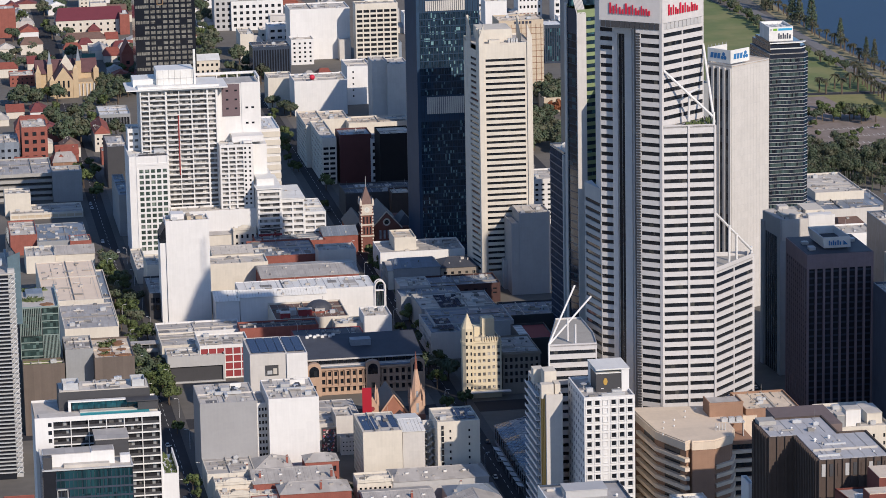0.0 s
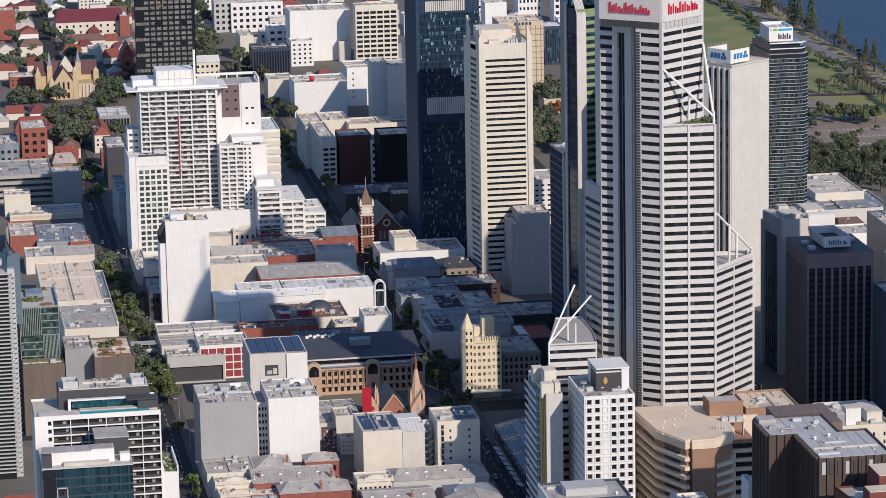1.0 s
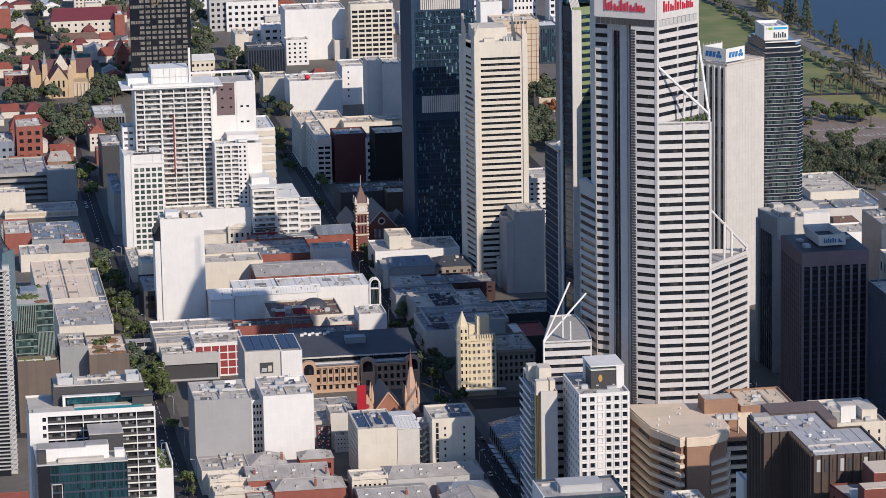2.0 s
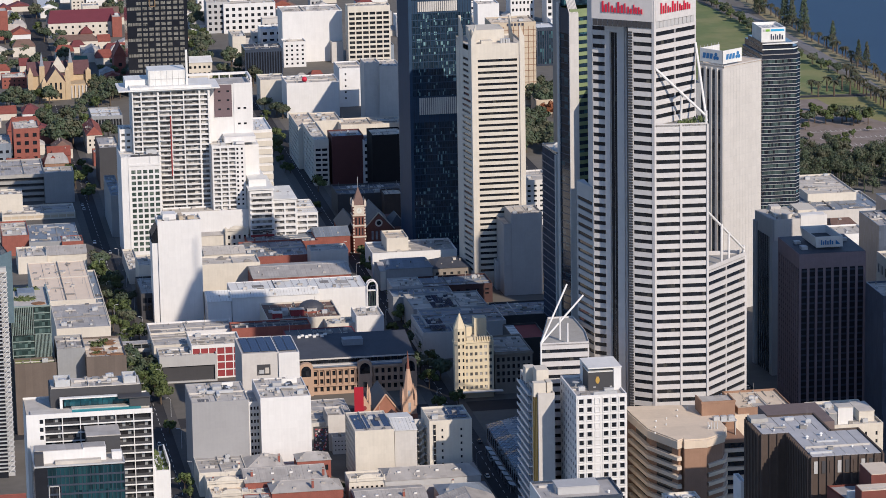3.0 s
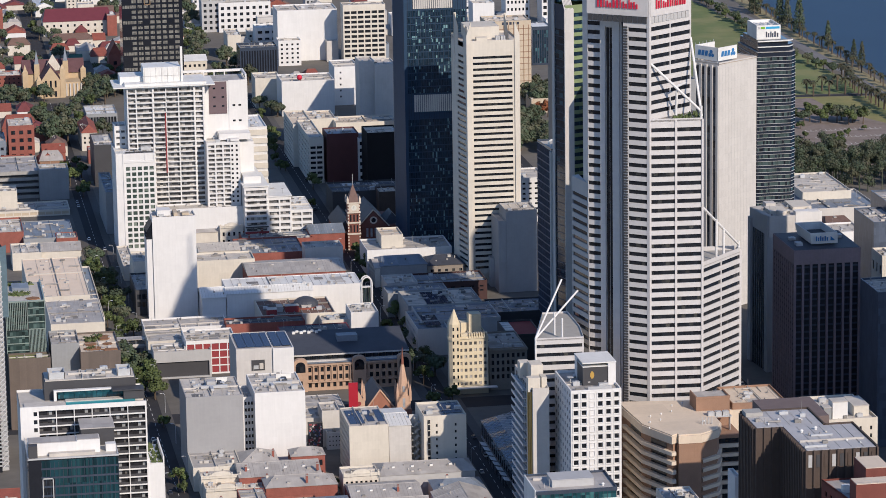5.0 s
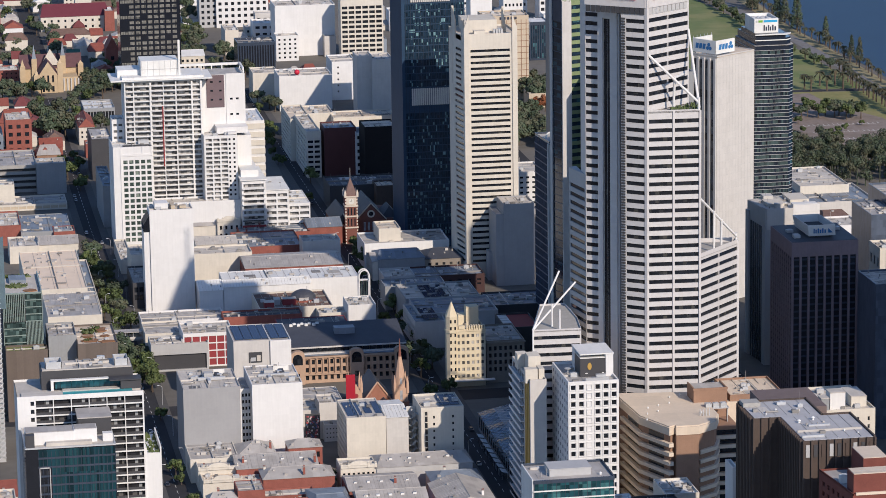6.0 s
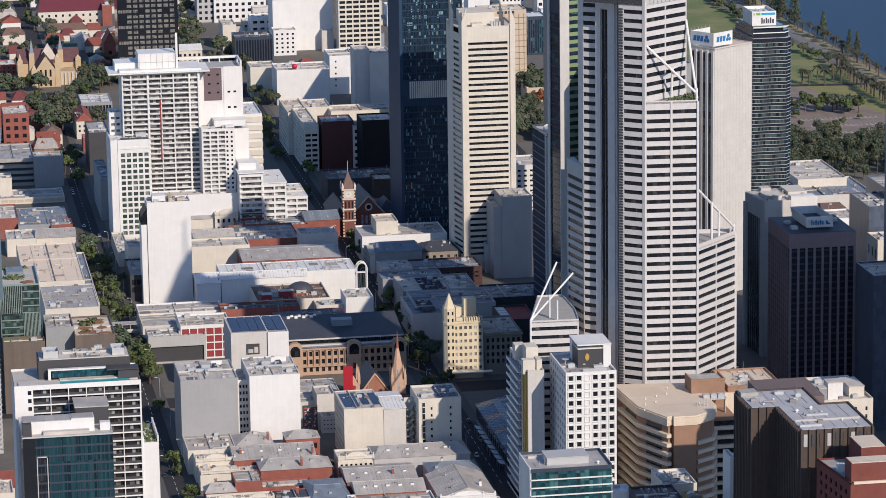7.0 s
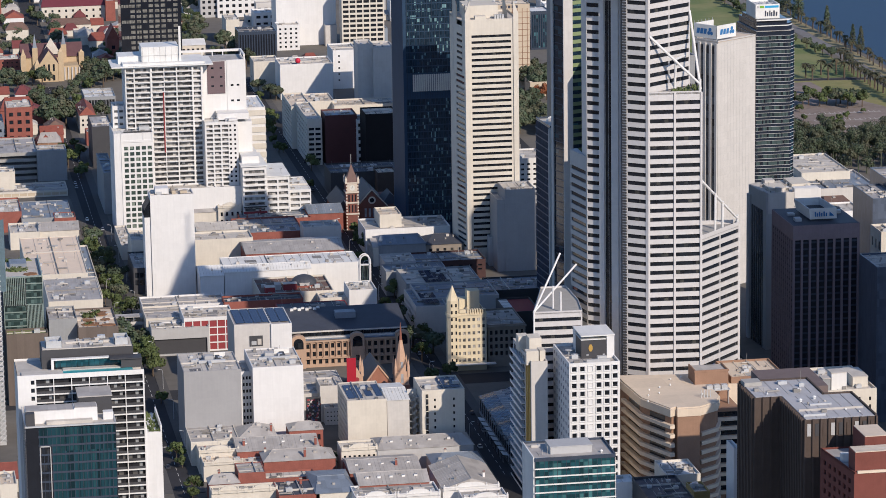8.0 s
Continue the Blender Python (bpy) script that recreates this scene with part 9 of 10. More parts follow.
# along the left-hand street
left_near = [(1640, 5), (1652, -4), (1660, 5), (1668, -3), (1676, 4), (1684, -5), (1690, 3), (1698, -2), (1706, 5), (1714, -6), (1745, -6), (1756, -5), (1790, -7), (1822, -5), (1850, -6), (1866, -5), (1880, -4), (1892, -6), (1905, -5), (1922, -6)]
left_far = [(1934, -4), (1643, 5), (1646, -3), (1671, 5), (1702, -5), (1730, 2), (1738, -7), (1760, 3), (1772, -2), (1800, 2), (1816, 0), (1836, 3), (1860, 2), (1876, 0), (1890, 1), (1905, -6), (2130, 2), (2150, 5), (2165, -3), (2190, 6), (2210, -4), (2230, 4)]
for y, dx in left_near + left_far:
    plant(KINDS[rt_.choice((0, 1, 1, 2))], 122 + dx + rt_.uniform(-1, 1), y, 0, rt_.uniform(0.85, 1.25), rt_.uniform(0, 6))
for x, y, k, sc in ((126.1, 1588.3, 0, 0.90), (124.3, 1490.7, 1, 0.90), (125.8, 1480.2, 3, 0.90), (126.9, 1438.3, 1, 0.85), (125.7, 1430.9, 0, 0.80)):
    plant(KINDS[k], x, y, 0, sc, x + y)
# along the middle street
for y, dx in ((1600, -6), (1606, 5), (1690, -3), (1704, 6), (1735, 4), (1752, -5), (1790, 5), (1822, 5), (1850, -4), (1885, 5), (1905, 3), (1914, 6), (1930, 5), (2060, -5), (2120, 4), (2180, -5), (2240, -6), (2183, -9), (2211, -8), (2279, -3), (2352, -3), (2373, 1), (2252, -8), (2262, -5)):
    plant(KINDS[rt_.choice((0, 1, 3))], 262 + dx + rt_.uniform(-1, 1), y, 0, rt_.uniform(0.85, 1.2), rt_.uniform(0, 6))
# round the cathedral and along the far end of the left-hand street
close_spots = [(108, 2478), (113, 2470), (104, 2462), (119, 2464), (150, 2478), (156, 2490), (162, 2482), (160, 2500), (168, 2495), (172, 2508), (165, 2470), (155, 2462), (148, 2456), (170, 2474), (141, 2440), (150, 2430), (119, 2366), (126, 2372), (112, 2358), (130, 2356), (121, 2350), (108, 2372), (136, 2364), (138, 2404), (100, 2440), (92, 2452)]
street_spots = [(88, 2470), (96, 2480), (140, 2310), (145, 2330), (150, 2322), (96, 2600), (104, 2612), (90, 2625), (110, 2640), (98, 2655), (118, 2600), (112, 2680), (104, 2700), (140, 2640), (141, 2665), (142, 2690), (140, 2720), (143, 2750), (141, 2780), (144, 2810), (143, 2840), (142, 2870), (100, 2740), (92, 2770), (104, 2800), (98, 2830)]
yard_spots = [(180, 2560), (172, 2570), (186, 2575), (164, 2560), (178, 2600), (185, 2610), (190, 2600), (232, 2560), (238, 2580), (244, 2600), (236, 2620), (246, 2640), (238, 2660), (250, 2500), (244, 2520), (252, 2540), (230, 2700), (240, 2720), (225, 2800), (205, 2850), (198, 2840), (212, 2860), (158, 2503), (154, 2528), (163, 2478), (152, 2446)]
far_spots = [(168, 2500), (174, 2488), (116, 2421), (113, 2357), (121, 2352), (131, 2342), (126, 2346), (111, 2837), (114, 2763), (106, 2695), (131, 2862), (129, 2788), (129, 2745), (191, 2877), (254, 2829), (253, 2769), (253, 2726), (244, 2700), (250, 2657), (246, 2672), (250, 2745), (240, 2690)]
spots = close_spots + street_spots + yard_spots + far_spots
for x, y in spots:
    plant(KINDS[rt_.choice((1, 2, 2, 4))], x + rt_.uniform(-1.5, 1.5), y + rt_.uniform(-3, 3), 0, rt_.uniform(0.8, 1.2), rt_.uniform(0, 6))
# the square between the towers, with one autumn tree
AUT = tree_kind(6, 5.5, 11.0, LEAFRED, "rust-red autumn tree with a rounded crown", 12)
for x, y, s in ((448, 2318, 1.0), (455, 2326, 1.15), (451, 2334, 0.9)):
    plant(AUT, x, y, 0, s, s * 3)
for k in range(26):
    plant(KINDS[rt_.choice((2, 4, 4))], rt_.uniform(405, 452), rt_.uniform(2190, 2306), 0, rt_.uniform(0.9, 1.3), rt_.uniform(0, 6))
for k in range(9):
    plant(KINDS[4], 447 + rt_.uniform(-10, 22), rt_.uniform(2345, 2420), 0, 1.2, k)
for x, y, sc in ((112, 2304, 1.35), (119, 2300, 1.5), (126, 2306, 1.35), (116, 2312, 1.3), (123, 2313, 1.4), (152, 2440, 1.1), (161, 2449, 1.2)):
    plant(KINDS[4 if x % 2 else 2], x, y, 0, sc, x)
for x, y in ((265, 2400), (268, 2416), (271, 2380), (274, 2370), (256, 2262)):
    plant(KINDS[2], x, y, 0, 1.0, x)
# the riverside: rows of park trees, palms and tall pines
for y in range(2442, 2860, 9):
    x = max(679, 692 - (y - 2440) * 0.19) + rt_.uniform(-4, 3)
    plant(KINDS[rt_.choice((1, 2, 2))], x, y + rt_.uniform(-3, 3), 0, rt_.uniform(0.6, 0.85), y)
for y in range(2300, 2800, 12):
    plant(PALMS[y % 2], 712 + rt_.uniform(-3, 2), y + rt_.uniform(-3, 3), 0, rt_.uniform(0.8, 1.15), y)
for x, y in ((649.5, 2369), (651.7, 2359.5), (662.8, 2377), (662.5, 2357), (673.9, 2377), (675.6, 2362)):
    plant(PALMS[int(x + y) % 2], x, y, 0, rt_.uniform(1.15, 1.35), x)
for y in range(2252, 2424, 9):
    plant(PALMS[y % 2], 684 + max(0, y - 2360) * 0.11 + rt_.uniform(-1, 1), y, 0, rt_.uniform(1.05, 1.3), y)
for x, y, s in ((703.5, 2727, 1.1), (708.7, 2667, 1.15), (713.0, 2660, 1.0), (712.6, 2623, 1.25), (715, 2549, 0.9), (716, 2482, 0.75), (717, 2464, 0.8), (706, 2740, 1.0)):
    plant(PINE, x, y, 0, s, x)
for x, y, k, sc in ((611, 2262, 1, 1.05), (617, 2257, 2, 0.95), (623, 2264, 1, 1.15), (629, 2258, 1, 1.0), (605, 2256, 2, 0.95), (636, 2266, 1, 1.2), (640, 2257, 2, 1.0), (645, 2246, 1, 1.15), (650, 2254, 2, 1.05),
                    (656, 2249, 1, 1.2), (654, 2262, 2, 1.0), (645, 2264, 2, 1.1), (632, 2306, 3, 1.0), (637, 2303, 3, 0.7), (614, 2176, 1, 0.9), (621, 2180, 3, 1.0), (628, 2152, 3, 1.1), (634, 2208, 3, 0.9), (627, 2203, 0, 0.7),
                    (600, 2236, 3, 1.0), (610, 2240, 3, 0.9), (640, 2150, 1, 0.8), (655, 2140, 3, 1.1), (604, 2208, 3, 0.8), (650, 2226, 3, 0.6), (618, 2198, 3, 0.7)):
    plant(KINDS[k], x, y, 0, sc, x * y)


def wood():
    """The dense dark wood beside the car park: a mass of crowns."""
    rng = random.Random(12)
    a = Acc()
    for k in range(260):
        x, y = rng.uniform(520, 650), rng.uniform(2030, 2122)
        if x < 606:
            y += 38 * rng.random() ** 1.5
        h, r = rng.uniform(7, 17), rng.uniform(2.6, 5)
        a.beam((x, y, 0), (x, y, h), 0.3, 5)
        leaf_clump(a, x, y, h, r, 150, rng, 0.42)
        for j in range(3):
            t = rng.uniform(0, 6.28)
            leaf_clump(a, x + 0.6 * r * math.cos(t), y + 0.6 * r * math.sin(t), h - r * rng.uniform(0.2, 0.9), 0.7 * r, 80, rng, 0.4)
    a.thing("wood", LEAFDARK, "dense wood of dark green park trees", "wood", "stuff")


wood()


# ---------- the far town: small houses in rows ----------
def far_houses():
    rng = random.Random(33)
    roofs = [TILE, TILE, TILEBROWN, ROOFGREY, ROOFPALE, mat("maroon_tile", (0.16, 0.045, 0.045), 0.8, 0.2, 0.4)]
    walls = [BRICK, CREAM, WHITE, CREAM]
    names = {TILE: "red tiled", TILEBROWN: "brown tiled", ROOFGREY: "grey metal", ROOFPALE: "pale metal"}
    zones = [(60, 112, 2180, 2340, 12), (62, 106, 2380, 2440, 5), (150, 176, 2600, 2640, 3), (145, 240, 2625, 2700, 12), (148, 250, 2730, 2990, 24), (60, 112, 2560, 2960, 24), (150, 190, 2520, 2550, 3), (300, 420, 2680, 2980, 22), (430, 560, 2560, 2960, 26), (272, 350, 2420, 2500, 12), (268, 320, 2600, 2690, 8)]
    for x0, x1, y0, y1, n in zones:
        for k in range(n):
            x, y = rng.uniform(x0, x1), rng.uniform(y0, y1)
            if 116 < x < 136 or any(abs(x - p[0]) < 9 and abs(y - p[1]) < 12 for p in spots[:26]):
                continue
            w, d, h = rng.uniform(9, 18), rng.uniform(10, 20), rng.uniform(4, 8)
            rf = rng.choice(roofs)
            flat = rng.random() < (0.55 if x > 280 else 0.1)
            if flat:
                block("apartment_building", "pale flat roofed building in the far town", x, x + w, y, y + d, h + (rng.uniform(2, 12) if y > 2559 else 0), rng.choice((WHITE, CREAM, PALE, MIDGREY)), rng.choice((ROOFPALE, ROOFWHITE, ROOFGREY)), n=2, f=dict(nx=3, nz=2, w=0.5, h=0.4, low=1, high=1.5), group="far buildings")
            else:
                block("house", names.get(rf, "maroon tiled") + " roofed house in the far town", x, x + w, y, y + d, h, rng.choice(walls), rf, shape="gable", rise=rng.uniform(3, 5), hip=rng.choice((0, 3, 4)), along=rng.choice("xy"), cat="house", group="far houses")


far_houses()


# ---------- streets: kerbs, lines and cars ----------
def car_kind(material, label):
    th = thing("car", 0, 0, 0, label, "car", "parked cars")
    a = Acc()
    a.prism([(-0.9, -2.2), (0.9, -2.2), (0.95, 0), (0.9, 2.2), (-0.9, 2.2), (-0.95, 0)], 0.3, 0.85, [(-0.85, -2.1), (0.85, -2.1), (0.9, 0), (0.85, 2.1), (-0.85, 2.1), (-0.9, 0)])
    a.part("body", material, th)
    b = Acc()
    b.prism([(-0.8, -1.2), (0.8, -1.2), (0.8, 1.6), (-0.8, 1.6)], 0.85, 1.4, [(-0.62, -0.6), (0.62, -0.6), (0.62, 1.2), (-0.62, 1.2)])
    b.part("cabin_glass", WIN, th)
    c = Acc()
    c.box(-0.62, 0.62, -0.6, 1.2, 1.4, 1.45)
    c.part("car_roof", material, th)
    for y in (-1.4, 1.35):
        for x in (-0.9, 0.72):
            w = Acc()
            w.beam((x, y, 0.33), (x + 0.18, y, 0.33), 0.33, 10)
            w.part("wheel", CHARCOAL, th)
    return th


CARS = [car_kind(mat("white_car_paint", (0.7, 0.7, 0.7), 0.3, 0.02), "white parked car at the kerb"), car_kind(mat("dark_car_paint", (0.03, 0.03, 0.04), 0.3, 0.02), "dark grey car on the street"), car_kind(mat("silver_car_paint", (0.35, 0.36, 0.38), 0.3, 0.02, metal=0.5), "silver car on the street")]
rc = random.Random(6)
first = {0, 1, 2}
for xs, ys in (((119.6, 126.6), (1480, 2230)), ((258.8, 265.2), (1470, 2200)), ((399, 409), (1560, 1700))):
    for k in range(20 if xs[0] < 300 else 3):
        i = rc.randrange(3)
        x, y = rc.choice(xs), rc.uniform(*ys)
        if i in first:
            first.discard(i)
            CARS[i].location = (x, y, 0.02)
        else:
            copy_thing(CARS[i], Matrix.Translation((x, y, 0.02)))

for xc, y0, y1 in ((123, 1440, 2460), (262, 1440, 2460)):
    a = Acc()
    for y in range(y0, y1, 9):
        a.box(xc - 0.08, xc + 0.08, y, y + 4.5, 0.012, 0.02)
    a.thing("road_line_%s" % ("left" if xc < 200 else "middle"), LINE, "dashed white centre line of the street", "road line", "structure")


def street_lamp(x, y, arm):
    th = thing("street_lamp", x, y, 0, "grey steel street lamp with a curved arm", "street lamp", "street lamps")
    a = Acc()
    a.beam((x, y, 0), (x, y, 8.5), 0.11, 6)
    a.part("pole", STEEL, th)
    a = Acc()
    for t in range(5):
        q0, q1 = t * 0.3927, (t + 1) * 0.3927
        a.beam((x + arm * 1.3 * (1 - math.cos(q0)), y, 8.5 + 1.3 * math.sin(q0)), (x + arm * 1.3 * (1 - math.cos(q1)), y, 8.5 + 1.3 * math.sin(q1)), 0.08, 5)
    a.part("arm", STEEL, th)
    a = Acc()
    a.box(min(x + arm * 1.3, x + arm * 2.3), max(x + arm * 1.3, x + arm * 2.3), y - 0.18, y + 0.18, 9.7, 9.85)
    a.part("lamp_head", ROOFWHITE, th)


for y in range(1480, 1960, 55):
    street_lamp(116.8, y, 1), street_lamp(129.4, y + 25, -1), street_lamp(255.6, y + 12, 1)

# market awnings along the middle street
for k in range(8):
    th = thing("awning", 265.8, 1461 + 8.2 * k, 0, "white awning over the footpath", "awning", "street awnings")
    a = Acc()
    a.poly((264.4, 1458 + 8.2 * k, 3.6), (267.2, 1458 + 8.2 * k, 3.0), (267.2, 1464 + 8.2 * k, 3.0), (264.4, 1464 + 8.2 * k, 3.6))
    a.poly((264.4, 1464 + 8.2 * k, 3.55), (267.2, 1464 + 8.2 * k, 2.95), (267.2, 1458 + 8.2 * k, 2.95), (264.4, 1458 + 8.2 * k, 3.55))
    a.part("canopy", ROOFWHITE, th)
    for x, y in ((264.6, 1458.3), (264.6, 1463.7), (267.0, 1458.3), (267.0, 1463.7)):
        b = Acc()
        b.beam((x, y + 8.2 * k, 0), (x, y + 8.2 * k, 3.1), 0.06, 5)
        b.part("post", STEEL, th)


# ---------- roof gardens, solar roofs and other roof-top things ----------
def shrubs(th, x0, x1, y0, y1, z, n, seed, material=None):
    """Low planting as one rough bed."""
    r = random.Random(seed)
    a = Acc()
    for k in range(n):
        leaf_clump(a, r.uniform(x0, x1), r.uniform(y0, y1), z + 0.3, r.uniform(0.5, 1.3), 14, r, 0.3)
    tagged(a.part("planting", material or LEAF, th), "", "", "", "stuff")


def bed(th, cx, cy, rx, ry, z, seed, material, h=0.35):
    r = random.Random(seed)
    a = Acc()
    a.prism([(cx + rx * r.uniform(0.7, 1.1) * math.cos(t * 0.5236), cy + ry * r.uniform(0.7, 1.1) * math.sin(t * 0.5236)) for t in range(12)], z, z + h)
    a.part("garden_bed", material, th)


SOIL = mat("red_gravel", (0.24, 0.12, 0.06), 0.9, 0.25, 0.5)


def green_glass_block():
    th = thing("office_building", 66, 1632, 0, "green glass office block with slim fins and roof garden", "office building")
    x0, x1, y0, y1, z = 56.1, 74.0, 1612.0, 1652.0, 58.8
    extra(th, "wall", CHARCOAL, (x0, x1, y0, y1, 0, z - 0.8))
    FIN = mat("pale_green_fin", (0.22, 0.28, 0.265), 0.4, 0.1, 0.4)
    mid, zm = (x0 + x1) / 2 + 1.2, z - 13.5
    for a0, a1, b0, b1, fins in ((x0, mid, zm, z, True), (mid, x1, zm, z, False), (x0, mid, z - 27, zm, False), (mid, x1, z - 27, zm, True)):
        for k in range(4):
            h = (b1 - b0) / 4
            pane(th, ((a0 + a1) / 2, y0 - 0.08, b0 + h * (k + 0.5)), a1 - a0 - 0.3, h * 0.82, 0, OFFICEGREEN)
            if not fins:
                extra(th, "floor_edge", FIN, (a0, a1, y0 - 0.35, y0, b0 + h * k - 0.15, b0 + h * k + 0.25))
        if fins:
            n = 12
            for k in range(n):
                u = a0 + (k + 0.5) * (a1 - a0) / n
                extra(th, "fin", FIN, (u - 0.14, u + 0.14, y0 - 0.7, y0 - 0.1, b0, b1))
    extra(th, "side_fin", FIN, (x0 - 0.3, x0, y0 - 0.6, y0 + 0.2, z - 27, z), (x1, x1 + 0.3, y0 - 0.6, y0 + 0.2, z - 27, z))
    extra(th, "parapet", FIN, (x0 - 0.3, x1 + 0.3, y0 - 0.6, y0 + 0.1, z - 0.3, z + 0.4), (x1 - 0.2, x1 + 0.3, y0, y1, z - 1, z + 1.2))
    extra(th, "roof", ROOFPALE, (x0, x1 - 0.2, y0 + 0.1, y1, z - 0.8, z - 0.3))
    extra(th, "roof_glass", ROOFBLUE, (x0 + 4, x0 + 12, y0 + 22, y0 + 33, z - 0.3, z + 1.4))
    extra(th, "roof_slope", GREY, (x0 - 5, x0, y0 + 2, y1 - 8, 0, z - 6))
    bed(th, x0 + 13, y0 + 6, 3.4, 3.2, z - 0.3, 1, SOIL), bed(th, x0 + 7, y0 + 16, 5, 4, z - 0.3, 2, GRASS), bed(th, x0 + 9, y0 + 36, 7, 3, z - 0.3, 3, GRASS)
    shrubs(th, x0 + 2, x0 + 12, y0 + 12, y0 + 20, z - 0.2, 20, 4), shrubs(th, x0 + 1, x0 + 14, y0 + 34, y0 + 39, z - 0.2, 26, 5)


OFFICEGREEN = cell_glass("office_green_glass", (0.025, 0.045, 0.045), (0.10, 0.16, 0.155), 0.3, 1.4, 1.7)
green_glass_block()


def garden_terrace():
    th = thing("roof_garden", 98, 1616, 36, "roof garden with red gravel beds and clipped planting", "roof garden")
    z = 36.2
    bed(th, 96, 1604, 5, 3.5, z, 6, SOIL), bed(th, 103, 1601, 4.5, 2.4, z, 7, SOIL), bed(th, 95, 1613, 4, 4, z, 8, SOIL), bed(th, 103, 1612, 2.5, 2.5, z, 9, SOIL), bed(th, 101, 1624, 5, 5, z, 10, SOIL), bed(th, 96, 1622, 4, 4, z, 11, GRASS)
    shrubs(th, 92, 101, 1616, 1630, z + 0.3, 30, 12), shrubs(th, 93, 97, 1602, 1606, z + 0.3, 6, 13)


garden_terrace()


def solar_roofs():
    for label, x0, x1, y0, y1, z, nx, ny in (("dark solar panels in rows on the cream building's roof", 200.6, 207.4, 1486, 1509, 25.0, 2, 4), ("dark solar panels in a row beside the first array", 208.8, 212.2, 1489, 1508, 25.0, 1, 5), ("narrow dark solar array on the pale roof", 213.4, 216.4, 1488, 1508, 25.0, 1, 4),
                                             ("dark solar panels on the tower roof", 241, 249.8, 1480, 1497, 29.3, 2, 6), ("large dark solar array covering the office roof", 162.5, 187.5, 1592, 1619, 35.6, 6, 6),
                                             ("blue solar panels on the shaded mall roof", 277, 289, 1745, 1772, 14.3, 4, 5), ("blue solar panels beside the roof edge", 269, 277, 1700, 1722, 14.2, 3, 4)):
        th = thing("solar_array", (x0 + x1) / 2, (y0 + y1) / 2, z, label, "solar panels", "roof solar arrays")
        solar_rows(th, x0, x1, y0, y1, z, nx, ny)


solar_roofs()


def roof_works():
    """Plant and ducts on the two blank office blocks."""
    for x0, x1, y, z in ((136, 153, 1512, 35.9), (163, 182, 1511, 36.2)):
        th = thing("roof_plant", (x0 + x1) / 2, y + 10, z, "grey roof ducts and fan units on the flat roof", "roof plant", "roof plant")
        extra(th, "duct", STEEL, (x0 + 2, x1 - 3, y + 8, y + 9.4, z + 0.2, z + 1.5))
        extra(th, "duct", STEEL, (x0 + 6, x0 + 7.4, y + 3, y + 8, z + 0.2, z + 1.4))
        extra(th, "duct", CHARCOAL, (x1 - 7, x1 - 5, y + 9.4, y + 16, z + 0.2, z + 1.8))
        extra(th, "fan_box", MIDGREY, (x0 + 5, x0 + 9, y + 11, y + 15, z, z + 2.6))
        extra(th, "fan_box", STEEL, (x0 + 11, x0 + 13, y + 11, y + 13, z, z + 1.9))
        extra(th, "screen", ROOFWHITE, (x0 + 10, x1 - 2, y + 19, y + 19.3, z, z + 2.2))
    th = thing("roof_plant", 171, 1590, 20, "small recessed plant window with steel units", "roof plant", "roof plant")
    extra(th, "opening", CHARCOAL, (168.3, 174.5, 1587.7, 1588, 25.5, 30.5))
    extra(th, "unit", STEEL, (169.2, 171.5, 1587.5, 1587.7, 26.2, 28.0))
    extra(th, "unit", ROOFPALE, (172, 173.8, 1587.5, 1587.7, 26.2, 29.0))


roof_works()


def ledges():
    """Dark glazed lean-to on the slab tower's side, with its sloping screen."""
    th = thing("glazed_lean_to", 141, 1811, 0, "dark glazed lean-to on the slab tower's side", "lean-to")
    a = Acc()
    a.poly((137.6, 1804.5, 47), (140.7, 1804.5, 52), (140.7, 1818.5, 52), (137.6, 1818.5, 47))
    a.poly((137.6, 1804.5, 43), (140.7, 1804.5, 43), (140.7, 1804.5, 52), (137.6, 1804.5, 47))
    a.poly((137.6, 1818.5, 43), (137.6, 1804.5, 43), (137.6, 1804.5, 47), (137.6, 1818.5, 47))
    a.part("glazing", WIN, th)
    extra(th, "wall", WHITE, (137.6, 140.7, 1804.5, 1818.5, 0, 43))
    th = thing("roof_box", 152, 1811, 55, "white roof box with tan hatches on the slab tower", "roof box")
    extra(th, "box", WHITE, (144, 151, 1808, 1816, 54.5, 57.5))
    extra(th, "hatch", BEIGE, (152.5, 154.5, 1806, 1816, 54.5, 56.4))
    extra(th, "hatch", BEIGE, (157, 160.5, 1806.5, 1810, 54.5, 56.0))


ledges()


# ---------- chimneys, skylights and ornate parapets of the old roofs ----------
def chimney(x, y, z, h, material):
    th = thing("chimney", x, y, z, "old masonry chimney stack on a shop roof", "chimney", "chimneys")
    extra(th, "stack", material, (x - 0.5, x + 0.5, y - 0.4, y + 0.4, z - 1.0, z + h))
    extra(th, "cap", CONCRETE, (x - 0.65, x + 0.65, y - 0.55, y + 0.55, z + h, z + h + 0.25))
    for u in (-0.25, 0.25):
        a = Acc()
        a.prism([(x + u + 0.16 * math.cos(t * 1.0472), y + 0.16 * math.sin(t * 1.0472)) for t in range(6)], z + h + 0.25, z + h + 0.8)
        a.part("pot", TILE, th)


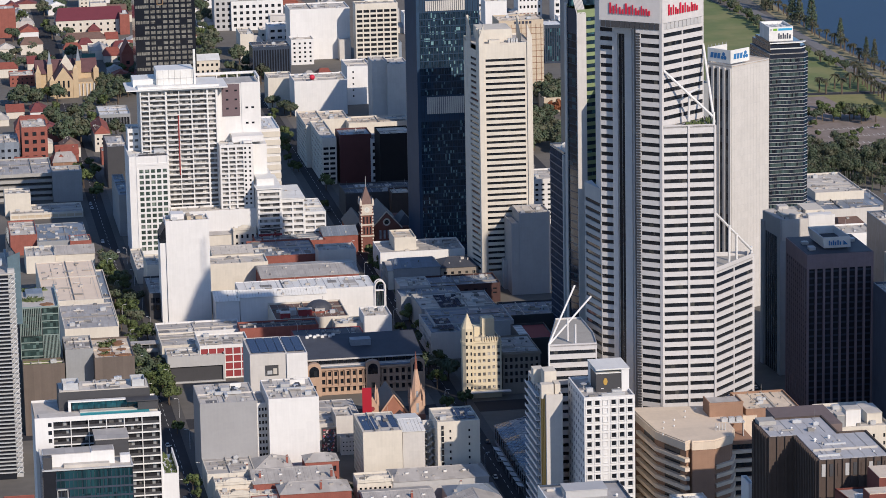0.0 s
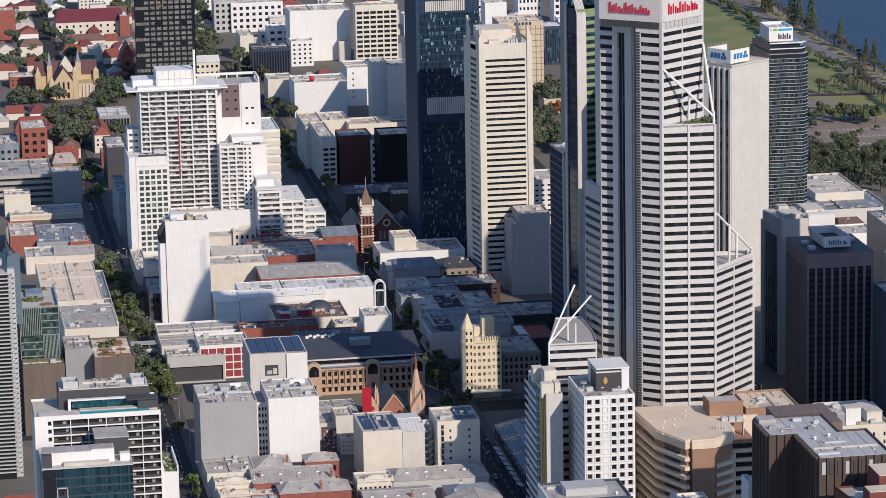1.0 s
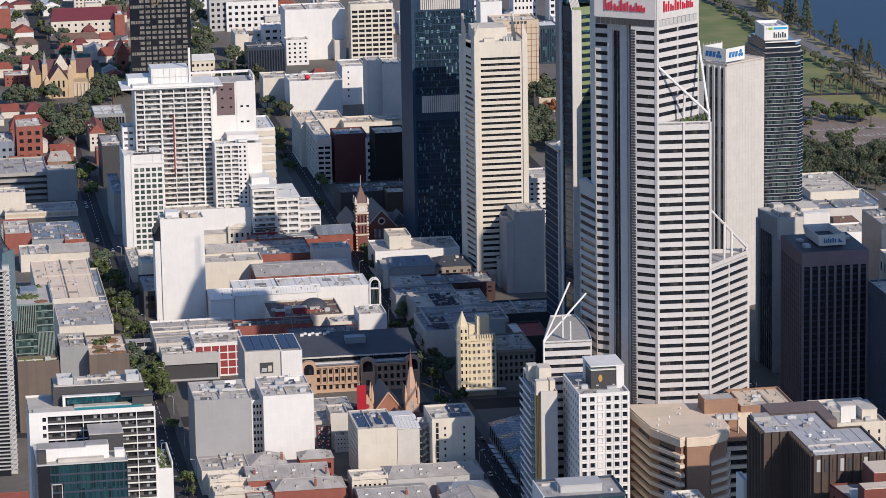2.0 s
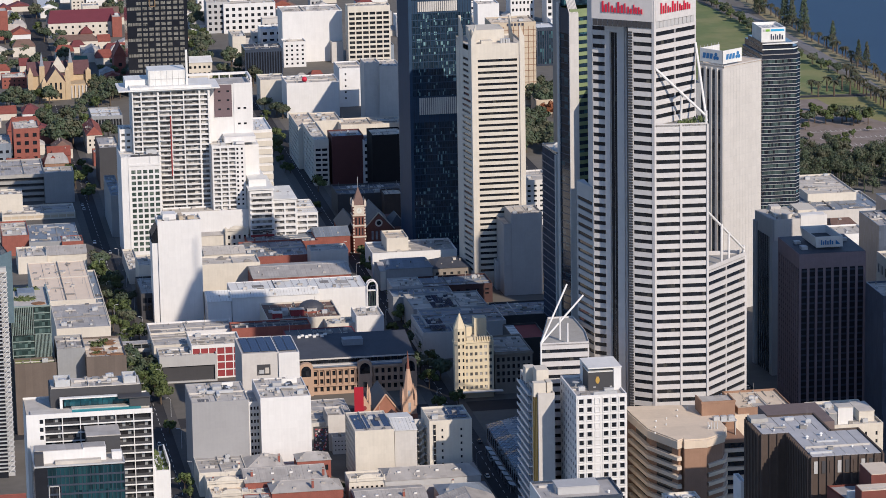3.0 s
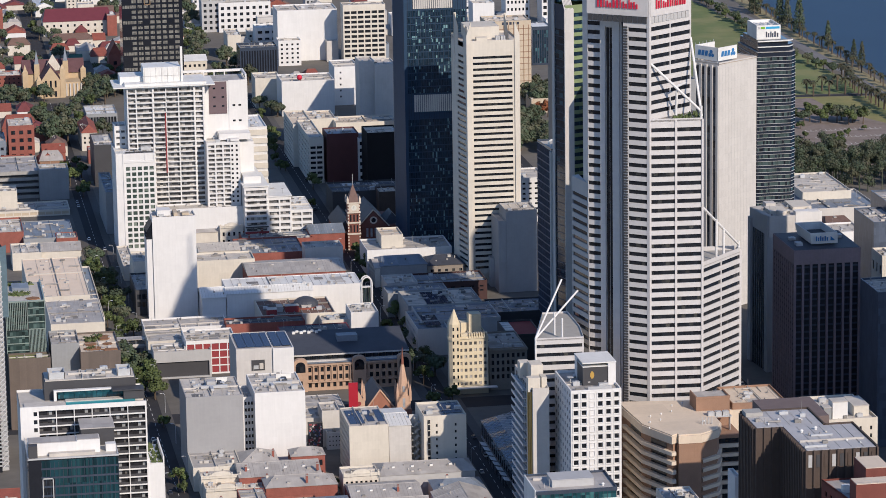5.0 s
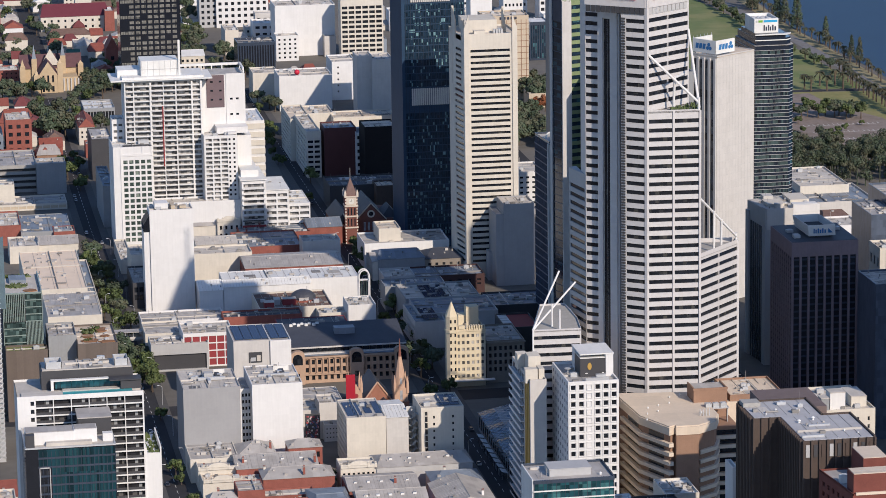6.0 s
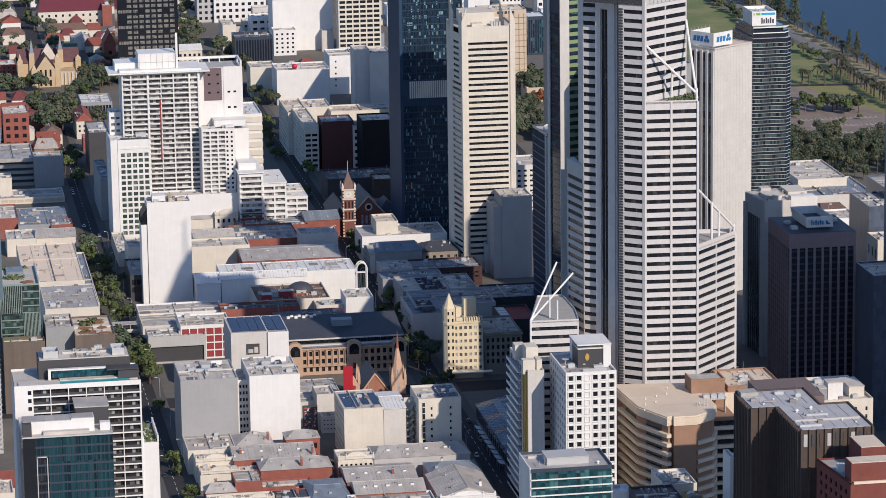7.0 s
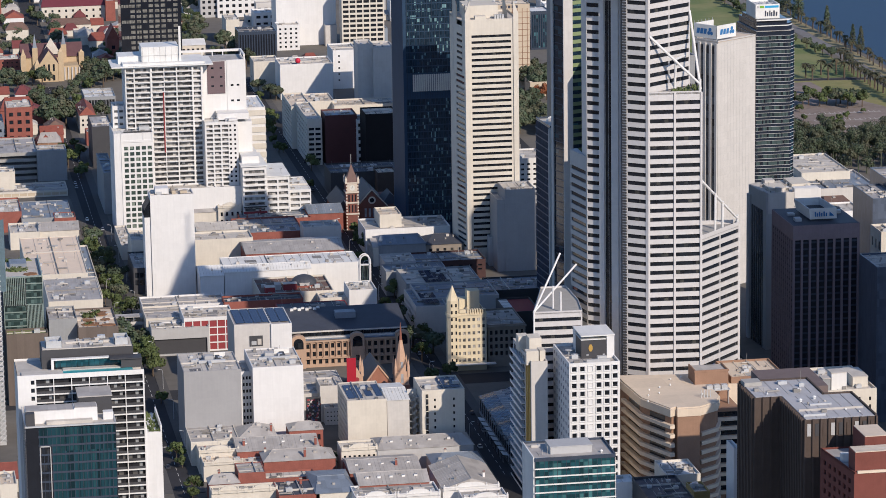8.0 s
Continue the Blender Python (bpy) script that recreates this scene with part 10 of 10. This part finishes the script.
for x, y, z, h, m in ((152, 1470, 11, 2.4, BRICK), (166, 1487, 13, 2.2, BRICK), (176, 1448, 12, 2.2, BRICK), (160, 1458, 10, 2.4, CREAM), (183, 1466, 12, 2.0, BRICK), (148, 1485, 10, 2.6, CREAM), (135, 1470, 9, 2.4, CREAM), (170, 1415, 9, 2.0, BRICK), (137, 1430, 10, 2.0, BRICK), (213, 1430, 10.5, 1.8, BRICK), (246, 1402, 11, 1.8, WHITE), (236, 1440, 11, 1.6, CREAM), (99, 2228, 9, 3, BRICK), (90, 2335, 13, 3, BRICK), (206, 1938, 11, 2, BRICK), (215, 1952, 11, 2, BRICK), (186, 1966, 14, 2, CREAM)):
    chimney(x, y, z, h, m)


def skylight(x, y, z, w, d):
    th = thing("skylight", x, y, z, "small white framed skylight set in a metal roof", "skylight", "skylights")
    extra(th, "kerb", ROOFWHITE, (x - w / 2, x + w / 2, y - d / 2, y + d / 2, z - 1.2, z + 0.35))
    extra(th, "glazing", WINPALE, (x - w / 2 + 0.12, x + w / 2 - 0.12, y - d / 2 + 0.12, y + d / 2 - 0.12, z + 0.35, z + 0.42))


for k in range(5):
    skylight(197 + 5.2 * k, 1407.5, 11.9, 1.5, 1.2), skylight(196 + 5.6 * k, 1432, 10.6, 1.3, 1.1)
for k in range(4):
    skylight(153 + 8.2 * k, 1471.5, 11.8, 1.4, 1.2), skylight(215 + 8.4 * k, 1457, 13.0, 1.4, 1.2)


def ornate_parapet(x0, x1, y, z, material, rise=2.6):
    """A street front raised in a curved pediment between urn-topped piers."""
    th = thing("ornate_parapet", (x0 + x1) / 2, y, z, "old shop parapet with a curved pediment and urns", "parapet", "ornate parapets")
    c, w = (x0 + x1) / 2, (x1 - x0) / 2
    top = [(x1, z + 0.9), (c + 0.55 * w, z + 0.9)] + [(c + 0.5 * w * math.cos(t * math.pi / 8), z + 1.0 + (rise - 1.0) * math.sin(t * math.pi / 8)) for t in range(9)] + [(c - 0.55 * w, z + 0.9), (x0, z + 0.9)]
    ring = [(x0, z - 0.6), (x1, z - 0.6)] + top
    a = Acc()
    a.poly(*[(u, y, v) for u, v in ring]), a.poly(*[(u, y + 0.5, v) for u, v in reversed(ring)])
    for p, q in zip(ring, ring[1:] + ring[:1]):
        a.poly((q[0], y, q[1]), (p[0], y, p[1]), (p[0], y + 0.5, p[1]), (q[0], y + 0.5, q[1]))
    a.part("pediment", material, th)
    for u in (x0 + 0.3, c - 0.55 * w, c + 0.55 * w, x1 - 0.3):
        extra(th, "pier", material, (u - 0.4, u + 0.4, y - 0.2, y + 0.7, z - 0.6, z + 1.3))
        b = Acc()
        oct_ = lambda r: [(u + r * math.cos(t * math.pi / 4), y + 0.25 + r * math.sin(t * math.pi / 4)) for t in range(8)]
        b.prism(oct_(0.14), z + 1.3, z + 1.55, oct_(0.36)), b.prism(oct_(0.36), z + 1.55, z + 2.0, oct_(0.08))
        b.part("urn", material, th)
    extra(th, "moulding", material, (x0, x1, y - 0.25, y, z + 0.5, z + 0.75))


for x0, x1, y, z, m in ((132.2, 149.6, 1467.8, 10, CREAM), (133.2, 150, 1455.0, 8, CREAM), (131.8, 146, 1408.5, 9, CREAM), (146.2, 159.4, 1408.5, 9, CREAM), (189.4, 206, 1384.4, 10, WHITE), (206.6, 224.6, 1384.4, 10, WHITE), (227.4, 251.0, 1393.0, 9, WHITE), (233.2, 251.8, 1376.7, 9, WHITE), (192.5, 208.1, 1451.2, 12, CREAM), (191.2, 204.2, 1953.5, 15, CREAM)):
    ornate_parapet(x0, x1, y, z, m)


# ---------- last small things ----------
def roof_ball():
    th = thing("roof_ball", 289.8, 2371.5, 24.0, "red ball on a short post on the white building", "roof ornament")
    bm = bmesh.new()
    bmesh.ops.create_uvsphere(bm, u_segments=16, v_segments=10, radius=1.9)
    for v in bm.verts:
        v.co.z += 2.6
    me = bpy.data.meshes.new("ball")
    bm.to_mesh(me)
    bm.free()
    me.materials.append(SIGNRED)
    ob = new("ball", me)
    ob.parent = th
    a = Acc()
    a.beam((289.8, 2371.5, 23.6), (289.8, 2371.5, 25.2), 0.25, 8)
    a.part("post", STEEL, th)


roof_ball()
# more trees: the shaded middle street, the far end of it, and the yards in front
for x, y, s, k in ((258, 1640, 1.0, 1), (266, 1655, 1.1, 2), (258, 1668, 1.0, 2), (265, 1680, 0.9, 1), (257, 1712, 1.0, 2), (266, 1745, 0.9, 1), (265, 1775, 1.0, 1),
                   (269, 2412, 1.0, 2), (256, 2436, 1.0, 2), (270, 2452, 0.9, 1), (258, 2478, 1.0, 2), (268, 2500, 1.1, 4), (259, 2530, 1.0, 2), (266, 2556, 1.0, 4), (262, 2590, 1.1, 4), (268, 2620, 1.0, 2), (186.5, 1452, 0.8, 0), (189, 1462, 0.9, 1)):
    plant(KINDS[k], x, y, 0, s, x + y)
